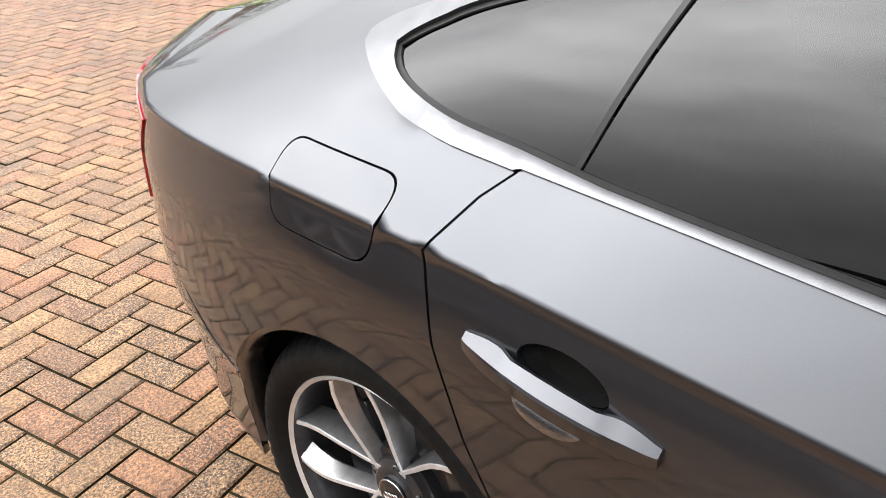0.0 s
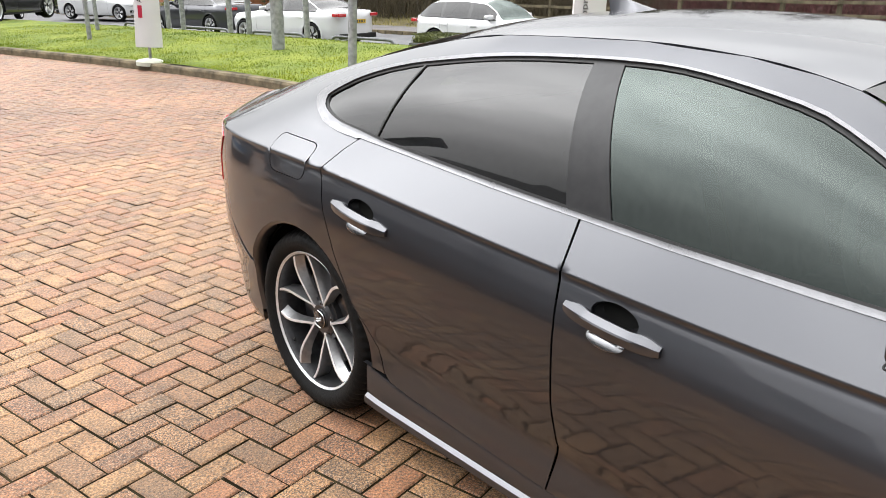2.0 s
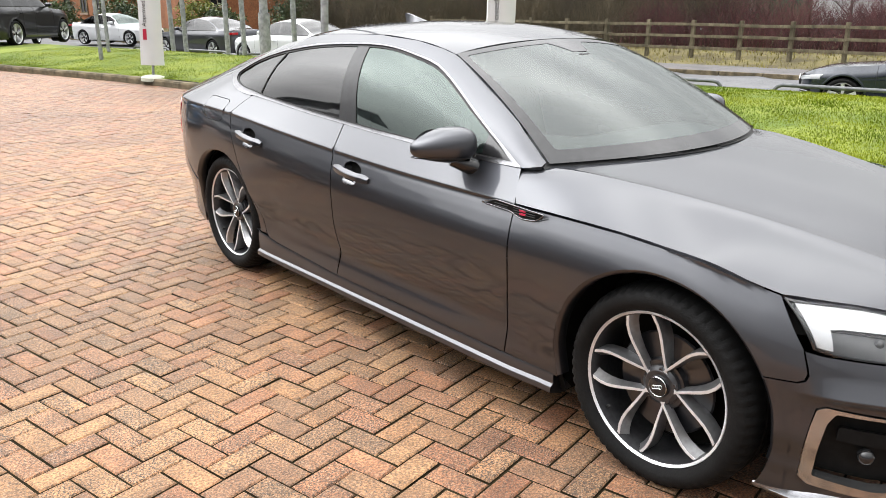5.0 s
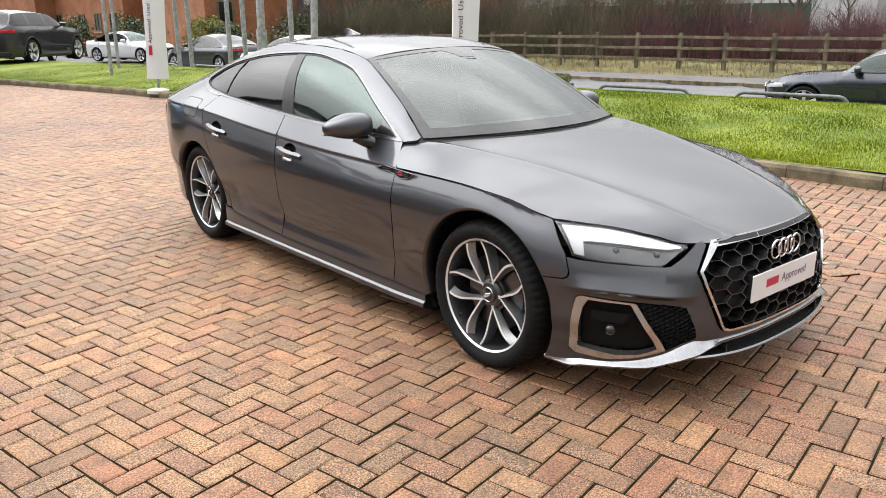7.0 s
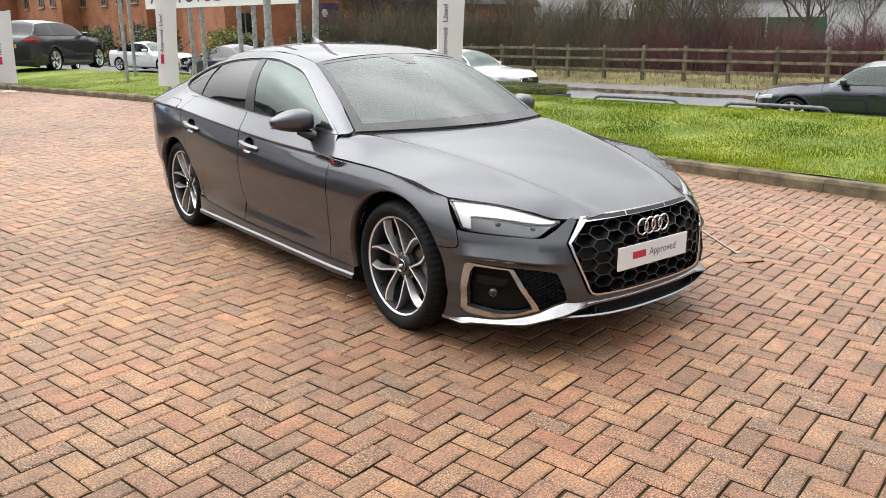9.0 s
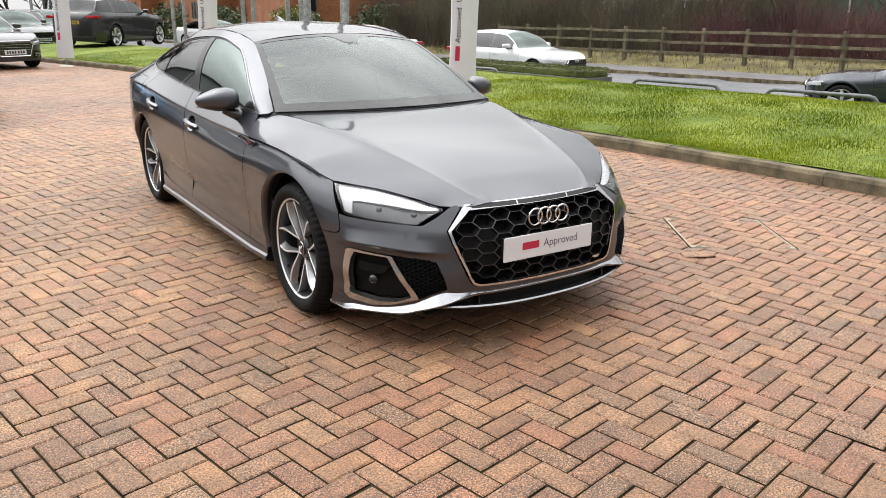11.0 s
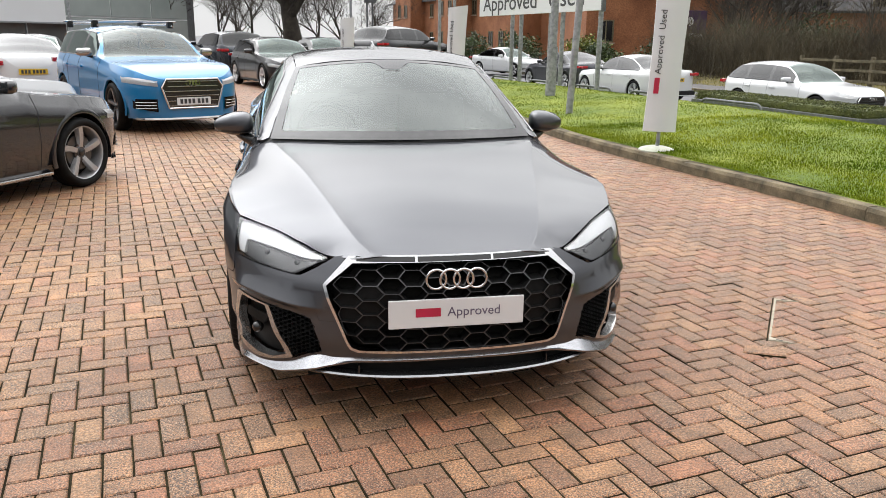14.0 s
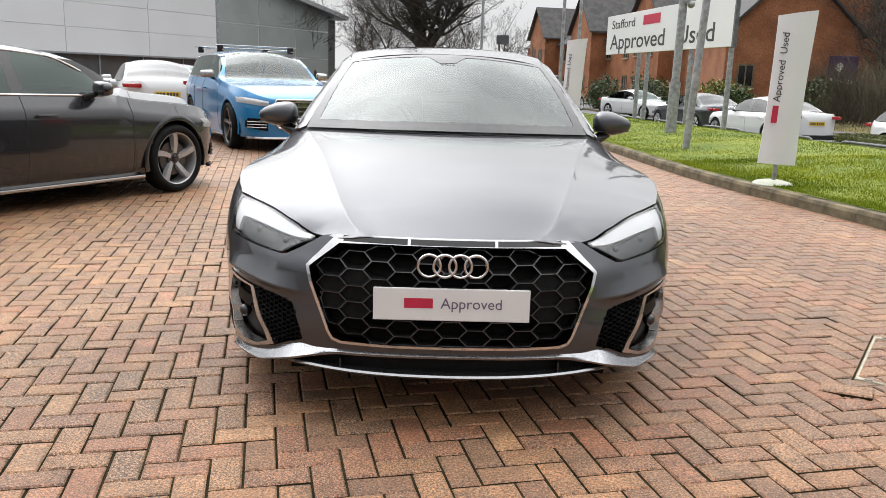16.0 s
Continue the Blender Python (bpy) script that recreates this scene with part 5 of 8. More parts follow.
def flank(sx):
    """One side of the saloon."""
    # wing
    top = [(y, hood_ez(y) - 0.005 if y < 0.1 else crease_z(y) - 0.0045) for y in (0.612, 0.45, 0.3, 0.15, 0.0, -0.12, -0.24, -0.331)]
    out = top + [(-0.36, 0.683), (-0.418, 0.602), (-0.440, 0.540), (-0.436, 0.522), (-0.42, 0.514), (-0.342, 0.510)]
    out += [(-y, z) for y, z in arch(0, 0.384, 27, 195, 34)]
    out += [(0.390, 0.239), (0.622, 0.241), (0.606, 0.37), (0.596, 0.60), (0.600, 0.70)]
    wing = skin("front_wing", yz(out), hull, "grey_paint", car, sx, lines=crease_rows(-0.3, 0.6))
    # doors
    f_out = [(0.628, 0.241), (0.612, 0.37), (0.602, 0.60), (0.606, 0.70), (0.618, 0.803)] + BELT + [(1.724, 0.948), (1.717, 0.842), (1.709, 0.71), (1.709, 0.5), (1.698, 0.385), (1.722, 0.250)]
    r_out = [(1.728, 0.250), (1.704, 0.385), (1.715, 0.5), (1.715, 0.71), (1.723, 0.842)] + BELT_R + [(y - 0.0045, z) for y, z in GAP_R] + [(2.368, 0.288), (2.28, 0.277), (2.0, 0.264)]
    for i, (out, nm) in enumerate(((f_out, "front_door"), (r_out, "rear_door"))):
        y0, y1, z0, z1 = HANDLES[i]
        cy, cz = (y0 + y1) / 2 - 0.002, (z0 + z1) / 2 + 0.012
        tilt = math.atan2(z0 - z1, y0 - y1)
        bowl = ellipse(cy, cz + 0.007, 0.062, 0.030, tilt)
        door = skin(nm, yz(out), hull, "grey_paint", car, sx, holes=[bowl], lines=crease_rows(min(p[0] for p in out), max(p[0] for p in out)), step=0.032)

        def pressed(a, b, cy, cz, ry, rz, depth, tilt=tilt):
            """The hull with an oval pressed into it or out of it."""
            p = Vector(hull(a, b))
            da, db = a - cy, b - cz
            q = ((da * math.cos(tilt) + db * math.sin(tilt)) / ry) ** 2 + ((db * math.cos(tilt) - da * math.sin(tilt)) / rz) ** 2
            p.x -= depth * max(0.0, 1 - q) ** 0.6
            return p
        # shade inside the bowl is painted by its near-black material
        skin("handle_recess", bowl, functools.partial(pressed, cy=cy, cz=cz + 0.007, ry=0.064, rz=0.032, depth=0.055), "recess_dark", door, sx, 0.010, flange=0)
        # grip: a bar with a broad upper facet, its ends let down on to the door
        bm = bmesh.new()
        rings = []
        for t in (-0.055, -0.045, -0.02, 0.02, 0.06, 0.10, 0.14, 0.18, 0.22, 0.26, 0.4, 0.5, 0.6, 0.74, 0.78, 0.82, 0.86, 0.90, 0.94, 0.98, 1.02, 1.045, 1.055):
            y, z = y0 + (y1 - y0) * t, z0 + (z1 - z0) * t
            e = min(t + 0.055, 1.055 - t)
            rise = math.sin(math.pi * (t + 0.055) / 1.11) ** 0.7
            mid = smooth(0.20, 0.34, e)
            tip = smooth(-0.02, 0.16, e)
            back = -0.004 + 0.011 * mid
            front = 0.011 + 0.021 * rise
            up = 0.0165 * (0.62 + 0.38 * tip)
            down = 0.0185 * (0.62 + 0.38 * tip)
            prof = ((back, -down * 0.9), (front * 0.80, -down), (front * 0.92, -down * 0.90), (front, up * 0.10), (front * 0.94, up * 0.34), (back + 0.006, up), (back, up * 0.9))
            x = hull(y, z)[0]
            rings.append([bm.verts.new((sx * (x + a), y, z + c)) for a, c in prof])
        for a, b in zip(rings, rings[1:]):
            for j in range(7):
                bm.faces.new((a[j], a[(j + 1) % 7], b[(j + 1) % 7], b[j]))
        bm.faces.new(rings[0])
        bm.faces.new(rings[-1])
        bmesh.ops.recalc_face_normals(bm, faces=bm.faces)
        part("door_handle", bm, "grey_paint", door, smooth_by=28)
        tc, tz = cy + 0.010, cz - 0.044
        # tongue is body colour; its sky sheen is put into this lighter grey
        skin("handle_tongue", ellipse(tc, tz, 0.050, 0.015, tilt), functools.partial(pressed, cy=tc, cz=tz - 0.013, ry=0.056, rz=0.028, depth=-0.016), "blade_silver", door, sx, 0.006, flange=0.012)
    # quarter panel, roof rail and pillar in one pressing
    flap = rounded([(2.9625, 0.8615), (2.7665, 0.8555), (2.7435, 0.9665), (2.9665, 0.9785)], 0.035, 6)
    edge = [(y, edge_z(y) - 0.001) for y in (0.612, 0.645, 0.7, 0.8, 0.9, 1.0, 1.15, 1.269, 1.35, 1.5, 1.757, 2.0, 2.2, 2.4, 2.6, 2.8, 3.0, 3.2, 3.4, 3.55, 3.66)]
    rear = [(3.70, 0.955), (3.60, 0.935), (3.46, 0.905), (3.40, 0.895), (3.48, 0.80), (3.50, 0.70), (3.36, 0.60), (3.185, 0.475)]
    q_out = list(reversed(edge)) + [(0.604, 0.920), (0.667, 0.9095)] + list(reversed(DLO_TAIL)) + GAP_R + [(2.394, 0.304), (2.45, 0.303), (2.505, 0.304)]
    low = [p for p in arch(AXLE, 0.366, 185, 23, 34)]
    q_out = q_out + low + [(3.36, 0.60), (3.50, 0.70), (3.50, 0.80), (3.42, 0.893), (3.46, 0.908), (3.60, 0.938), (3.68, 0.955)]
    big_flap = rounded([(2.965, 0.859), (2.764, 0.853), (2.741, 0.969), (2.969, 0.981)], 0.036, 6)
    rear_side = skin("side_frame", yz(dense(q_out, 0.06)), hull, "grey_paint", car, sx, step=0.034, holes=[yz(big_flap)], lines=crease_rows(2.66, 3.4))
    skin("fuel_flap" if sx < 0 else "side_infill", yz(flap), hull, "grey_paint", rear_side, sx, step=0.022, lines=crease_rows(2.74, 2.98, 0.02), offset=0.0005)
    # rear bumper and lamp
    b_out = [(3.188, 0.466)] + [p for p in arch(AXLE, 0.366, 21, -14, 8)] + [(3.20, 0.20), (3.40, 0.20), (3.60, 0.21), (3.75, 0.22), (3.87, 0.24), (3.87, 0.72), (3.75, 0.715), (3.60, 0.71), (3.503, 0.697), (3.362, 0.597)]
    skin("rear_bumper", yz(dense(b_out, 0.06)), hull, "grey_paint", car, sx, step=0.04)
    l_out = [(3.506, 0.703), (3.60, 0.716), (3.75, 0.722), (3.868, 0.73), (3.868, 0.90), (3.75, 0.925), (3.62, 0.934), (3.48, 0.905), (3.428, 0.892), (3.505, 0.80)]
    skin("tail_lamp", yz(dense(l_out, 0.05)), hull, "lamp_red", car, sx, step=0.03, offset=0.004)
    # window surround, seals and panes
    ring = list(reversed(DLO_TAIL)) + list(reversed(BELT_R)) + list(reversed(BELT))
    chrome = skin("window_trim", yz(dense(ring, 0.05)), hull, "trim_metal", car, sx, step=0.03, offset=0.004, holes=[yz(dense(DLO_IN, 0.04))], flange=0.012, edge_step=0.016)
    inner = [(y, z) for y, z in DLO_IN]
    c = (1.75, 1.10)

    def shrink(poly, d):
        res, k = [], len(poly)
        for i, p in enumerate(poly):
            a, b = Vector(poly[i - 1]), Vector(poly[(i + 1) % k])
            t = (b - a).normalized()
            res.append((p[0] - t.y * d, p[1] + t.x * d))
        return res
    pane_in = shrink(inner, 0.006)
    skin("window_seal", yz(dense(inner, 0.05)), hull, "seal", car, sx, step=0.03, offset=-0.003, holes=[yz(dense(pane_in, 0.04))], flange=0.02, edge_step=0.016)

    def clip(poly, a, b, keep_rear):
        """Cuts the polygon by the line a-b."""
        a, b = Vector(a), Vector(b)
        nrm = Vector((-(b - a).y, (b - a).x))
        side = lambda p: (Vector(p) - a).dot(nrm) * (1 if keep_rear else -1)
        res = []
        for p, q in zip(poly, poly[1:] + poly[:1]):
            s, t = side(p), side(q)
            if s >= 0:
                res.append(p)
            if (s < 0) != (t < 0):
                v = Vector(p) + (Vector(q) - Vector(p)) * (s / (s - t))
                res.append(tuple(v))
        return res
    # dividing lines, bottom to top (rear lies to the left of an upward line)
    lines = {"q1": ((2.536, 1.000), (2.462, 1.235)), "q0": ((2.528, 1.000), (2.454, 1.235)), "b1": ((1.772, 0.940), (1.862, 1.30)), "b0": ((1.640, 0.940), (1.776, 1.30)), "m": ((0.872, 0.92), (0.872, 1.10))}
    rear_of = lambda poly, k: clip(poly, lines[k][0], lines[k][1], False)
    front_of = lambda poly, k: clip(poly, lines[k][0], lines[k][1], True)
    skin("quarter_glass", yz(dense(rear_of(pane_in, "q1"), 0.05)), hull, "glass_dark", car, sx, step=0.05, offset=-0.006, flange=0)
    skin("window_bar", yz(dense(front_of(rear_of(pane_in, "q0"), "q1"), 0.05)), hull, "seal", car, sx, step=0.05, offset=-0.002, flange=0.01)
    skin("rear_door_glass", yz(dense(front_of(rear_of(pane_in, "b1"), "q0"), 0.05)), hull, "glass_dark", car, sx, step=0.06, offset=-0.006, flange=0)
    skin("door_pillar", yz(dense(front_of(rear_of(pane_in, "b0"), "b1"), 0.05)), hull, "pillar_black", car, sx, step=0.05, offset=-0.003, flange=0.012)
    pane = skin("front_door_glass", yz(dense(rear_of(front_of(pane_in, "b0"), "m"), 0.05)), hull, "glass_side", car, sx, step=0.06, offset=-0.006, flange=0)
    pane.visible_shadow = False
    skin("mirror_sail", yz(dense(front_of(pane_in, "m"), 0.05)), hull, "gloss_black", car, sx, step=0.03, offset=-0.003, flange=0.01)
    # sill blade
    bm = bmesh.new()
    prof = ((0.855, 0.0), (0.880, -0.002), (0.884, -0.012), (0.884, 0.196), (0.896, 0.187), (0.898, 0.180), (0.897, 0.165), (0.840, 0.145), (0.78, 0.15))
    sill_top = curve((0.39, 0.237), (0.62, 0.238), (1.72, 0.246), (2.0, 0.260), (2.28, 0.273), (2.37, 0.285), (2.5, 0.300))
    rows = []
    for k in range(31):
        y = 0.395 + 2.10 * k / 30
        d = 0.012 * smooth(0.62, 0.40, y) + 0.006 * smooth(2.40, 2.495, y)
        rows.append([bm.verts.new((sx * (w - d), y, z if z > 0.1 else sill_top(y) + z)) for w, z in prof])
    for a, b in zip(rows, rows[1:]):
        for j in range(len(prof) - 1):
            bm.faces.new((a[j], a[j + 1], b[j + 1], b[j]))
    bm.faces.new(rows[0])
    bm.faces.new(rows[-1])
    bmesh.ops.recalc_face_normals(bm, faces=bm.faces)
    part("sill_blade", bm, "grey_paint", car, smooth_by=25)
    # dark shell behind the gaps
    verts, faces, keep = [], [], {}
    us = [u_of_y(-0.80 + 4.60 * i / 110, 0.4) for i in range(111)]
    for i, u in enumerate(us):
        for j in range(25):
            z = 0.16 + 0.86 * j / 24
            zt = min(z, (hood_ez(max(-0.79, hull(u, 0.4)[1])) - 0.03) if u < 0.62 else min(belt_z(u) - 0.01, edge_z(hull(u, 0.9)[1]) - 0.05))
            p = hull(u, zt)
            keep[i, j] = len(verts)
            verts.append((sx * max(p[0] - 0.03, 0.0), p[1] * (0.965 if p[1] < 0 else 1.0), zt))
    for i in range(110):
        for j in range(24):
            a, b, c2, d = keep[i, j], keep[i + 1, j], keep[i + 1, j + 1], keep[i, j + 1]
            my, mz = (verts[a][1] + verts[c2][1]) / 2, (verts[a][2] + verts[c2][2]) / 2
            if min(math.hypot(my, mz - 0.335), math.hypot(my - AXLE, mz - 0.335)) > 0.395 and not (my < -0.35 and mz < 0.62):
                faces.append((a, b, c2, d))
    mesh_part("inner_shell", verts, faces, "liner", car)
    # wheel houses
    for cy in (0.0, AXLE):
        bm = bmesh.new()
        rows = []
        for k in range(21):
            a = radians(-20 + 220 * k / 20)
            rows.append([bm.verts.new((sx * x, cy + r * math.cos(a), 0.335 + r * math.sin(a))) for x, r in ((0.845, 0.380 if cy == 0 else 0.362), (0.83, 0.395), (0.60, 0.395), (0.60, 0.05))])
        for a, b in zip(rows, rows[1:]):
            for j in range(3):
                bm.faces.new((a[j], b[j], b[j + 1], a[j + 1]))
        part("wheel_liner", bm, "liner", car)
        bm = bmesh.new()
        prev = None
        for k in range(35):
            a = radians((-14 if cy == 0 else -12) + (206 if cy == 0 else 200) * k / 34)
            r = 0.384 if cy == 0 else 0.366
            y, z = cy + r * math.cos(a), 0.335 + r * math.sin(a)
            z = max(z, 0.18)
            x = hull(u_of_y(y, z), z)[0]
            y2, z2 = cy + (r - 0.014) * math.cos(a), 0.335 + (r - 0.014) * math.sin(a)
            cur = [bm.verts.new((sx * (x - 0.001), y, z)), bm.verts.new((sx * (x - 0.004), (y + y2) / 2, (z + z2) / 2)), bm.verts.new((sx * (x - 0.012), y2, z2)), bm.verts.new((sx * (x - 0.05), y2, z2))]
            if prev:
                for j in range(3):
                    bm.faces.new((prev[j], cur[j], cur[j + 1], prev[j + 1]))
            prev = cur
        bmesh.ops.recalc_face_normals(bm, faces=bm.faces)
        part("arch_lip", bm, "grey_paint", car, smooth_by=60)
    # vent in the wing with its bright frame
    v = [(0.770, 0.784), (0.70, 0.806), (0.60, 0.801), (0.456, 0.795), (0.500, 0.767), (0.565, 0.762), (0.625, 0.779)]
    v_in = [(0.752, 0.7845), (0.69, 0.8065), (0.60, 0.801), (0.468, 0.7945), (0.500, 0.7685), (0.565, 0.7635), (0.6235, 0.7805)]
    place = lambda a, b: (lower_w(a, min(b, crease_z(a) - 0.03)), a, b)
    vent = skin("wing_vent", rounded(v_in, 0.012, 3), place, "grille_dark", car, sx, 0.02, offset=0.004, flange=0.004)
    bm = bmesh.new()
    rim_line = [Vector(place(a, b)) + Vector((0.006, 0, 0)) for a, b in rounded(v, 0.016, 4)]
    tube(bm, [(sx * p.x, p.y, p.z) for p in rim_line + rim_line[:1]], 0.0024, 8, cap=False)
    part("vent_frame", bm, "trim_metal", vent, "bright metal frame", smooth_by=60)
    bm = bmesh.new()
    for k in range(3):
        z = 0.778 + 0.008 * k
        tube(bm, [(sx * (place(y, z)[0] + 0.008), y, z + 0.02 * (0.6 - y) * (1 if y < 0.6 else -0.3)) for y in (0.70, 0.66, 0.63)], 0.0018, 5)
        tube(bm, [(sx * (place(y, z)[0] + 0.008), y, z) for y in (0.605, 0.56, 0.50)], 0.0018, 5)
    part("vent_slat", bm, "plastic", vent)
    bm = bmesh.new()
    x = place(0.555, 0.78)[0] + 0.008
    for z in (0.775, 0.787):
        box(bm, (sx * (x - 0.004), 0.545, z), (sx * (x + 0.003), 0.572, z + 0.007), bevel=0.001)
    part("vent_badge", bm, "red", vent, "small red badge")
    # mirror
    bm = bmesh.new()
    rows = []
    for i in range(17):
        a = -math.pi / 2 + math.pi * i / 16
        row = []
        for k in range(28):
            b = 2 * math.pi * k / 28
            sp = lambda v, e: math.copysign(abs(v) ** e, v)
            X = sp(math.cos(a), 0.62) * sp(math.cos(b), 0.7)
            Y = sp(math.cos(a), 0.62) * sp(math.sin(b), 0.7)
            Z = sp(math.sin(a), 0.75)
            x = 0.912 + 0.112 * X
            taper = 1 - 0.36 * max(0.0, X)
            y = 0.955 + (0.035 if Y > 0 else 0.10) * Y * taper + 0.035 * X
            z = 0.965 + (0.068 * (1 - 0.16 * X) if Z > 0 else 0.058) * Z * taper - 0.004 * X
            row.append(bm.verts.new((sx * x, y, z)))
        rows.append(row)
    for a, b in zip(rows, rows[1:]):
        for k in range(28):
            f = bm.faces.new((a[k], a[(k + 1) % 28], b[(k + 1) % 28], b[k]))
    bmesh.ops.remove_doubles(bm, verts=bm.verts, dist=0.0005)
    bmesh.ops.recalc_face_normals(bm, faces=bm.faces)
    lowbm = bm.copy()
    cut = (0, 0, 0.944)
    bmesh.ops.bisect_plane(bm, geom=bm.verts[:] + bm.edges[:] + bm.faces[:], plane_co=(0, 0, 0.932), plane_no=(0, 0, 1), clear_inner=True)
    bmesh.ops.bisect_plane(lowbm, geom=lowbm.verts[:] + lowbm.edges[:] + lowbm.faces[:], plane_co=(0, 0, 0.929), plane_no=(0, 0, 1), clear_outer=True)
    mirror = part("door_mirror", bm, "grey_paint", car, smooth_by=60)
    part("mirror_base", lowbm, "gloss_black", mirror, smooth_by=60)
    bm = bmesh.new()
    ring2 = []
    for k in range(28):
        b = 2 * math.pi * k / 28
        sp = lambda v, e: math.copysign(abs(v) ** e, v)
        X, Y = sp(math.cos(b), 0.7) * 0.97, sp(math.sin(b), 0.7) * 0.97
        taper = 1 - 0.36 * max(0.0, X)
        ring2.append((sx * (0.912 + 0.110 * X), 0.955 + (0.034 if Y > 0 else 0.099) * Y * taper + 0.035 * X, 0.9305))
    tube(bm, ring2 + ring2[:1], 0.002, 5, cap=False)
    part("mirror_strip", bm, "plastic", mirror)
    bm = bmesh.new()
    tube(bm, [(sx * 0.885, 0.925, 0.915), (sx * 0.845, 0.90, 0.897), (sx * 0.80, 0.885, 0.880)], [0.022, 0.028, 0.034], 10)
    part("mirror_arm", bm, "gloss_black", mirror, smooth_by=50)
    bm = bmesh.new()
    lathe(bm, ((0.0, 0), (0.05, 0.0), (0.055, -0.003)), 24, "z")
    bmesh.ops.transform(bm, matrix=Matrix.Translation((sx * 0.92, 0.992, 0.97)) @ Matrix.Rotation(radians(-90), 4, "X") @ Matrix.Diagonal((1.7, 1.0, 1, 1)), verts=bm.verts)
    part("mirror_glass", bm, "chrome", mirror)


flank(-1)
flank(1)

# bonnet
half = [(0.0, -0.816), (0.2, -0.810), (0.34, -0.795), (0.388, -0.777)]
half += [(hood_ew(y) - 0.002, y) for y in (-0.74, -0.705, -0.66, -0.60, -0.52, -0.43, -0.335, -0.24, -0.12, 0.0, 0.15, 0.3, 0.45, 0.61)]
half += [(0.836, 0.636), (0.795, 0.662), (0.768, 0.671), (0.735, 0.664), (0.714, 0.630), (0.700, 0.598), (0.6, 0.532), (0.45, 0.471), (0.25, 0.425), (0.0, 0.405)]
bonnet_outline = half + [(-x, y) for x, y in reversed(half[1:-1])]
ridges, fold = [], []
ridge_y = [-0.76 + 0.04 * k for k in range(34)]
for side in (-1, 1):
    for d in (-0.016, -0.006, 0.0, 0.006, 0.016):
        fold.append([(side * (hood_rw(y) + d), y) for y in ridge_y])
    for d in (-0.03, -0.012):
        ridges += [(side * (hood_ew(y) + d), y) for y in ridge_y[::2]]
skin("bonnet", bonnet_outline, lambda a, b: (a, b, hood_z(a, b)), "grey_paint", car, step=0.045, extra=ridges, edge_step=0.03, lines=fold)
# scuttle, wipers, windscreen
pane = skin("windscreen", [(-1, 0.0), (1, 0.0), (1, 1.0), (-1, 1.0)], screen, "glass_clear", car, step=0.06, flange=0)
pane.visible_shadow = False
band = [(-1, 0), (1, 0), (1, 1), (-1, 1)]
hole = rounded([(-0.93, 0.085), (0.93, 0.085), (0.945, 0.955), (0.20, 0.955), (0.13, 0.90), (0.085, 0.84), (-0.085, 0.84), (-0.13, 0.90), (-0.20, 0.955), (-0.945, 0.955)], 0.02, 3)
skin("screen_border", band, screen, "frit", pane, step=0.06, offset=0.0015, holes=[hole], flange=0)
bm = bmesh.new()
rows = []
for k in range(25):
    s = -1.02 + 2.04 * k / 24
    x, y, z = screen(s, 0)
    rows.append([bm.verts.new((x * 1.02, y - 0.09, z - 0.055)), bm.verts.new((x * 1.02, y - 0.015, z - 0.022)), bm.verts.new((x, y + 0.02, z + 0.004))])
for a, b in zip(rows, rows[1:]):
    for j in range(2):
        bm.faces.new((a[j], b[j], b[j + 1], a[j + 1]))
bmesh.ops.recalc_face_normals(bm, faces=bm.faces)
part("scuttle", bm, "plastic", car)
for s0, s1, t1 in ((0.10, -0.55, 0.03), (0.72, 0.10, 0.025)):
    bm = bmesh.new()
    pts = []
    for k in range(9):
        q = k / 8
        x, y, z = screen(s0 + (s1 - s0) * q, 0.004 + t1 * 0.4 * math.sin(q * 1.6))
        pts.append((x, y - 0.016, z - 0.016))
    tube(bm, pts, [0.005] + [0.0035] * 7 + [0.002], 6)
    wiper = part("wiper", bm, "plastic", car)
    bm = bmesh.new()
    tube(bm, [Vector(p) + Vector((0, 0.006, 0.005)) for p in pts[4:]], 0.003, 5)
    part("wiper_blade", bm, "seal", wiper)
# roof, rear window, tailgate
rf = [(edge_w(y) - 0.001, y) for y in (1.262, 1.32, 1.4, 1.5, 1.65, 1.8, 2.0, 2.2, 2.40)]
front = [(0.557 * s, 1.266 - 0.07 * (1 - s * s)) for s in (-1, -0.75, -0.5, -0.25, 0, 0.25, 0.5, 0.75, 1)]
roof_outline = front + rf[1:] + [(0.3, 2.44), (0, 2.45), (-0.3, 2.44)] + [(-x, y) for x, y in reversed(rf[1:])]
on_roof = lambda a, b: (a, b, roof_z(a, b))
skin("roof", roof_outline, on_roof, "grey_paint", car, step=0.07, edge_step=0.04)
bk = [(top_w(y) - 0.004, y) for y in (2.42, 2.6, 2.8, 3.0, 3.2, 3.34)]
rear_glass = skin("rear_window", [(-0.3, 2.46), (0, 2.47), (0.3, 2.46)] + bk + [(0.3, 3.40), (-0.3, 3.40)] + [(-x, y) for x, y in reversed(bk)], on_roof, "glass_dark", car, step=0.07, offset=-0.003, flange=0.01, edge_step=0.04)
# opaque sheet added inside to block a stray mirrored brightness through the cabin
skin("window_film", [(-0.3, 2.46), (0, 2.47), (0.3, 2.46)] + bk + [(0.3, 3.40), (-0.3, 3.40)] + [(-x, y) for x, y in reversed(bk)], on_roof, "seal", rear_glass, step=0.07, offset=-0.009, flange=0, edge_step=0.04)
tl = [(top_w(y) - 0.001, y) for y in (3.36, 3.45, 3.52, 3.58, 3.63, 3.66)]
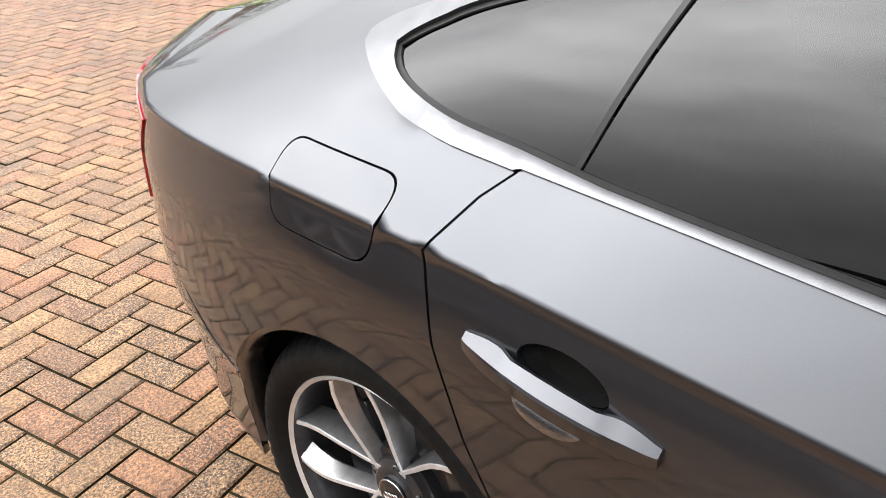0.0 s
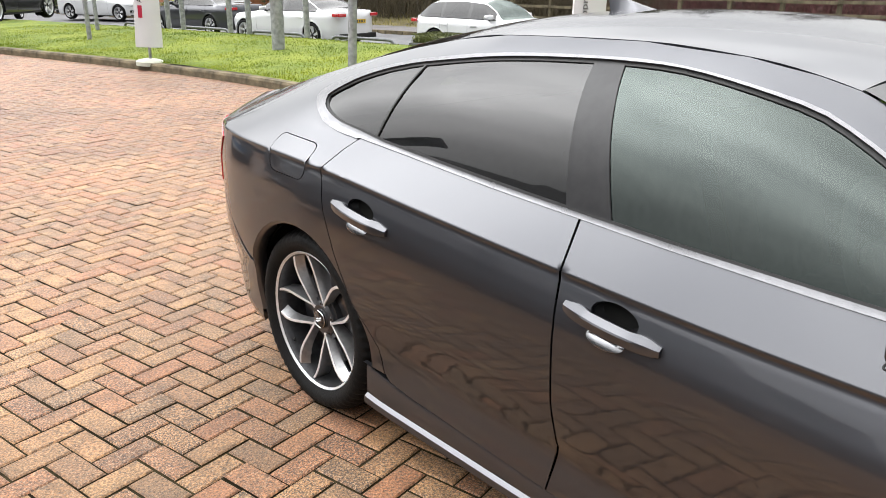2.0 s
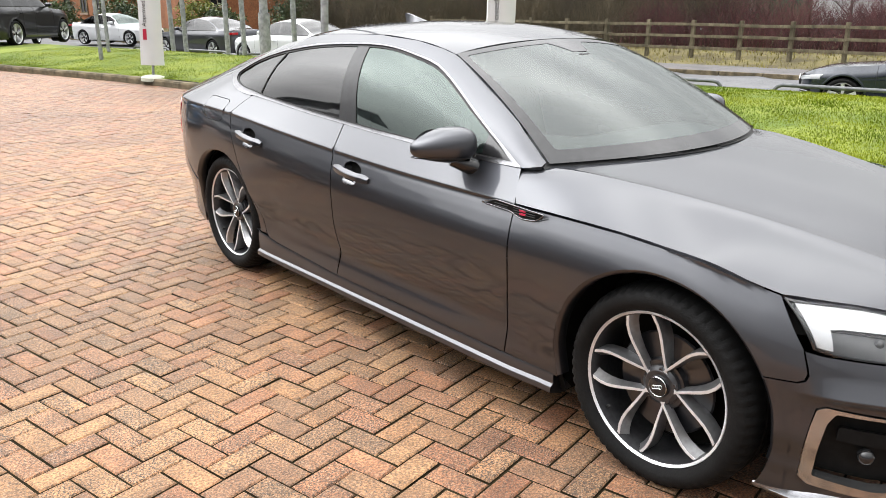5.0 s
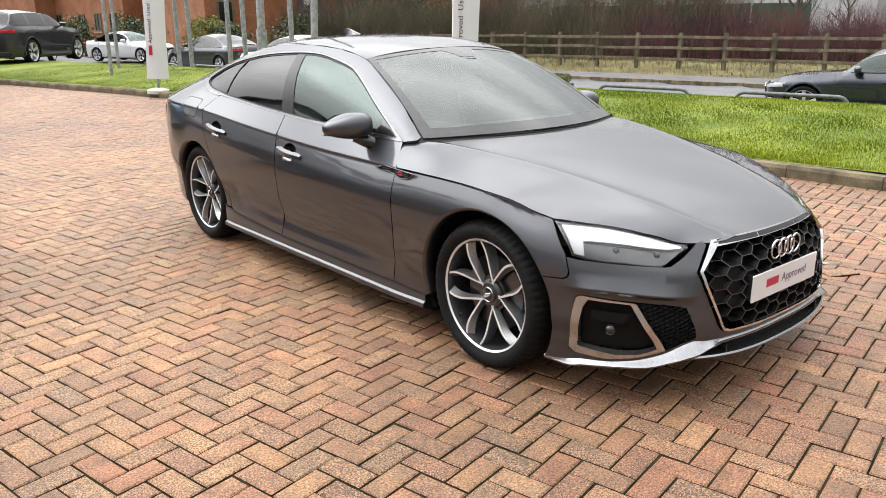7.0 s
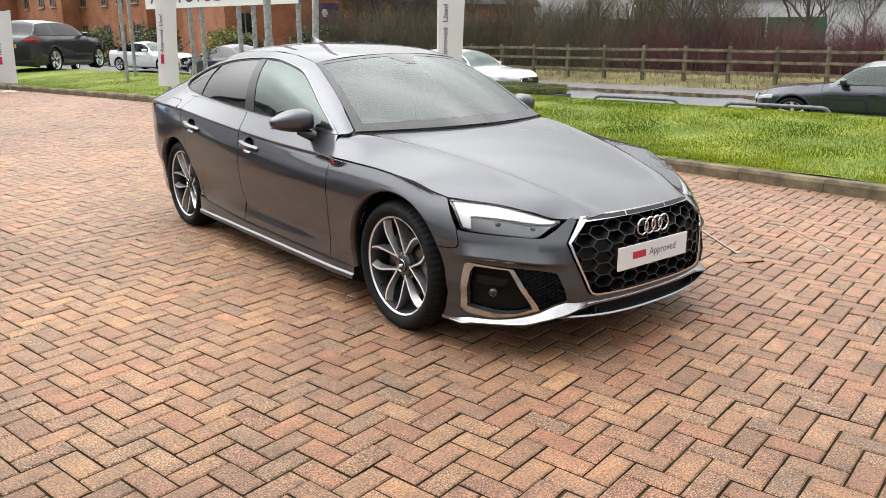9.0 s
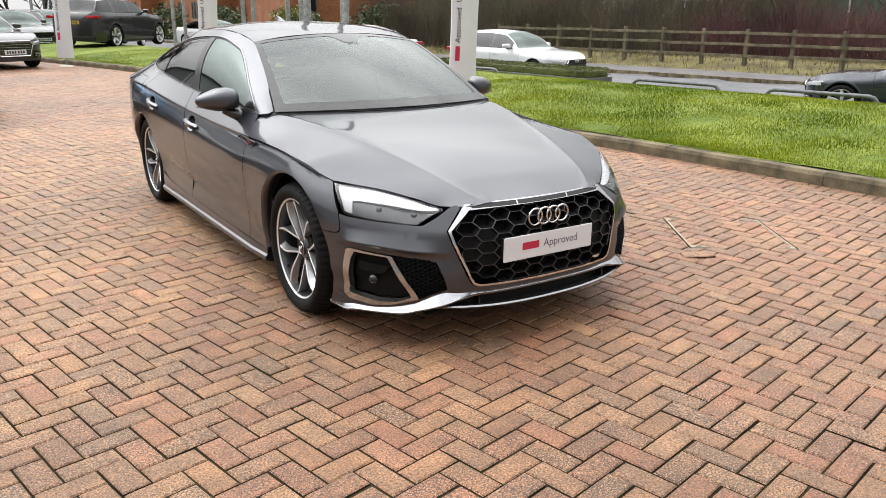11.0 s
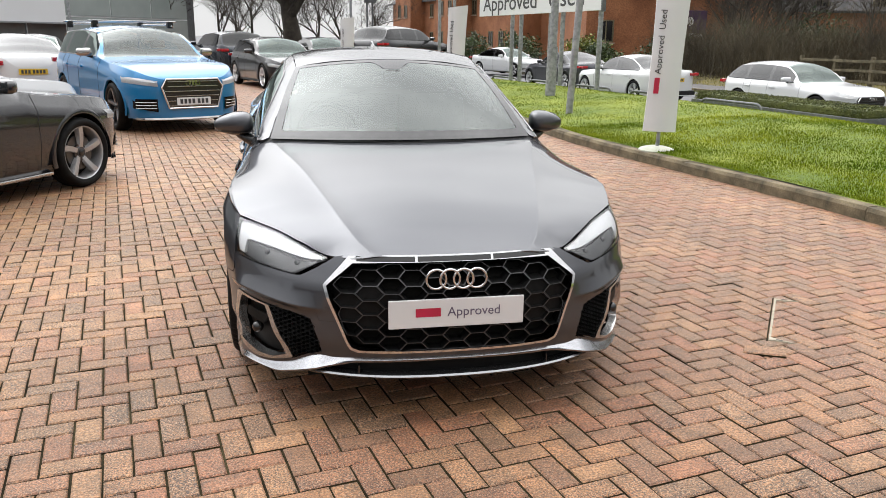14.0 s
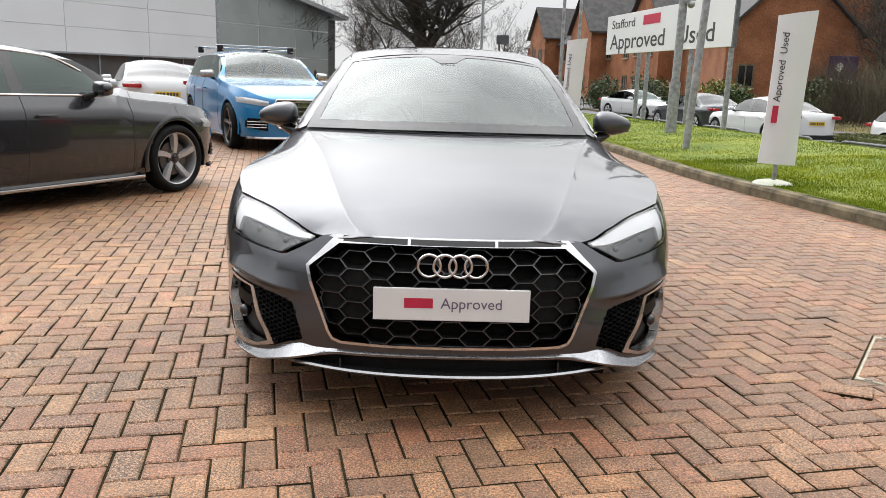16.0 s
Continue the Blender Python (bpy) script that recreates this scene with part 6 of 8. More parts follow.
skin("tailgate", [(-0.3, 3.415), (0.3, 3.415)] + tl + [(top_w(3.66) * 0.85, 3.70), (0.28, 3.755), (-0.28, 3.755), (-top_w(3.66) * 0.85, 3.70)] + [(-x, y) for x, y in reversed(tl)], on_roof, "grey_paint", car, step=0.06, edge_step=0.04)
bm = bmesh.new()
rows = []
wt = top_w(3.66)
lip_y = curve((0.0, 3.756), (0.28, 3.755), (wt * 0.85, 3.70), (wt, 3.66))
for k in range(25):
    x = wt * (-1 + 2 * k / 24)
    y = lip_y(abs(x))
    z0 = roof_z(min(abs(x), wt), y) - 0.002
    row = [(x, y, z0)]
    for z in (0.935, 0.90, 0.72):
        q = min(abs(x) / 0.87, 0.99)
        row.append((x, AXLE + tail_len(z) * (1 - q ** 3) ** (1 / 3) - 0.012, min(z, z0 - 0.01)))
    rows.append([bm.verts.new(p) for p in row])
for a, b in zip(rows, rows[1:]):
    for j in range(3):
        bm.faces.new((a[j], b[j], b[j + 1], a[j + 1]))
bmesh.ops.recalc_face_normals(bm, faces=bm.faces)
part("tailgate_back", bm, "grey_paint", car, smooth_by=50)
bm = bmesh.new()
rings = []
for k, (y, w, h) in enumerate(((2.12, 0.024, 0.003), (2.17, 0.022, 0.018), (2.23, 0.018, 0.040), (2.27, 0.012, 0.052), (2.29, 0.004, 0.054))):
    z = roof_z(0, y) - 0.004
    rings.append([bm.verts.new((-w, y, z)), bm.verts.new((-w * 0.4, y + h * 0.3, z + h)), bm.verts.new((w * 0.4, y + h * 0.3, z + h)), bm.verts.new((w, y, z))])
for a, b in zip(rings, rings[1:]):
    for j in range(3):
        bm.faces.new((a[j], a[j + 1], b[j + 1], b[j]))
bm.faces.new(rings[-1])
part("roof_aerial", bm, "grey_paint", car, smooth_by=50)
bm = bmesh.new()
box(bm, (-0.80, 0.42, 0.125), (0.80, 2.40, 0.20))
box(bm, (-0.62, 2.40, 0.16), (0.62, 3.60, 0.21))
box(bm, (-0.56, -0.72, 0.16), (0.56, 0.42, 0.21))
part("underbody", bm, "liner", car)

# ---- the saloon's nose ----
GR_OUT = [(0.0, 0.652), (0.25, 0.651), (0.392, 0.646), (0.490, 0.547), (0.478, 0.500), (0.412, 0.333), (0.398, 0.312), (0.370, 0.301), (0.2, 0.297), (0.0, 0.296)]
GR_IN = [(0.0, 0.624), (0.25, 0.623), (0.377, 0.619), (0.473, 0.544), (0.463, 0.502), (0.402, 0.342), (0.389, 0.323), (0.363, 0.314), (0.2, 0.309), (0.0, 0.308)]

GR_IN = [(a + (c - a) * (0.30 if k > 2 else 0.12), b + (d - b) * (0.30 if k > 2 else 0.12)) for k, ((a, b), (c, d)) in enumerate(zip(GR_IN, GR_OUT))]


def nose(a, b):
    """Front face by its distance from the centre line (either sign) and height."""
    w, n = lower_w(0.0, raised(b)), nose_pow(b)
    q = min(abs(a) / w, 0.999)
    return (a, -nose_len(b) * (1 - q ** n) ** (1 / n), b)


full = lambda half: half + [(-x, z) for x, z in reversed(half) if x > 0.001]
ring_out, ring_in = dense(full(GR_OUT), 0.04), dense(full(GR_IN), 0.04)
grille = skin("grille", ring_out, nose, "chrome", car, step=0.03, offset=0.014, holes=[ring_in], flange=0.03, edge_step=0.015)
skin("grille_back", ring_in, nose, "liner", grille, step=0.06, offset=-0.045, flange=0)
for x0, x1 in ((-0.365, -0.150), (-0.140, 0.140), (0.150, 0.365)):
    skin("grille_slot", [(x0, 0.629), (x1, 0.629), (x1, 0.646), (x0, 0.646)], nose, "gloss_black", grille, step=0.03, offset=0.0155, flange=0.004)
# honeycomb
HW, HH = 0.108, 0.0545
verts, faces = [], []
for row in range(-4, 5):
    for colm in range(-6, 7):
        cx = colm * HW * 0.75 * 1.0
        cz = 0.470 + row * HH + (HH / 2 if colm % 2 else 0)
        hexa = [(cx + dx * HW / 2, cz + dz * HH / 2) for dx, dz in ((-1, 0), (-0.5, 1), (0.5, 1), (1, 0), (0.5, -1), (-0.5, -1))]
        if not all(inside((px * 0.985, cz + (pz - cz) * 0.9), ring_in) for px, pz in hexa[:1] + hexa[3:4]) and not inside((cx, cz), ring_in):
            continue
        plate_zone = abs(cx) > 0.24 and 0.405 < cz < 0.53
        depth = 0.012 if plate_zone else 0.055
        base = len(verts)
        for k, d in ((1.0, 0.003), (0.955, 0.003), (0.90, -0.012 if not plate_zone else -0.004), (0.84, -depth)):
            for px, pz in hexa:
                x, z = cx + (px - cx) * k, cz + (pz - cz) * k
                if not inside((x, z), ring_in):
                    # pull to the frame
                    for _ in range(12):
                        x, z = x * 0.985, 0.47 + (z - 0.47) * 0.985
                        if inside((x, z), ring_in):
                            break
                p = nose(x, z)
                verts.append((p[0], p[1] - d, p[2]))
        for lvl in range(3):
            for k in range(6):
                a, b = base + lvl * 6 + k, base + lvl * 6 + (k + 1) % 6
                faces.append((a, b, b + 6, a + 6))
        if plate_zone:
            faces.append(tuple(base + 18 + k for k in range(6)))
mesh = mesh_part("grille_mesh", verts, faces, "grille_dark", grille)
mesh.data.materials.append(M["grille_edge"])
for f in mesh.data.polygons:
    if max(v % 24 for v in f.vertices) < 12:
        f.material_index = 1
# four interlinked rings
bm = bmesh.new()
for k in range(4):
    cx = -0.0775 + 0.0517 * k
    p = nose(0, 0.578)
    pts = [(cx + 0.0375 * math.cos(a), p[1] - 0.020 + 0.25 * cx * cx, 0.577 + 0.0375 * math.sin(a)) for a in (2 * math.pi * j / 28 for j in range(29))]
    tube(bm, pts, 0.0052, 8, cap=False)
part("badge", bm, "chrome", grille, "four chrome rings", smooth_by=60)
# show plate
plate = thing("show_plate", "white show plate on the radiator grille, with dark and red lettering", "number plate", m=pose(0, 0, 0))
plate.parent = None
bm = bmesh.new()
box(bm, (-0.260, -0.886, 0.394), (0.260, -0.878, 0.505), bevel=0.003)
part("plate_board", bm, "plate", plate)
words("Approved", 0.052, "ink_grey", "plate_word", plate, pose(-0.037, -0.8868, 0.437, 90), 0.0003, squeeze=0.98)
bm = bmesh.new()
box(bm, (-0.158, -0.8868, 0.437), (-0.062, -0.8862, 0.471))
part("plate_mark", bm, "red", plate, "red block in place of a maker's name")
bm = bmesh.new()
box(bm, (-0.255, -0.879, 0.40), (0.255, -0.84, 0.50))
part("plate_carrier", bm, "plastic", plate)

# the line where the bumper breaks into its blade, and the blade's lower edge
blade_top = curve(*(xz([(0.001, 0.274), (0.36, 0.275), (0.46, 0.273), (0.515, 0.279), (0.56, 0.265), (0.61, 0.239), (0.70, 0.206), (0.76, 0.193), (0.80, 0.190)]) + yz([(-0.44, 0.178), (-0.36, 0.168), (-0.30, 0.168)])))
blade_low = curve(*(xz([(0.001, 0.258), (0.36, 0.257), (0.46, 0.242), (0.53, 0.224), (0.61, 0.196), (0.67, 0.176), (0.74, 0.168), (0.80, 0.160)]) + yz([(-0.44, 0.146), (-0.36, 0.150), (-0.30, 0.152)])))

# bumper skin: everything under lamps and bonnet, with a ledge over the lower lamps
U0, U1, U2, U3 = u_of_y(-0.40, 0.48), u_of_y(-0.53, 0.48), u_of_x(0.62, 0.47), u_of_x(0.47, 0.46)
ledge_z = lambda u: 0.486 - 0.030 * smooth(U1, U3, u)


def ledged(u, z):
    p, d = hull(u, z), z - ledge_z(u)
    k = 0.019 * smooth(U0, U1, u) * smooth(U3, U2, u) * (max(0.0, 1 - d / 0.055) ** 1.3 if d > 0 else max(0.0, 1 + d / 0.022))
    s = 1 + k / math.hypot(p[0], p[1])
    return (p[0] * s, p[1] * s, z)


ledge_rows = [[(u, ledge_z(u) + d) for u in (U0 + (U3 - U0) * k / 24 for k in range(25))] for d in (-0.022, -0.011, -0.004, 0.0, 0.005, 0.014, 0.028, 0.045)]
for sx in (-1, 1):
    b_out = yz([(-0.336, 0.506), (-0.424, 0.510), (-0.441, 0.519), (-0.446, 0.535), (-0.424, 0.596)])
    b_out += xz([(0.815, 0.590), (0.76, 0.584), (0.68, 0.577), (0.595, 0.570), (0.575, 0.572), (0.52, 0.600), (0.470, 0.629), (0.445, 0.644), (0.420, 0.649), (0.396, 0.650)])
    b_out += xz([(0.4945, 0.548), (0.482, 0.500), (0.416, 0.331), (0.400, 0.307), (0.372, 0.297), (0.2, 0.293), (0.001, 0.292)])
    b_out += [(u, blade_top(u)) for u in (-1.413 + 1.06 * k / 40 for k in range(41)) if u < -0.36] + yz([(-0.345, 0.168)])
    b_out += yz([(-y, z) for y, z in arch(0, 0.384, -24, 26, 12)])
    fog = xz([(0.702, 0.444)]) + xz([(0.600, 0.430), (0.545, 0.416), (0.520, 0.345), (0.506, 0.292), (0.560, 0.275), (0.612, 0.248), (0.700, 0.215), (0.760, 0.202)]) + yz([(-0.47, 0.212), (-0.448, 0.235), (-0.452, 0.30), (-0.464, 0.40), (-0.471, 0.448), (-0.492, 0.459)])
    bumper = skin("front_bumper", b_out, ledged, "grey_paint", car, sx, step=0.03, holes=[fog], flange=0.02, lines=ledge_rows)
    # bright surround of the lower lamp
    fo = yz([(-0.492, 0.456), (-0.474, 0.446), (-0.466, 0.40), (-0.454, 0.30), (-0.450, 0.237), (-0.472, 0.215)]) + xz([(0.760, 0.205), (0.700, 0.218), (0.614, 0.251), (0.700, 0.438)])
    fi = yz([(-0.516, 0.442), (-0.500, 0.41), (-0.486, 0.31), (-0.481, 0.247)]) + xz([(0.745, 0.228), (0.690, 0.234), (0.640, 0.257), (0.714, 0.433)])
    surround = skin("lower_lamp_surround", rounded(fo, 0.005, 3), hull, "satin", bumper, sx, step=0.025, offset=0.004, holes=[rounded(fi, 0.006, 3)], flange=0.035, label="satin metal surround")
    skin("lower_lamp_pocket", rounded(fi, 0.006, 3), lambda a, b: hull(a, b), "grille_dark", surround, sx, step=0.03, offset=-0.045, flange=0)
    p = Vector(hull(u_of_x(0.762, 0.32), 0.32))
    bm = bmesh.new()
    bmesh.ops.create_uvsphere(bm, u_segments=16, v_segments=10, radius=0.023, matrix=Matrix.Translation((sx * (p.x - 0.012), p.y + 0.015, 0.325)))
    part("radar_cover", bm, "gloss_black", surround, smooth_by=60)
    skin("lamp_shelf", rounded(yz([(-0.53, 0.40), (-0.528, 0.362)]) + xz([(0.74, 0.352), (0.712, 0.392)]), 0.006, 2), hull, "grille_dark", surround, sx, step=0.03, offset=-0.018, flange=0.012)
    # side mesh
    me_out = xz([(0.694, 0.438), (0.600, 0.427), (0.549, 0.414), (0.524, 0.345), (0.510, 0.295), (0.560, 0.278), (0.610, 0.254)])
    skin("side_mesh_back", me_out, hull, "liner", bumper, sx, step=0.03, offset=-0.03, flange=0)
    verts, faces = [], []
    for row in range(13):
        for colm in range(14):
            cx = 0.49 + colm * 0.0165
            cz = 0.245 + row * 0.0165 + (0.00825 if colm % 2 else 0)
            c = xz([(cx, cz)])[0]
            if not inside(c, me_out):
                continue
            base = len(verts)
            for k, d in ((1.0, 0.0), (0.80, 0.003), (0.66, -0.02)):
                for dx, dz in ((-1, 0), (-0.5, 1), (0.5, 1), (1, 0), (0.5, -1), (-0.5, -1)):
                    u = xz([(cx + dx * 0.011 * k, cz + dz * 0.0083 * k)])[0]
                    p = hull(*u)
                    verts.append((sx * p[0], p[1] - d, p[2]))
            for lvl in range(2):
                for k in range(6):
                    a, b = base + lvl * 6 + k, base + lvl * 6 + (k + 1) % 6
                    faces.append((a, b, b + 6, a + 6))
    mesh_part("side_mesh", verts, faces, "grille_dark", bumper)
    # towing cover outline
    tow = xz([(0.533, 0.470), (0.466, 0.463), (0.450, 0.412), (0.513, 0.412)])
    tow_in = xz([(0.5315, 0.4685), (0.4675, 0.4615), (0.4515, 0.4135), (0.512, 0.4135)])
    if sx < 0:
        skin("towing_cover_joint", tow, hull, "seal", bumper, sx, step=0.03, offset=0.0008, holes=[tow_in], flange=0)
    # blade under the bumper that catches the sky, its sheen put into the colour too
    bm = bmesh.new()
    rows = []
    for k in range(49):
        u = -1.4135 + (1.4135 - 0.345) * k / 48
        up, dn = blade_top(u), blade_low(u)
        p = Vector(hull(u, up))
        d = Vector(hull(u + 0.002, up)) - Vector(hull(u - 0.002, up))
        out = Vector((d.y, -d.x, 0)).normalized()
        out = out if out.dot(Vector((p.x, p.y, 0))) > 0 else -out
        hgt = up - dn
        far = smooth(-0.35, -0.50, u) * (0.5 + 0.5 * smooth(-0.6, -0.95, u))
        row = []
        for o, z in ((-0.004, up + 0.003), (0.0, up), (0.45 * hgt * far, up - 0.40 * hgt), (0.86 * hgt * far, dn + 0.012), (0.84 * hgt * far - 0.002, dn + 0.005), (-0.05, dn - 0.004)):
            q = p + out * o
            row.append(bm.verts.new((sx * max(q.x, 0.0), q.y, z)))
        rows.append(row)
    for a, b in zip(rows, rows[1:]):
        for j in range(5):
            bm.faces.new((a[j], a[j + 1], b[j + 1], b[j]))
    bmesh.ops.recalc_face_normals(bm, faces=bm.faces)
    part("bumper_blade", bm, "blade_silver", bumper, smooth_by=28)
# splitter with bright edge, its sheen in the colour, and dark slot
bm = bmesh.new()
rows = []
for k in range(41):
    x = -0.56 + 1.12 * k / 40
    y = -nose_len(0.2) * (1 - (abs(x) / 0.905) ** 2.75) ** (1 / 2.75)
    z = 0.199 + 0.022 * (abs(x) / 0.56) ** 2
    rows.append([bm.verts.new((x, y + 0.12, z + 0.005)), bm.verts.new((x, y - 0.020, z + 0.006)), bm.verts.new((x, y - 0.026, z)), bm.verts.new((x, y - 0.018, z - 0.008)), bm.verts.new((x, y + 0.12, z - 0.012))])
for a, b in zip(rows, rows[1:]):
    for j in range(4):
        bm.faces.new((a[j], b[j], b[j + 1], a[j + 1]))
bmesh.ops.recalc_face_normals(bm, faces=bm.faces)
splitter = part("splitter", bm, "blade_silver", car, smooth_by=40)
skin("splitter_slot", dense([(-0.52, 0.256), (0.52, 0.256), (0.45, 0.188), (-0.45, 0.188)], 0.05), nose, "grille_dark", splitter, step=0.05, offset=-0.03, flange=0)
for x in (-0.37, 0.37):
    bm = bmesh.new()
    p = nose(x, 0.22)
    box(bm, (x - 0.003, p[1] - 0.012, 0.195), (x + 0.003, p[1] + 0.06, 0.247), bevel=0.001)
    part("splitter_fin", bm, "gloss_black", splitter)

# headlamps
lamp_bot = (curve((0, 0.822), (0.12, 0.80), (0.5, 0.70), (0.78, 0.60), (1, 0.462)), curve((0, -0.418), (0.12, -0.455), (0.5, -0.575), (0.78, -0.655), (1, -0.712)), curve((0, 0.600), (0.12, 0.592), (0.5, 0.582), (0.78, 0.574), (1, 0.633)))


def lamp(a, b):
    y = -0.337 + (-0.705 + 0.337) * a
    t = Vector((hood_ew(y) - 0.001, y - 0.002, hood_ez(y) - 0.005))
    l = Vector((lamp_bot[0](a), 0, lamp_bot[2](a)))
    l.y = max(nose(l.x, l.z)[1] + 0.004, lamp_bot[1](a) - 0.045)
    p = l + (t - l) * b
    k = 0.014 * 4 * b * (1 - b) * (1 - a * a)
    return (p.x + k * 0.6, p.y - k, p.z + k * 0.2)


for sx in (-1, 1):
    shape = [(0.0, 0.02), (0.12, 0.0), (0.5, 0.0), (0.78, 0.0), (0.985, 0.45), (0.99, 0.98), (0.7, 0.997), (0.3, 0.997), (0.0, 0.995)]
    hl = skin("headlamp", shape, lamp, "lens", car, sx, step=0.07, offset=0.001, flange=0, h=0.004, edge_step=0.05)
    hl.visible_shadow = False
    skin("lamp_housing", shape, lamp, "lamp_grey", hl, sx, step=0.07, offset=-0.016, flange=0, h=0.004)
    rim_in = [(0.02, 0.05), (0.125, 0.03), (0.5, 0.04), (0.775, 0.05), (0.97, 0.47), (0.975, 0.95), (0.7, 0.985), (0.3, 0.978), (0.02, 0.97)]
    skin("lamp_bezel", shape, lamp, "gloss_black", hl, sx, step=0.07, offset=-0.006, holes=[rim_in], flange=0.03, h=0.004)
    drl = [(0.035, 0.10), (0.135, 0.10), (0.165, 0.52), (0.24, 0.56), (0.5, 0.58), (0.8, 0.62), (0.945, 0.60), (0.955, 0.90), (0.72, 0.95), (0.4, 0.96), (0.05, 0.94)]
    skin("running_light", drl, lamp, "lamp_white", hl, sx, step=0.05, offset=-0.005, flange=0.015, h=0.004)
    skin("lamp_step", [(0.18, 0.505), (0.25, 0.545), (0.92, 0.55), (0.92, 0.52), (0.25, 0.515)], lamp, "gloss_black", hl, sx, step=0.05, offset=-0.012, flange=0.01, h=0.004)
    for a in (0.44, 0.77):
        bm = bmesh.new()
        p = Vector(lamp(a, 0.33))
        bmesh.ops.create_uvsphere(bm, u_segments=18, v_segments=10, radius=0.013, matrix=Matrix.Translation((sx * (p.x - 0.010), p.y + 0.019, p.z)))
        part("projector", bm, "lamp_grey", hl, smooth_by=60)

# ---- wheels ----
spoke_off = curve((0, 0.034), (0.3, 0.044), (0.6, 0.055), (0.78, 0.058), (1.0, 0.047))


def wheel(parent, m, radius=0.330, rim=0.257, width=0.238, spokes=5, dark=False, spoke_mat="alloy", style="twin", detail=True):
    """A wheel whose outer face looks along local +x, hung under parent."""
    w = new("wheel")
    w.parent = parent
    w.matrix_local = m
    h = width / 2
    bm = bmesh.new()
    prof = [(rim, -h * 0.8), (radius * 0.86, -h * 0.98), (radius * 0.95, -h * 0.93), (radius * 0.985, -h * 0.76), (radius, -h * 0.55), (radius, -h * 0.22), (radius - 0.008, -h * 0.20), (radius - 0.008, -h * 0.12), (radius, -h * 0.10), (radius, h * 0.12), (radius - 0.008, h * 0.14), (radius - 0.008, h * 0.22), (radius, h * 0.24), (radius, h * 0.55), (radius * 0.980, h * 0.74), (radius * 0.950, h * 0.90), (radius * 0.920, h * 0.97), (radius * 0.87, h), (radius * 0.82, h * 0.97), (rim + 0.003, h * 0.86), (rim - 0.004, h * 0.80)]
    notch = lambda k, i: (0.006 if (k % 3 == 0 and i in (2, 3, 4, 5, 13, 14, 15, 16)) else 0.0)
    lathe(bm, prof, 180 if detail else 40, "x", notch if detail else None)
    bmesh.ops.recalc_face_normals(bm, faces=bm.faces)
    part("tyre", bm, "tyre", w, smooth_by=40)
    bm = bmesh.new()
    lathe(bm, [(rim - 0.022, -h * 0.7), (rim - 0.020, h * 0.30), (rim - 0.016, h * 0.66), (rim - 0.010, h * 0.80), (rim - 0.002, h * 0.85), (rim + 0.002, h * 0.80)], 72 if detail else 32)
    bmesh.ops.recalc_face_normals(bm, faces=bm.faces)
    rm = part("rim", bm, spoke_mat, w, smooth_by=30)
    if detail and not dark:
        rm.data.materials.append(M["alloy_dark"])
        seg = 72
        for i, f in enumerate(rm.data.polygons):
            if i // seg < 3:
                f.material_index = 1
    face = h * 0.80
    n = spokes * 2 if style == "twin" else spokes
    for k in range(n):
        bm = bmesh.new()
        if style == "twin":
            pair, s = divmod(k, 2)
            base = 2 * math.pi * pair / spokes + 0.31
            sgn = 1 if s else -1
            a0, a1, w0, w1 = base + sgn * 0.30, base + sgn * 0.30, 0.0046, 0.0058
        else:
            base = 2 * math.pi * k / n + 0.2
            a0, a1, w0, w1 = base, base + 0.16, 0.022, 0.028
        rows = []
        for t in (0.0, 0.2, 0.4, 0.58, 0.72, 0.86, 1.0):
            r = 0.050 + (rim - 0.014 - 0.050) * t
            a = a0 + (a1 - a0) * t
            wd = w0 + (w1 - w0) * t
            side = 0.25 * wd
            x = face - 0.030 * (1 - t) ** 1.5 - 0.004
            prof = ((-wd - side, -0.050), (-wd, -0.003), (-wd + 0.002, 0.0), (0.0, 0.0), (wd - 0.002, 0.0), (wd, -0.003), (wd + side, -0.050))
            if style == "twin":
                # the two spokes of a pair bow apart and close again at the rim, with a deep facet between them
                a = base + sgn * math.asin(min(0.9, spoke_off(t) / r))
                deep = 0.006 + 0.015 * smooth(0.25, 1.0, t)
                prof = ((-wd - deep, -0.030), (-wd, -0.002), (-wd + 0.001, 0.0), (0.0, 0.0), (wd - 0.001, 0.0), (wd, -0.002), (wd + 0.003, -0.055))
                if sgn < 0:
                    prof = tuple((-o, d) for o, d in reversed(prof))
            c, sn = math.cos(a), math.sin(a)
            rows.append([bm.verts.new((x + dx, r * c - off * sn, r * sn + off * c)) for off, dx in prof])
        for a, b in zip(rows, rows[1:]):
            for j in range(6):
                bm.faces.new((a[j], a[j + 1], b[j + 1], b[j]))
        bmesh.ops.recalc_face_normals(bm, faces=bm.faces)
        ob = part("spoke", bm, spoke_mat, w, smooth_by=30)
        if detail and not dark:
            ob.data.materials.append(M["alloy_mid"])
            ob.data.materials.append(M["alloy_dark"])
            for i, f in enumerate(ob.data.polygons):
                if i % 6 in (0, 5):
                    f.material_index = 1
    bm = bmesh.new()
    lathe(bm, [(0.066, face - 0.075), (0.064, face - 0.040), (0.050, face - 0.032), (0.036, face - 0.034), (0.034, face - 0.028)], 30)
    bmesh.ops.recalc_face_normals(bm, faces=bm.faces)
    part("hub", bm, "alloy_dark" if not dark else "black_paint", w, smooth_by=35)
    bm = bmesh.new()
    lathe(bm, [(0.034, face - 0.034), (0.033, face - 0.024), (0.030, face - 0.022), (0.0, face - 0.020)], 26)
    bmesh.ops.recalc_face_normals(bm, faces=bm.faces)
    part("centre_cap", bm, "gloss_black", w, smooth_by=35)
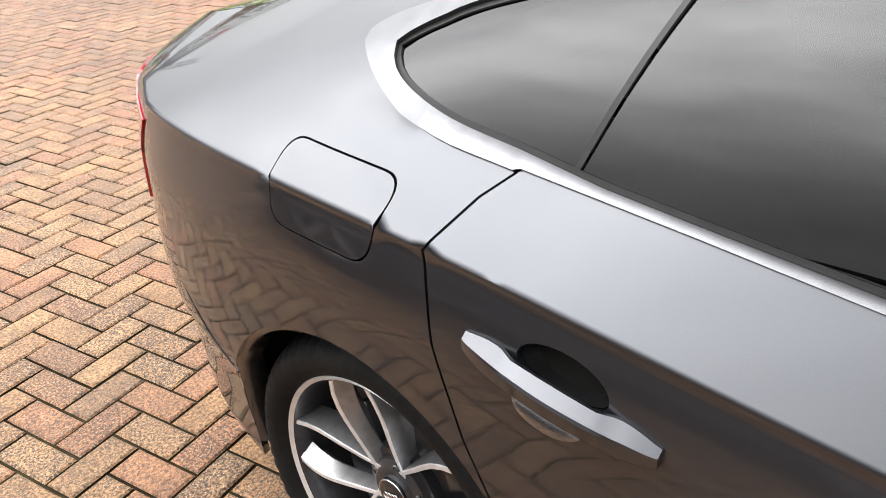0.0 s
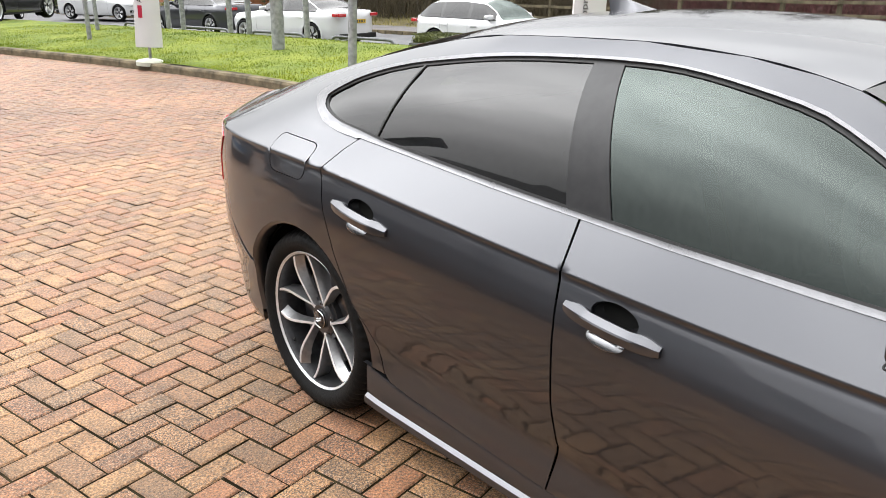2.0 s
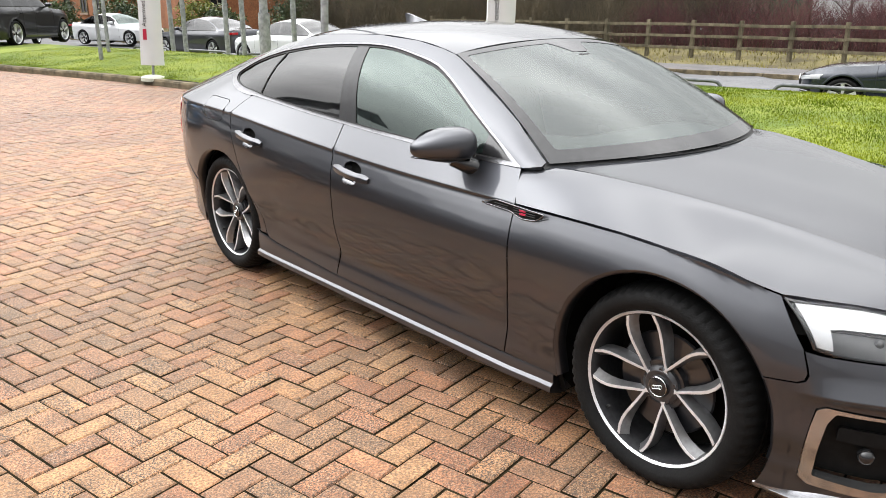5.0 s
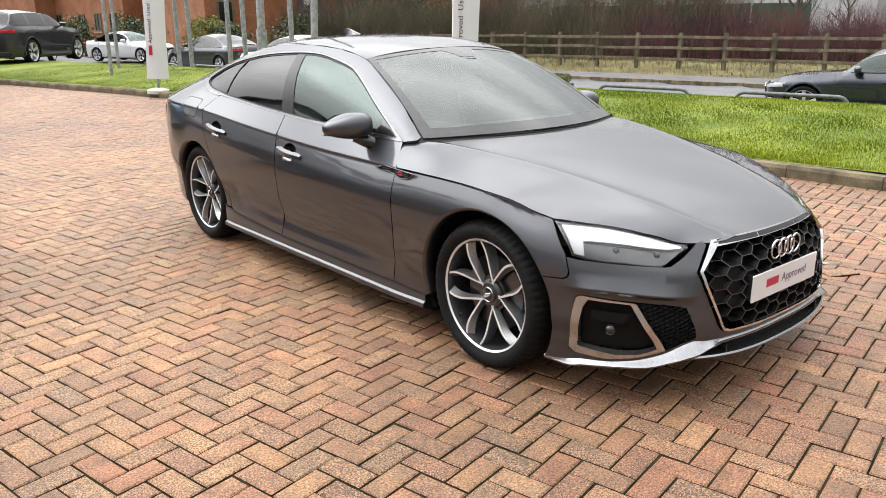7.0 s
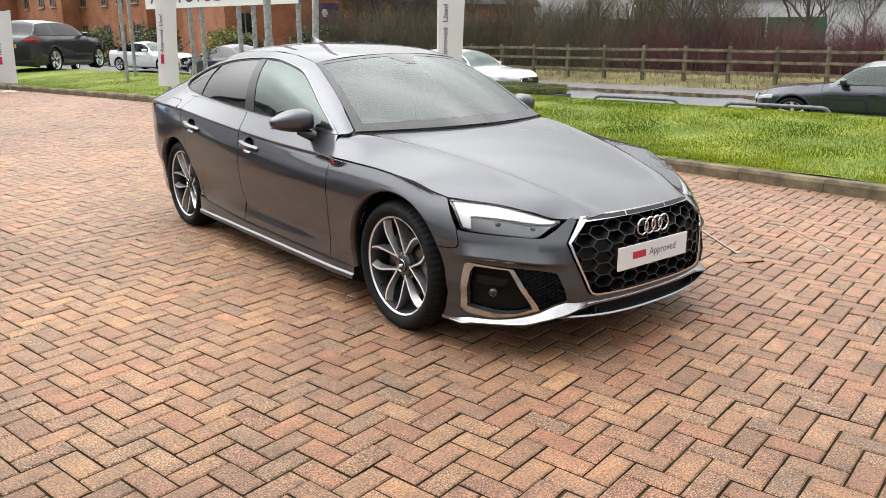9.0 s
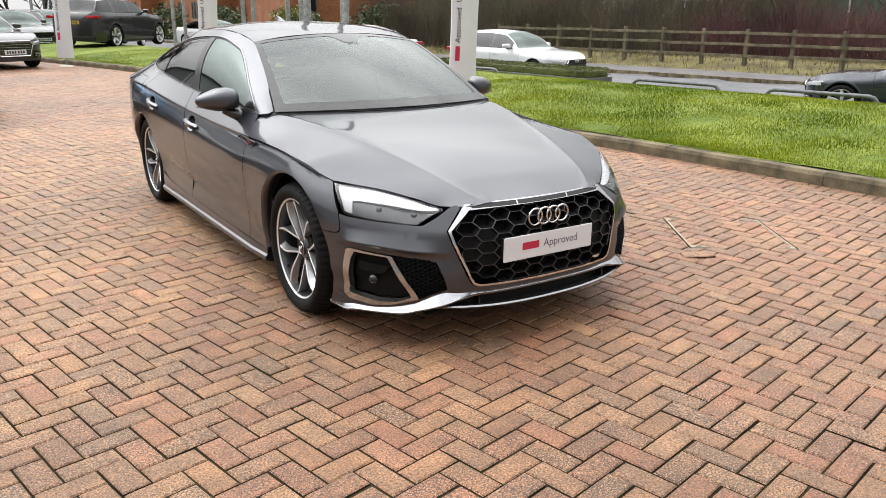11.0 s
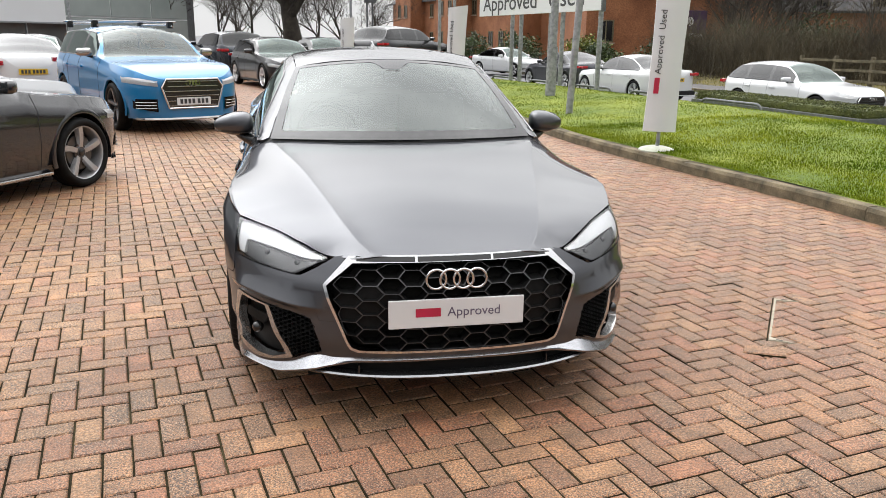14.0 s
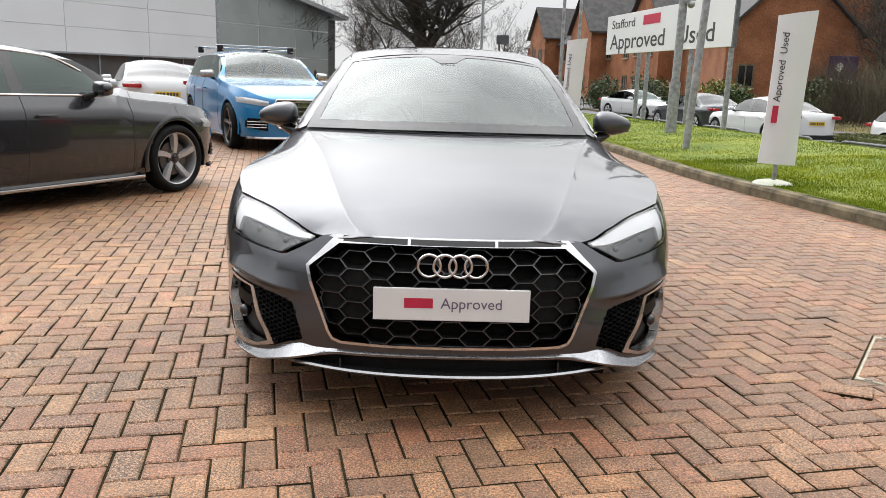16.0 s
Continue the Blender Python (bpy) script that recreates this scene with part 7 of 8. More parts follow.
    if detail:
        bm = bmesh.new()
        for k in range(4):
            cy = -0.0126 + 0.0084 * k
            tube(bm, [(face - 0.019, cy + 0.0060 * math.cos(a), 0.0060 * math.sin(a)) for a in (2 * math.pi * j / 14 for j in range(15))], 0.0011, 4, cap=False)
        tube(bm, [(face - 0.023, 0.0315 * math.cos(a), 0.0315 * math.sin(a)) for a in (2 * math.pi * j / 24 for j in range(25))], 0.0014, 4, cap=False)
        part("cap_badge", bm, "chrome", w)
        for k in range(5):
            a = 2 * math.pi * k / 5
            bm = bmesh.new()
            lathe(bm, [(0.0085, face - 0.06), (0.0085, face - 0.036), (0.006, face - 0.033), (0.0, face - 0.034)], 6)
            bmesh.ops.transform(bm, matrix=Matrix.Translation((0, 0.054 * math.cos(a), 0.054 * math.sin(a))), verts=bm.verts)
            part("wheel_bolt", bm, "gloss_black", w)
    if detail:
        bm = bmesh.new()
        a = math.radians(200)
        tube(bm, [(h * 0.60, (rim - 0.02) * math.cos(a), (rim - 0.02) * math.sin(a)), (h * 0.72, (rim - 0.045) * math.cos(a), (rim - 0.045) * math.sin(a))], 0.005, 8)
        part("valve", bm, "seal", w, smooth_by=40)
    bm = bmesh.new()
    lathe(bm, [(0.168, 0.015), (0.170, 0.020), (0.165, 0.026), (0.085, 0.026), (0.080, 0.045), (0.0, 0.045)], 40)
    bmesh.ops.recalc_face_normals(bm, faces=bm.faces)
    part("brake_disc", bm, "black_paint", w, smooth_by=30)
    bm = bmesh.new()
    lathe(bm, [(rim - 0.02, -h * 0.5), (0.0, -h * 0.5)], 24)
    part("wheel_inner", bm, "liner", w)
    return w


def face_turn(sx):
    """Local +x outwards on the given side."""
    return Matrix.Rotation(math.pi, 4, "Z") if sx < 0 else Matrix.Identity(4)


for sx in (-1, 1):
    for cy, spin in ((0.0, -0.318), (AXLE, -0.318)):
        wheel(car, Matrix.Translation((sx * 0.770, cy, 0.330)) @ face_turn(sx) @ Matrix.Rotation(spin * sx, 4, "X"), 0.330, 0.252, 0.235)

# ---- cabin ----
def soft_box(bm, a, b, r, m=None):
    return box(bm, a, b, m, r)


for x in (-0.37, 0.37):
    bm = bmesh.new()
    soft_box(bm, (x - 0.25, 1.25, 0.30), (x + 0.25, 1.75, 0.52), 0.06)
    seat = part("front_seat", bm, "fabric", car, smooth_by=50)
    bm = bmesh.new()
    soft_box(bm, (-0.24, -0.07, 0.0), (0.24, 0.07, 0.62), 0.06, pose(x, 1.74, 0.48, -18))
    part("backrest", bm, "fabric", seat, smooth_by=50)
    bm = bmesh.new()
    soft_box(bm, (-0.13, -0.05, 0.0), (0.13, 0.05, 0.19), 0.045, pose(x, 1.94, 1.06, -12))
    part("headrest", bm, "fabric", seat, smooth_by=50)
bm = bmesh.new()
soft_box(bm, (-0.62, 2.2, 0.34), (0.62, 2.7, 0.52), 0.06)
bench = part("rear_seat", bm, "fabric", car, smooth_by=50)
bm = bmesh.new()
soft_box(bm, (-0.62, -0.08, 0.0), (0.62, 0.08, 0.55), 0.06, pose(0, 2.68, 0.48, -22))
part("backrest", bm, "fabric", bench, smooth_by=50)
bm = bmesh.new()
rows = []
for k in range(17):
    x = -0.66 + 1.32 * k / 16
    y0 = 0.62 - 0.16 * (1 - (x / 0.7) ** 2)
    hump = 0.05 * math.exp(-((x + 0.37) / 0.2) ** 2)
    rows.append([bm.verts.new((x, y, z)) for y, z in ((y0, 0.905), (y0 + 0.25, 0.915), (1.00, 0.90 + hump), (1.10, 0.875 + hump), (1.12, 0.78), (1.05, 0.55))])
for a, b in zip(rows, rows[1:]):
    for j in range(5):
        bm.faces.new((a[j], b[j], b[j + 1], a[j + 1]))
bmesh.ops.recalc_face_normals(bm, faces=bm.faces)
part("dashboard", bm, "dash", car, smooth_by=50)
bm = bmesh.new()
sw = pose(-0.37, 1.22, 0.88, 68)
tube(bm, [sw @ Vector((0.18 * math.cos(a), 0.18 * math.sin(a), 0)) for a in (2 * math.pi * j / 28 for j in range(29))], 0.015, 8, cap=False)
box(bm, (-0.07, -0.06, -0.03), (0.07, 0.05, 0.01), sw, 0.02)
box(bm, (-0.175, -0.02, -0.015), (0.175, 0.02, 0.0), sw)
part("steering_wheel", bm, "dash", car, smooth_by=50)
bm = bmesh.new()
soft_box(bm, (-0.11, 1.06, 1.165), (0.11, 1.09, 1.225), 0.02)
box(bm, (-0.055, 1.03, 1.20), (0.055, 1.17, 1.262), bevel=0.02)
part("inner_mirror", bm, "plastic", car, smooth_by=40)
bm = bmesh.new()
box(bm, (-0.70, 0.9, 0.20), (0.70, 3.2, 0.30))
box(bm, (-0.72, 2.85, 0.30), (0.72, 3.3, 0.93))
part("cabin_floor", bm, "dash", car)
bm = bmesh.new()
rows = []
for k in range(9):
    y = 1.30 + 1.15 * k / 8
    rows.append([bm.verts.new((edge_w(y) * s * 0.97, y, roof_z(edge_w(y) * s * 0.97, y) - 0.03)) for s in (-1, -0.6, 0, 0.6, 1)])
for a, b in zip(rows, rows[1:]):
    for j in range(4):
        bm.faces.new((a[j], a[j + 1], b[j + 1], b[j]))
part("headlining", bm, "fabric", car)

# ---- the other parked cars ----
def parked(name, label, m, coat, W=0.90, H=1.44, wb=2.64, nose_l=0.84, tail_l=0.80, belt=0.93, cowl=(0.62, 0.96), hood0=0.70, roof=(1.25, 2.35), back=(3.15, 1.02), rad=0.325, boot=None, plate_front="plate", plate_back="plate_yellow", rails=False, spoke="alloy", dark_wheels=False, pillars=(1.62,), face="wide", strip="", style="five", lamps="lamp_clear", tint="glass_dark", estate=False, light_grille=False):
    """A car in its own frame: front axle at y = 0, front towards -y."""
    e = thing(name, label, "car", "parked cars", m)
    y0, y1 = -nose_l, wb + tail_l
    ya, za = cowl
    yr0, yr1 = roof
    yb, zb = back
    end_z = boot if boot else zb
    top = curve((y0, hood0 - 0.22), (y0 + 0.03, hood0 - 0.06), (y0 + 0.12, hood0), (y0 + 0.5, hood0 + (za - hood0) * 0.55), (ya, za), ((ya + yr0) / 2, za + (H - za) * 0.58), (yr0, H - 0.045), ((yr0 + yr1) / 2, H), (yr1, H - 0.045), ((yr1 + yb) / 2, (H - 0.045) * 0.52 + zb * 0.48), (yb, zb), (y1 - 0.07, end_z if end_z < zb else zb - 0.02), (y1, (end_z if end_z < zb else zb) - 0.20))
    mid, half = (y0 + y1) / 2, (y1 - y0) / 2

    def plan(y):
        q = min(abs(y - mid) / (half * 1.004), 0.9999)
        return (1 - q ** 10) ** (1 / 3) if y > mid else (1 - q ** 8) ** (1 / 2.5)

    def y_of(x):
        """Where the nose lies at a distance from the centre line."""
        return mid - half * 1.004 * (1 - (abs(x) / W) ** 2.5) ** 0.125

    def belt_at(y):
        return belt + 0.05 * (y - y0) / (y1 - y0)
    step = 0.045
    n = int((y1 - y0) / step)
    ys = [y0 + (y1 - y0) * k / n for k in range(n + 1)]
    snap = [ya, yr0, yr1, yb] + [p + s for p in pillars for s in (-0.05, 0.05)]
    for s in snap:
        i = min(range(1, n), key=lambda k: abs(ys[k] - s))
        ys[i] = s
    LOW = 13
    NR = LOW + 8
    R = rad + 0.055

    def ring(y):
        f, zt = plan(y), top(y)
        zb_ = min(belt_at(y), zt - 0.03)
        lo = 0.20 if 0.2 < y < wb - 0.2 else 0.22
        cab = max(0.0, zt - zb_ - 0.03)
        rail = max(zb_ + 0.006, zt - 0.05 - 0.045 * min(1, cab / 0.4)) if cab > 0.02 else zb_ + 0.01
        k = min(1.0, cab / (H - belt - 0.05))
        wr = W * (0.90 - 0.195 * k)
        shape = curve((0.18, 0.915), (0.28, 0.965), (0.36, 0.978), (0.50, 1.0), (0.66, 1.0), (max(zb_, 0.7) - 0.13 + 0.001, 0.992), (max(zb_, 0.7) - 0.095 + 0.002, 0.966))
        pts = [(W * shape(z) * f, z) for z in (lo + (zb_ - 0.095 - lo) * (k / (LOW - 1)) for k in range(LOW))]
        pts.append((W * 0.915 * f, zb_))
        for t in (0.34, 0.67, 1.0):
            wx = W * 0.905 + (wr - W * 0.905) * (0.75 * t + 0.25 * t * t)
            pts.append((wx * f, zb_ + (rail - zb_) * t))
        for t in (0.07, 0.45, 0.75, 1.0):
            pts.append((wr * f * (1 - t), rail + (zt - rail) * (1 - (1 - t) ** 2.2)))
        return pts
    grid = [ring(y) for y in ys]
    verts, faces = [], {}
    index = {}
    for sx in (-1, 1):
        for i, y in enumerate(ys):
            for j, (x, z) in enumerate(grid[i]):
                yy, zz = y, z
                for cy in (0.0, wb):
                    dd = math.hypot(yy - cy, zz - rad)
                    if j < LOW - 1 and 0.0 < abs(dd - R) < 0.030 and zz > 0.2:
                        yy, zz = cy + (yy - cy) * R / dd, rad + (zz - rad) * R / dd
                index[sx, i, j] = len(verts)
                verts.append((sx * x, yy, zz))
        for i in range(len(ys) - 1):
            for j in range(NR - 1):
                q = [index[sx, i, j], index[sx, i + 1, j], index[sx, i + 1, j + 1], index[sx, i, j + 1]]
                c = [sum(verts[k][a] for k in q) / 4 for a in range(3)]
                if j < LOW - 1 and min(math.hypot(c[1], c[2] - rad), math.hypot(c[1] - wb, c[2] - rad)) < R - 0.004:
                    continue
                y = (ys[i] + ys[i + 1]) / 2
                key = "body"
                if LOW <= j <= LOW + 2 and top(y) - belt_at(y) > 0.12 and ya + 0.25 < y < (yb - 0.18 if not estate else yb - 0.05):
                    key = "body_pillar"
                    if not any(abs(y - p) < 0.05 for p in pillars):
                        key = ("window", sx, sum(y > p for p in pillars))
                elif j >= LOW + 4 and ya < y < yr0:
                    key = "windscreen"
                elif j >= LOW + 4 and yr1 < y < yb:
                    key = "rear_window"
                faces.setdefault(key, []).append(tuple(q if sx > 0 else q[::-1]))
    for i in (0, len(ys) - 1):
        for j in range(NR - 1):
            faces["body"].append((index[-1, i, j], index[-1, i, j + 1], index[1, i, j + 1], index[1, i, j]))

    def sub(key, nm, mat, lift=0.0):
        fl = faces.get(key)
        if not fl:
            return None
        used = sorted({k for f in fl for k in f})
        mp = {k: i for i, k in enumerate(used)}
        ob = mesh_part(nm, [verts[k] for k in used], [tuple(mp[k] for k in f) for f in fl], mat, e)
        bm = bmesh.new()
        bm.from_mesh(ob.data)
        bmesh.ops.remove_doubles(bm, verts=bm.verts, dist=0.0008)
        bmesh.ops.recalc_face_normals(bm, faces=bm.faces) if key == "body" else None
        bm.to_mesh(ob.data)
        bm.free()
        ob.data.polygons.foreach_set("use_smooth", [True] * len(ob.data.polygons))
        ob.data.set_sharp_from_angle(angle=radians(38))
        return ob
    sub("body", "body", coat)
    ob = sub("body_pillar", "pillar_frame", "gloss_black")
    if ob:
        tagged(ob, kind="stuff")
    for key in [k for k in faces if isinstance(k, tuple)]:
        sub(key, "side_window", tint)
    sub("windscreen", "windscreen", "glass_clear" if tint != "glass_dark" else "glass_side")
    sub("rear_window", "rear_window", "glass_dark")
    at = lambda y, j, sx=1: (sx * ring(y)[j][0], y, ring(y)[j][1])
    # trim line under the windows, sills, door joints, handles
    for sx in (-1, 1):
        bm = bmesh.new()
        yy = [ya + 0.2 + (yb - 0.2 - ya - 0.2) * k / 20 for k in range(21)]
        tube(bm, [(sx * (ring(y)[LOW][0] + 0.004), y, ring(y)[LOW][1]) for y in yy], 0.010, 6)
        part("belt_trim", bm, "satin" if strip else "seal", e, smooth_by=50)
        if strip:
            bm = bmesh.new()
            yy = [ya + 0.34 + (yb - 0.22 - ya - 0.34) * k / 24 for k in range(25)]
            tube(bm, [(sx * (ring(y)[LOW + 3][0] + 0.003), y, ring(y)[LOW + 3][1]) for y in yy], 0.009, 6)
            part("window_line", bm, "satin", e, smooth_by=50)
        bm = bmesh.new()
        for y in (ya - 0.05,) + tuple(pillars) + (pillars[-1] + 0.95 if pillars[-1] + 0.95 < wb else wb - 0.42,):
            tube(bm, [(sx * (ring(y)[j][0] + 0.0005), y, ring(y)[j][1]) for j in range(1, LOW + 1)], 0.0035, 4)
        tagged(part("door_joint", bm, "seal", e), kind="stuff")
        for y in (pillars[0] - 0.18, pillars[0] + 0.72):
            bm = bmesh.new()
            x, z = ring(y)[LOW - 2][0], ring(y)[LOW - 2][1] - 0.02
            box(bm, (sx * (x - 0.005), y - 0.09, z - 0.014), (sx * (x + 0.035), y + 0.09, z + 0.014), bevel=0.010)
            part("door_handle", bm, coat, e, smooth_by=40)
        bm = bmesh.new()
        yy = [0.42 + (wb - 0.84) * k / 8 for k in range(9)]
        box(bm, (sx * W * 0.86, 0.40, 0.180), (sx * (W * 0.975), wb - 0.40, 0.212), bevel=0.010)
        part("sill", bm, "satin" if strip else "plastic", e)
        bm = bmesh.new()
        box(bm, (-0.11, -0.07, -0.065), (0.11, 0.05, 0.065), bevel=0.045)
        for v in bm.verts:
            v.co.z *= 1 - 1.6 * max(0.0, v.co.x * sx)
            v.co.y += 0.25 * v.co.x * sx
        bmesh.ops.transform(bm, matrix=Matrix.Translation((sx * (W + 0.07), ya + 0.34, belt_at(ya) + 0.065)), verts=bm.verts)
        mi = part("door_mirror", bm, "satin" if strip == "silver" else coat, e, smooth_by=60)
        bm = bmesh.new()
        tube(bm, [(sx * (W + 0.02), ya + 0.36, belt_at(ya) + 0.02), (sx * (W - 0.07), ya + 0.40, belt_at(ya) - 0.01)], 0.025, 8)
        part("mirror_arm", bm, "plastic", mi)
        # lamps
        y = y0 + 0.10
        bm = bmesh.new()
        rows = []
        for k in range(7):
            t = k / 6
            xx = W * (0.53 + 0.41 * t ** 0.8)
            yy_ = max(y_of(xx), y0 + 0.01) + 0.012
            zz = hood0 - 0.105 + 0.040 * t
            rows.append([bm.verts.new((sx * (xx + 0.002), yy_ - 0.018, zz - 0.058 + 0.014 * t)), bm.verts.new((sx * (xx + 0.006), yy_ - 0.020, zz)), bm.verts.new((sx * (xx - 0.004), yy_ + 0.022, zz + 0.040))])
        for a, b in zip(rows, rows[1:]):
            for j in range(2):
                bm.faces.new((a[j], b[j], b[j + 1], a[j + 1]))
        bmesh.ops.solidify(bm, geom=bm.faces[:], thickness=0.02)
        bmesh.ops.recalc_face_normals(bm, faces=bm.faces)
        part("headlamp", bm, lamps, e, smooth_by=50)
        bm = bmesh.new()
        zt = (end_z if end_z < zb else zb) - 0.13
        box(bm, (sx * W * 0.56, y1 - 0.05, zt - 0.045), (sx * W * 0.86, y1 + 0.006, zt + 0.045), bevel=0.02)
        box(bm, (sx * W * 0.84, y1 - 0.20, zt - 0.04), (sx * W * 0.955, y1 - 0.06, zt + 0.045), bevel=0.02)
        part("tail_lamp", bm, "lamp_red", e, smooth_by=40)
        for cy in (0.0, wb):
            wheel(e, Matrix.Translation((sx * (W - 0.105), cy, rad)) @ face_turn(sx), rad, rad * 0.765, 0.215, 5, dark_wheels, spoke, style, False)
            bm = bmesh.new()
            rows = []
            for k in range(15):
                a = radians(-15 + 210 * k / 14)
                rows.append([bm.verts.new((sx * x, cy + r * math.cos(a), rad + r * math.sin(a))) for x, r in ((W * 0.965, R), (W - 0.30, R), (W - 0.30, 0.02))])
            for a, b in zip(rows, rows[1:]):
                for j in range(2):
                    bm.faces.new((a[j], b[j], b[j + 1], a[j + 1]))
            part("wheel_liner", bm, "liner", e)
            bm = bmesh.new()
            rows = []
            for k in range(25):
                a = radians(-14 + 208 * k / 24)
                row = []
                for r, o in ((R - 0.016, -0.03), (R - 0.014, 0.002), (R + 0.016, 0.005), (R + 0.034, -0.004)):
                    y, z = cy + r * math.cos(a), max(rad + r * math.sin(a), 0.20)
                    row.append(bm.verts.new((sx * (W * plan(y) + o), y, z)))
                rows.append(row)
            for a, b in zip(rows, rows[1:]):
                for j in range(3):
                    bm.faces.new((a[j], b[j], b[j + 1], a[j + 1]))
            bmesh.ops.recalc_face_normals(bm, faces=bm.faces)
            part("arch_lip", bm, coat, e, smooth_by=40)
    # face of the car
    gz0, gz1, gw = (hood0 * 0.44, hood0 - 0.055, W * 0.50) if face == "wide" else (hood0 - 0.34, hood0 - 0.08, W * 0.40)
    loop = [(-gw * 0.80, gz0), (gw * 0.80, gz0), (gw * 0.97, gz0 + (gz1 - gz0) * 0.62), (gw, gz0 + (gz1 - gz0) * 0.72), (gw * 0.84, gz1), (-gw * 0.84, gz1), (-gw, gz0 + (gz1 - gz0) * 0.72), (-gw * 0.97, gz0 + (gz1 - gz0) * 0.62)]
    gw_at = lambda z: gw * (0.80 + 0.17 * (z - gz0) / (0.62 * (gz1 - gz0))) if z < gz0 + 0.62 * (gz1 - gz0) else gw * 0.86
    bm = bmesh.new()
    near = [bm.verts.new((x, y0 - 0.022, z)) for x, z in loop]
    far = [bm.verts.new((x, y0 + 0.05, z)) for x, z in loop]
    bm.faces.new(near)
    for k in range(8):
        bm.faces.new((near[k], far[k], far[(k + 1) % 8], near[(k + 1) % 8]))
    bmesh.ops.recalc_face_normals(bm, faces=bm.faces)
    gr = part("grille", bm, "gloss_black", e, smooth_by=40)
    bm = bmesh.new()
    tube(bm, [(x, y0 - 0.018, z) for x, z in loop + loop[:1]], 0.015 if light_grille else 0.009, 6, cap=False)
    part("grille_frame", bm, "chrome" if light_grille else "satin", gr)
    for k in range(6):
        bm = bmesh.new()
        z = gz0 + (gz1 - gz0) * (k + 0.5) / 6
        box(bm, (-gw_at(z) + 0.02, y0 - 0.028, z - 0.005), (gw_at(z) - 0.02, y0 - 0.015, z + 0.005), bevel=0.002)
        part("grille_bar", bm, "satin" if light_grille else "plastic", gr)
    bm = bmesh.new()
    for k in range(4):
        tube(bm, [(-0.075 + 0.05 * k + 0.036 * math.cos(a), y0 - 0.034, gz1 - 0.055 + 0.036 * math.sin(a)) for a in (2 * math.pi * j / 14 for j in range(15))], 0.006, 5, cap=False)
    if face == "wide":
        part("badge", bm, "chrome", gr)
    else:
        bm.free()
    for sx in (-1, 1):
        bm = bmesh.new()
        rows = []
        for k in range(6):
            xx = W * (0.56 + 0.31 * k / 5)
            yy_ = y_of(xx)
            rows.append([bm.verts.new((sx * xx * 0.985, yy_ - 0.020, z)) for z in (0.38 * hood0 + 0.01 * k, 0.60 * hood0)])
        for a, b in zip(rows, rows[1:]):
            bm.faces.new((a[0], b[0], b[1], a[1]))
        bmesh.ops.solidify(bm, geom=bm.faces[:], thickness=0.012)
        bmesh.ops.recalc_face_normals(bm, faces=bm.faces)
        fg = part("bumper_vent", bm, "gloss_black", e, smooth_by=40)
        for k in range(3):
            bm = bmesh.new()
            tube(bm, [(sx * W * q * 0.985, y_of(W * q) - 0.024, hood0 * (0.44 + 0.05 * k)) for q in (0.58, 0.68, 0.77, 0.84)], 0.007, 6)
            part("vent_bar", bm, "satin", fg)
    bm = bmesh.new()
    rows = []
    for k in range(17):
        xx = W * (-0.86 + 1.72 * k / 16)
        yy_ = y_of(xx)
        rows.append([bm.verts.new((xx * 0.97, yy_ + dy, z)) for dy, z in ((0.06, 0.20), (-0.008, 0.20), (-0.012, 0.212), (-0.002, 0.236))])
    for a, b in zip(rows, rows[1:]):
        for j in range(3):
            bm.faces.new((a[j], b[j], b[j + 1], a[j + 1]))
    bmesh.ops.recalc_face_normals(bm, faces=bm.faces)
    part("front_lip", bm, "satin" if strip else "plastic", e)
    for y, sgn, mat, z in ((y0 - 0.036, -1, plate_front, gz0 + 0.10), (y1 + 0.014, 1, plate_back, (end_z if end_z < zb else zb) - 0.30)):
        bm = bmesh.new()
        box(bm, (-0.26, y - 0.004, z - 0.055), (0.26, y + 0.004, z + 0.055), bevel=0.003)
        pt = part("number_plate", bm, mat, e)
        bm = bmesh.new()
        yy_ = y + sgn * 0.0055
        for k in range(7):
            x = -0.215 + 0.062 * k + (0.02 if k > 3 else 0)
            box(bm, (x, yy_ - 0.001, z - 0.035), (x + 0.042, yy_ + 0.001, z + 0.035))
        tagged(part("plate_bars", bm, "ink", pt), kind="stuff")
    bm = bmesh.new()
    box(bm, (-W * 0.8, y1 - 0.10, 0.24), (W * 0.8, y1 + 0.008, 0.38), bevel=0.03)
    part("rear_valance", bm, "plastic", e)
    bm = bmesh.new()
    box(bm, (-W * 0.82, 0.42, 0.20), (W * 0.82, wb - 0.42, 0.36))
    box(bm, (-W * 0.55, y0 + 0.25, 0.22), (W * 0.55, y1 - 0.2, 0.40))
    part("underbody", bm, "liner", e)
    # seats and dashboard, dark behind the glass
    bm = bmesh.new()
    for x in (-W * 0.4, W * 0.4):
        box(bm, (x - 0.22, 1.45, 0.55), (x + 0.22, 1.62, belt + 0.12), bevel=0.05)
        box(bm, (x - 0.12, 1.52, belt + 0.13), (x + 0.12, 1.62, belt + 0.28), bevel=0.03)
    box(bm, (-W * 0.7, 2.3, 0.5), (W * 0.7, 2.5, belt + 0.10), bevel=0.05)
    box(bm, (-W * 0.8, ya + 0.05, belt - 0.15), (W * 0.8, ya + 0.42, belt + 0.0), bevel=0.03)
    tagged(part("seats", bm, "fabric", e, smooth_by=50), kind="stuff")
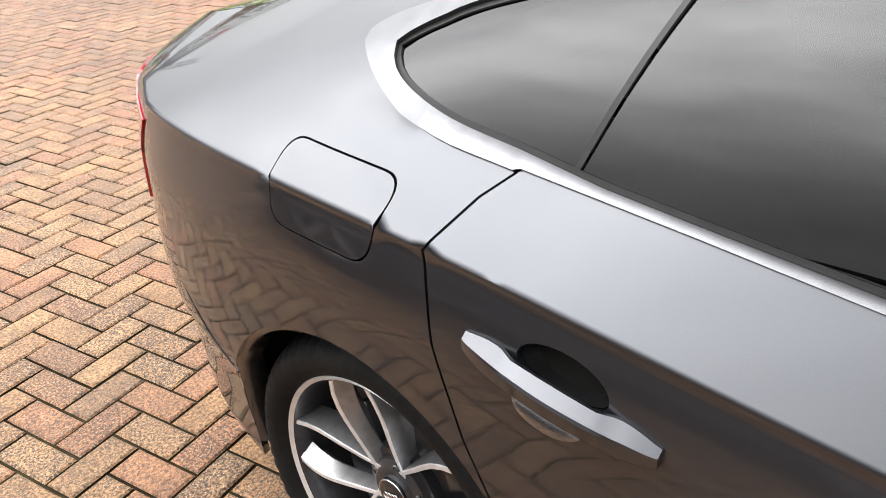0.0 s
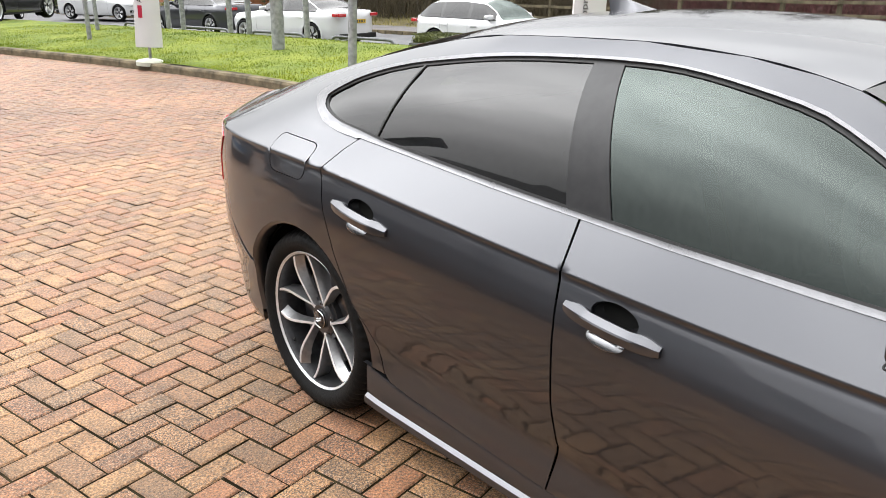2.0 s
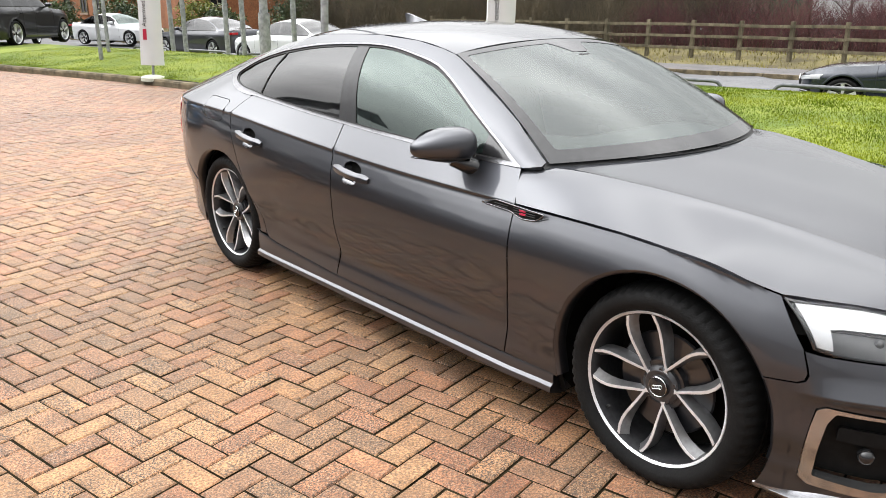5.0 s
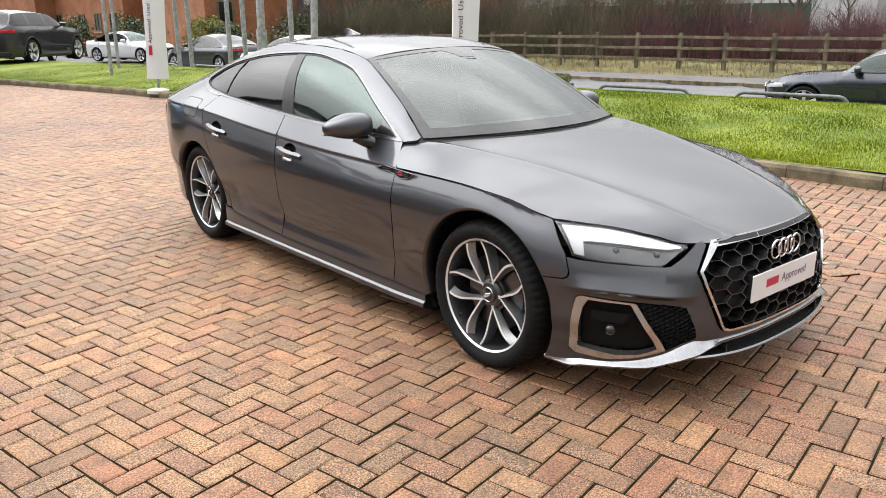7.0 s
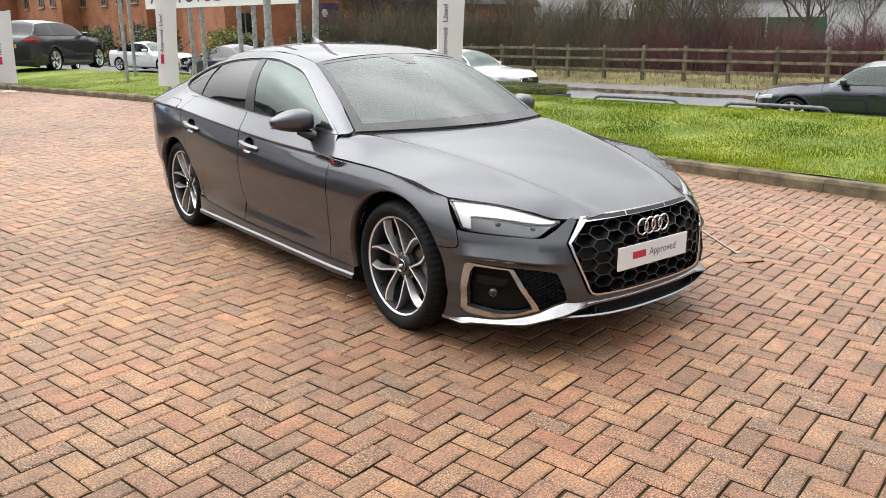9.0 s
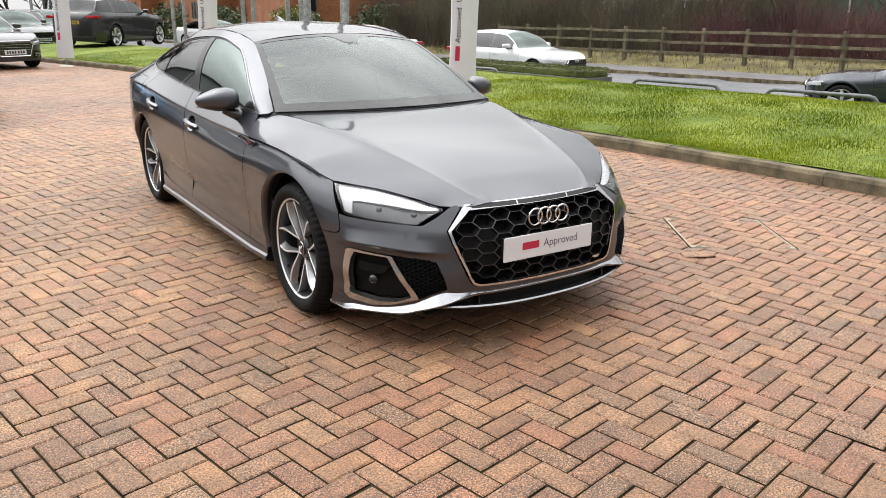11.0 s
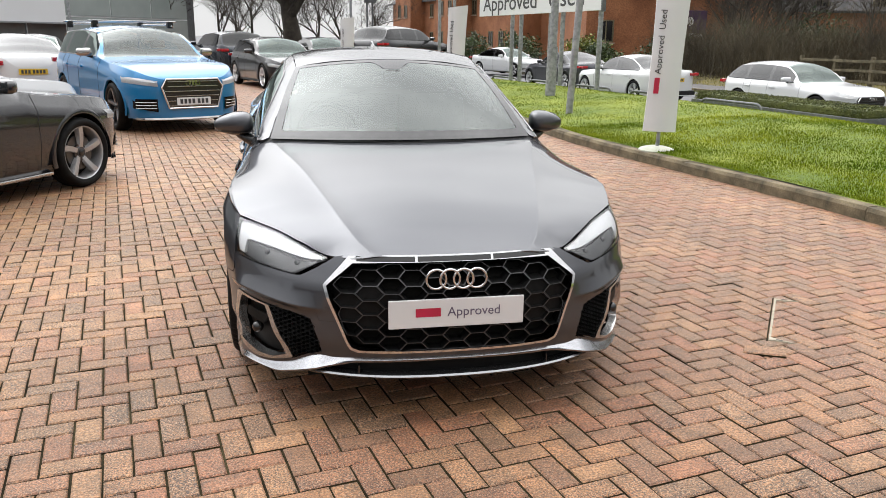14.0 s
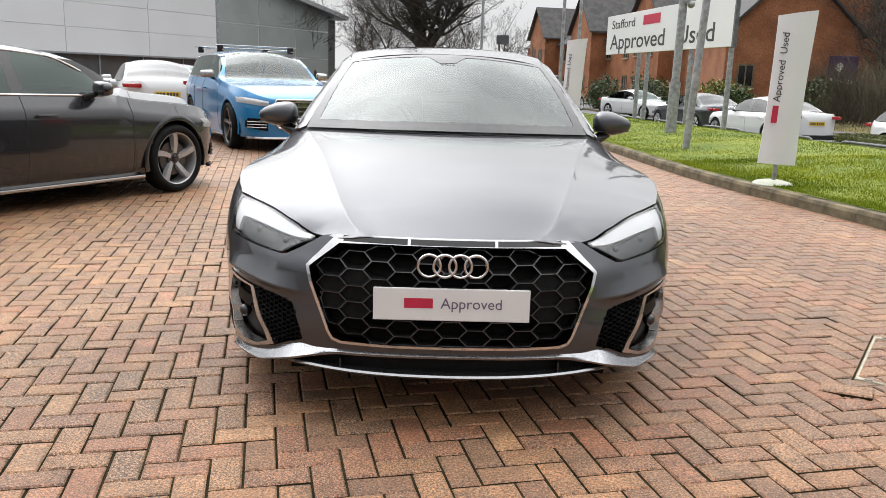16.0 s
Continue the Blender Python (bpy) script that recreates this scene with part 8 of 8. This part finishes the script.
    if rails:
        for sx in (-1, 1):
            bm = bmesh.new()
            tube(bm, [(sx * W * 0.66, y, H + (0.015 if 0.1 < k / 8 < 0.9 else -0.02)) for k, y in enumerate([yr0 + 0.1 + (yr1 - yr0 - 0.1) * q / 8 for q in range(9)])], 0.016, 8)
            part("roof_rail", bm, "satin", e, smooth_by=50)
        for y in (yr0 + 0.25, yr1 - 0.15):
            bm = bmesh.new()
            box(bm, (-W * 0.78, y - 0.04, H + 0.045), (W * 0.78, y + 0.04, H + 0.070), bevel=0.01)
            rb = part("roof_bar", bm, "satin", e)
            for sx in (-1, 1):
                bm = bmesh.new()
                box(bm, (sx * W * 0.62, y - 0.05, H - 0.05), (sx * W * 0.72, y + 0.05, H + 0.065), bevel=0.015)
                part("bar_foot", bm, "plastic", rb)
    return e


SUV = dict(W=0.945, H=1.60, wb=2.82, nose_l=0.88, tail_l=0.95, belt=1.08, cowl=(0.66, 1.10), hood0=0.86, roof=(1.36, 3.32), back=(3.66, 1.10), rad=0.365, pillars=(1.72, 2.70), estate=True)
HATCH = dict(W=0.905, H=1.42, wb=2.63, nose_l=0.86, tail_l=0.85, belt=0.93, cowl=(0.58, 0.96), hood0=0.74, roof=(1.24, 2.80), back=(3.34, 1.00), rad=0.335, pillars=(1.60, 2.45), estate=True)
SALOON = dict(W=0.905, H=1.43, wb=2.80, nose_l=0.85, tail_l=0.98, belt=0.92, cowl=(0.62, 0.95), hood0=0.72, roof=(1.30, 2.30), back=(3.15, 1.03), rad=0.325, boot=1.00, pillars=(1.66,))

parked("blue_suv", "bright blue sport utility car with roof bars on the block paving", pose(-2.49, 9.70, 0, 0, 0, 28), "blue_paint", **{**SUV, "rails": True, "strip": "silver", "light_grille": True, "tint": "glass_side", "dark_wheels": True, "spoke": "alloy_dark"})
parked("grey_hatchback", "dark grey metallic hatchback with a bright sill strip", pose(-3.37, 4.85, 0, 0, 0, 152), "dark_paint", **{**HATCH, "strip": "bright", "tint": "glass_side", "spoke": "alloy_face"})
parked("silver_hatchback", "silver grey hatchback behind the dark hatchback", pose(-4.35, 7.45, 0, 0, 0, 152), "silver_paint", **HATCH)
parked("white_coupe", "white coupe seen from behind with red lamps", pose(-7.3, 16.9, 0, 0, 0, 206), "white_paint", **SALOON)
parked("white_estate", "white estate car in front of the showroom", pose(-7.9, 21.0, 0, 0, 0, 12), "white_paint", **HATCH)
parked("grey_saloon", "mid grey saloon parked behind the blue car", pose(-3.3, 16.2, 0, 0, 0, 28), "silver_paint", **SALOON)
parked("black_hatchback", "black hatchback facing the paving with its lamps on the front", pose(-0.58, 19.6, 0, 0, 0, 20), "black_paint", **{**HATCH, "light_grille": True})
parked("brown_suv", "dark red-brown sport utility car seen from behind", pose(-3.4, 27.5, 0, 0, 0, 200), "navy_paint", **SUV)
parked("black_saloon", "black saloon in the far row", pose(1.2, 28.6, 0, 0, 0, 20), "black_paint", **SALOON)
parked("black_saloon", "black saloon at the end of the far row", pose(3.0, 31.0, 0, 0, 0, 25), "black_paint", **SALOON)
parked("black_suv", "black sport utility car seen from behind beyond the grass", pose(4.45, 27.2, 0.24, 0, 0, 138), "black_paint", **SUV)
parked("pale_hatchback", "pale silver hatchback near the hotel", pose(6.6, 36.0, -0.1, 0, 0, 150), "silver_paint", **HATCH)
parked("white_saloon", "white saloon near the hotel", pose(11.4, 36.5, -0.42, 0, 0, 26), "white_paint", **SALOON)
parked("grey_saloon", "dark grey saloon parked on the road", pose(9.9, 28.3, -0.42, 0, 0, 192), "grey_paint", **SALOON)
parked("silver_saloon", "silver white saloon parked on the road", pose(10.2, 22.7, -0.42, 0, 0, 192), "white_paint", **{**SALOON, "face": "slim"})
parked("white_hatchback", "white compact hatchback on the road behind the planter", pose(12.9, 14.0, -0.49, 0, 0, 12), "white_paint", **{**HATCH, "H": 1.45})
parked("navy_hatchback", "dark navy hatchback parked on the road", pose(13.1, 5.1, -0.49, 0, 0, 192), "navy_paint", **{**HATCH, "face": "slim", "tint": "glass_side"})

# ---- block paving, herringbone, 200 x 100 mm ----
PAVE_TURN, PAVE_O, CELL = radians(11.9), Vector((-0.528, -1.166)), 0.1


def paver_material(name, source):
    """Concrete block: buff to red-brown by block, speckled aggregate, worn and stained in patches."""
    m = bpy.data.materials.new(name)
    m.use_nodes = True
    n, l = m.node_tree.nodes, m.node_tree.links
    p = n["Principled BSDF"]
    p.inputs["Roughness"].default_value = 0.46
    p.inputs["Specular IOR Level"].default_value = 0.5
    info = n.new("ShaderNodeObjectInfo" if source == "object" else "ShaderNodeNewGeometry")
    rnd = info.outputs["Random" if source == "object" else "Random Per Island"]
    ramp = n.new("ShaderNodeValToRGB")
    els = ramp.color_ramp.elements
    els[0].position, els[0].color = 0.0, (0.182, 0.097, 0.052, 1)
    els[1].position, els[1].color = 1.0, (0.316, 0.169, 0.083, 1)
    for q, c in ((0.15, (0.239, 0.099, 0.049, 1)), (0.32, (0.277, 0.123, 0.062, 1)), (0.5, (0.204, 0.109, 0.057, 1)), (0.66, (0.293, 0.146, 0.069, 1)), (0.82, (0.246, 0.120, 0.056, 1))):
        e = els.new(q)
        e.color = c
    l.new(rnd, ramp.inputs["Fac"])
    tc = n.new("ShaderNodeNewGeometry")

    def noise_at(scale, detail, lo, hi, a, b, rough=0.5):
        t = n.new("ShaderNodeTexNoise")
        t.inputs["Scale"].default_value, t.inputs["Detail"].default_value, t.inputs["Roughness"].default_value = scale, detail, rough
        l.new(tc.outputs["Position"], t.inputs["Vector"])
        r = n.new("ShaderNodeMapRange")
        r.inputs["From Min"].default_value, r.inputs["From Max"].default_value, r.inputs["To Min"].default_value, r.inputs["To Max"].default_value = lo, hi, a, b
        l.new(t.outputs["Fac"], r.inputs["Value"])
        return r.outputs["Result"], t
    col = ramp.outputs["Color"]
    for args in ((0.55, 3, 0.35, 0.65, 0.74, 1.18), (9, 4, 0.3, 0.7, 0.66, 1.28), (110, 3, 0.32, 0.68, 0.35, 1.6)):
        v, t = noise_at(*args)
        mx = n.new("ShaderNodeMix")
        mx.data_type, mx.blend_type = "RGBA", "MULTIPLY"
        mx.inputs["Factor"].default_value = 1
        l.new(col, mx.inputs["A"])
        l.new(v, mx.inputs["B"])
        col = mx.outputs["Result"]
    # paler, less red blocks round the saloon's tail and along the row of cars
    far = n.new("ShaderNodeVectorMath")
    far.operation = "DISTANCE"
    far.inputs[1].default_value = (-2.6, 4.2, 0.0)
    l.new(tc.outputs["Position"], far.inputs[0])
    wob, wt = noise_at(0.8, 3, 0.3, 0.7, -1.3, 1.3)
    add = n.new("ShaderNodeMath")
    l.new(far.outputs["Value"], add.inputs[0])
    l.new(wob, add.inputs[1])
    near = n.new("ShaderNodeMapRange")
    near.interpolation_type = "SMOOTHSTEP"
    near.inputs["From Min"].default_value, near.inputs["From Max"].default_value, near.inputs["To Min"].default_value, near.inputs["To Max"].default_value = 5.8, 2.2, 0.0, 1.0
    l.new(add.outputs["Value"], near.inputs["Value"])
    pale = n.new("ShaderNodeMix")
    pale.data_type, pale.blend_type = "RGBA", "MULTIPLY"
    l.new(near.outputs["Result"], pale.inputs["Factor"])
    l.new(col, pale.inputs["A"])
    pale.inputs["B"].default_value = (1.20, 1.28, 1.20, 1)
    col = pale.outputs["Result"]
    # pale and dark aggregate, laid bare on some blocks more than on others
    bare = n.new("ShaderNodeMath")
    bare.operation = "MULTIPLY"
    bare.inputs[1].default_value = 7.3
    l.new(rnd, bare.inputs[0])
    part_of = n.new("ShaderNodeMath")
    part_of.operation = "FRACT"
    l.new(bare.outputs["Value"], part_of.inputs[0])
    worn = n.new("ShaderNodeMapRange")
    worn.inputs["To Min"].default_value, worn.inputs["To Max"].default_value = 0.35, 1.0
    l.new(part_of.outputs["Value"], worn.inputs["Value"])
    for args, tone in (((190, 1, 0.575, 0.63, 0.0, 0.60), (0.56, 0.43, 0.30, 1)), ((150, 2, 0.515, 0.575, 0.0, 0.95), (0.036, 0.025, 0.018, 1))):
        v, t = noise_at(*args)
        amount = n.new("ShaderNodeMath")
        amount.operation = "MULTIPLY"
        l.new(v, amount.inputs[0])
        l.new(worn.outputs["Result"], amount.inputs[1])
        mx = n.new("ShaderNodeMix")
        mx.data_type = "RGBA"
        l.new(amount.outputs["Value"], mx.inputs["Factor"])
        l.new(col, mx.inputs["A"])
        mx.inputs["B"].default_value = tone
        col = mx.outputs["Result"]
    l.new(col, p.inputs["Base Color"])
    bu = n.new("ShaderNodeBump")
    bu.inputs["Strength"].default_value, bu.inputs["Distance"].default_value = 1.0, 0.006
    vb, tb = noise_at(220, 3, 0.0, 1.0, 0.0, 1.0, 0.6)
    l.new(vb, bu.inputs["Height"])
    l.new(bu.outputs["Normal"], p.inputs["Normal"])
    return m


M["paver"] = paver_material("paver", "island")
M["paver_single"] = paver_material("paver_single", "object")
paving = tagged(new("paving"), "buff and reddish block paving laid in herringbone", "paving", kind="structure")
pc, ps = math.cos(PAVE_TURN), math.sin(PAVE_TURN)


def pave_xy(i, j):
    return (PAVE_O.x + CELL * (i * pc - j * ps), PAVE_O.y + CELL * (i * ps + j * pc))


bed = []
for j in range(41):
    y = -7 + 32 * j / 40
    bed.append(((-16.0, y), (kerb_x(y) + 0.02, y)))
verts = [(*q, -0.0095) for row in bed for q in row]
tagged(mesh_part("paving_bed", verts, [(2 * k, 2 * k + 1, 2 * k + 3, 2 * k + 2) for k in range(40)], "joint", paving), "dark mossy sand in the joints")
prand = random.Random(3)


def block_verts(w, h):
    g, b = 0.0038, 0.0055
    x0, y0, x1, y1 = g, g, w - g, h - g
    v = [(x0, y0, -0.02), (x1, y0, -0.02), (x1, y1, -0.02), (x0, y1, -0.02), (x0, y0, -b), (x1, y0, -b), (x1, y1, -b), (x0, y1, -b)]
    v += [(x0 + b, y0 + b, 0), (x1 - b, y0 + b, 0), (x1 - b, y1 - b, 0), (x0 + b, y1 - b, 0)]
    f = [(8, 9, 10, 11)]
    for k in range(4):
        n = (k + 1) % 4
        f += [(k, n, 4 + n, 4 + k), (4 + k, 4 + n, 8 + n, 8 + k)]
    return v, f


shared = []
for w, h in ((0.2, 0.1), (0.1, 0.2)):
    v, f = block_verts(w, h)
    me = bpy.data.meshes.new("paver")
    me.from_pydata(v, [], f)
    me.materials.append(M["paver_single"])
    me.materials.append(M["joint"])
    for face in me.polygons:
        face.material_index = 1 if abs(face.normal.z) < 0.3 else 0
    shared.append(me)
BV = [block_verts(0.2, 0.1), block_verts(0.1, 0.2)]
allv, allf, singles = [], [], 0
for j in range(-75, 290):
    for i in range(-170, 85):
        k = (i - j) % 4
        if k == 0:
            kind, jj = 0, j
        elif k == 3:
            kind, jj = 1, j
        else:
            continue
        x, y = pave_xy(i, jj)
        if not (-7.5 < y < 23.5) or x > kerb_x(y) + 0.03:
            continue
        if x < -9.8:
            continue
        z = prand.gauss(0, 0.0013)
        tx, ty = prand.gauss(0, 0.35), prand.gauss(0, 0.35)
        m = pose(x, y, z, tx, ty, 11.9 + prand.gauss(0, 0.25))
        if singles < 300 and -1.9 < x < 0.3 and -2.55 < y < 0.15:
            ob = new("paver", shared[kind])
            ob.parent = paving
            ob.matrix_local = m
            singles += 1
        else:
            v, f = BV[kind]
            b = len(allv)
            allv += [tuple(m @ Vector(q)) for q in v]
            allf += [tuple(b + q for q in face) for face in f]
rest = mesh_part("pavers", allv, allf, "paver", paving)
rest.data.materials.append(M["joint"])
sides = np.zeros(len(allf), dtype=np.int32)
sides.reshape(-1, 9)[:, 1::2] = 1
rest.data.polygons.foreach_set("material_index", sides)
tagged(rest, "the further blocks of the paving", kind="stuff")
# inspection cover let into the paving
cover_t = thing("inspection_cover", "inspection cover filled with paving blocks, pale mortar at its corners", "cover", m=pose(2.207, -0.21, 0.001, 0, 0, 54.8))
for y in (-0.332, 0.332):
    bm = bmesh.new()
    box(bm, (-0.36, y - 0.005, -0.015), (0.36, y + 0.005, 0.003), bevel=0.001)
    part("cover_edge", bm, "mortar", cover_t)
    bm = bmesh.new()
    q = y + (0.012 if y > 0 else -0.012)
    box(bm, (-0.37, q - 0.004, -0.015), (0.37, q + 0.004, 0.002))
    part("cover_gap", bm, "joint", cover_t)
for x, y in ((-0.36, -0.332), (0.36, -0.332), (0.36, 0.332), (-0.36, 0.332)):
    bm = bmesh.new()
    u, v = (1 if x < 0 else -1), (1 if y < 0 else -1)
    low = [bm.verts.new((x + u * p, y + v * q, -0.01)) for p, q in ((0, 0), (0.045, 0), (0.03, 0.03), (0, 0.13))]
    top = [bm.verts.new((x + u * p, y + v * q, 0.004)) for p, q in ((0.002, 0.002), (0.042, 0.002), (0.028, 0.03), (0.002, 0.125))]
    bm.faces.new(top)
    for k in range(4):
        bm.faces.new((low[k], low[(k + 1) % 4], top[(k + 1) % 4], top[k]))
    bmesh.ops.recalc_face_normals(bm, faces=bm.faces)
    plate_ = part("cover_lug", bm, "mortar", cover_t)
    bm = bmesh.new()
    box(bm, (x + u * 0.012 - 0.006, y + v * 0.045 - 0.016, 0.0), (x + u * 0.012 + 0.006, y + v * 0.045 + 0.016, 0.0055), bevel=0.002)
    part("key_slot", bm, "seal", plate_)
# a block that has lifted beside the cover
lifted = new("paver", shared[0])
lifted.parent = paving
lifted.matrix_local = pose(1.50, -0.44, 0.006, 3, -4, -34)
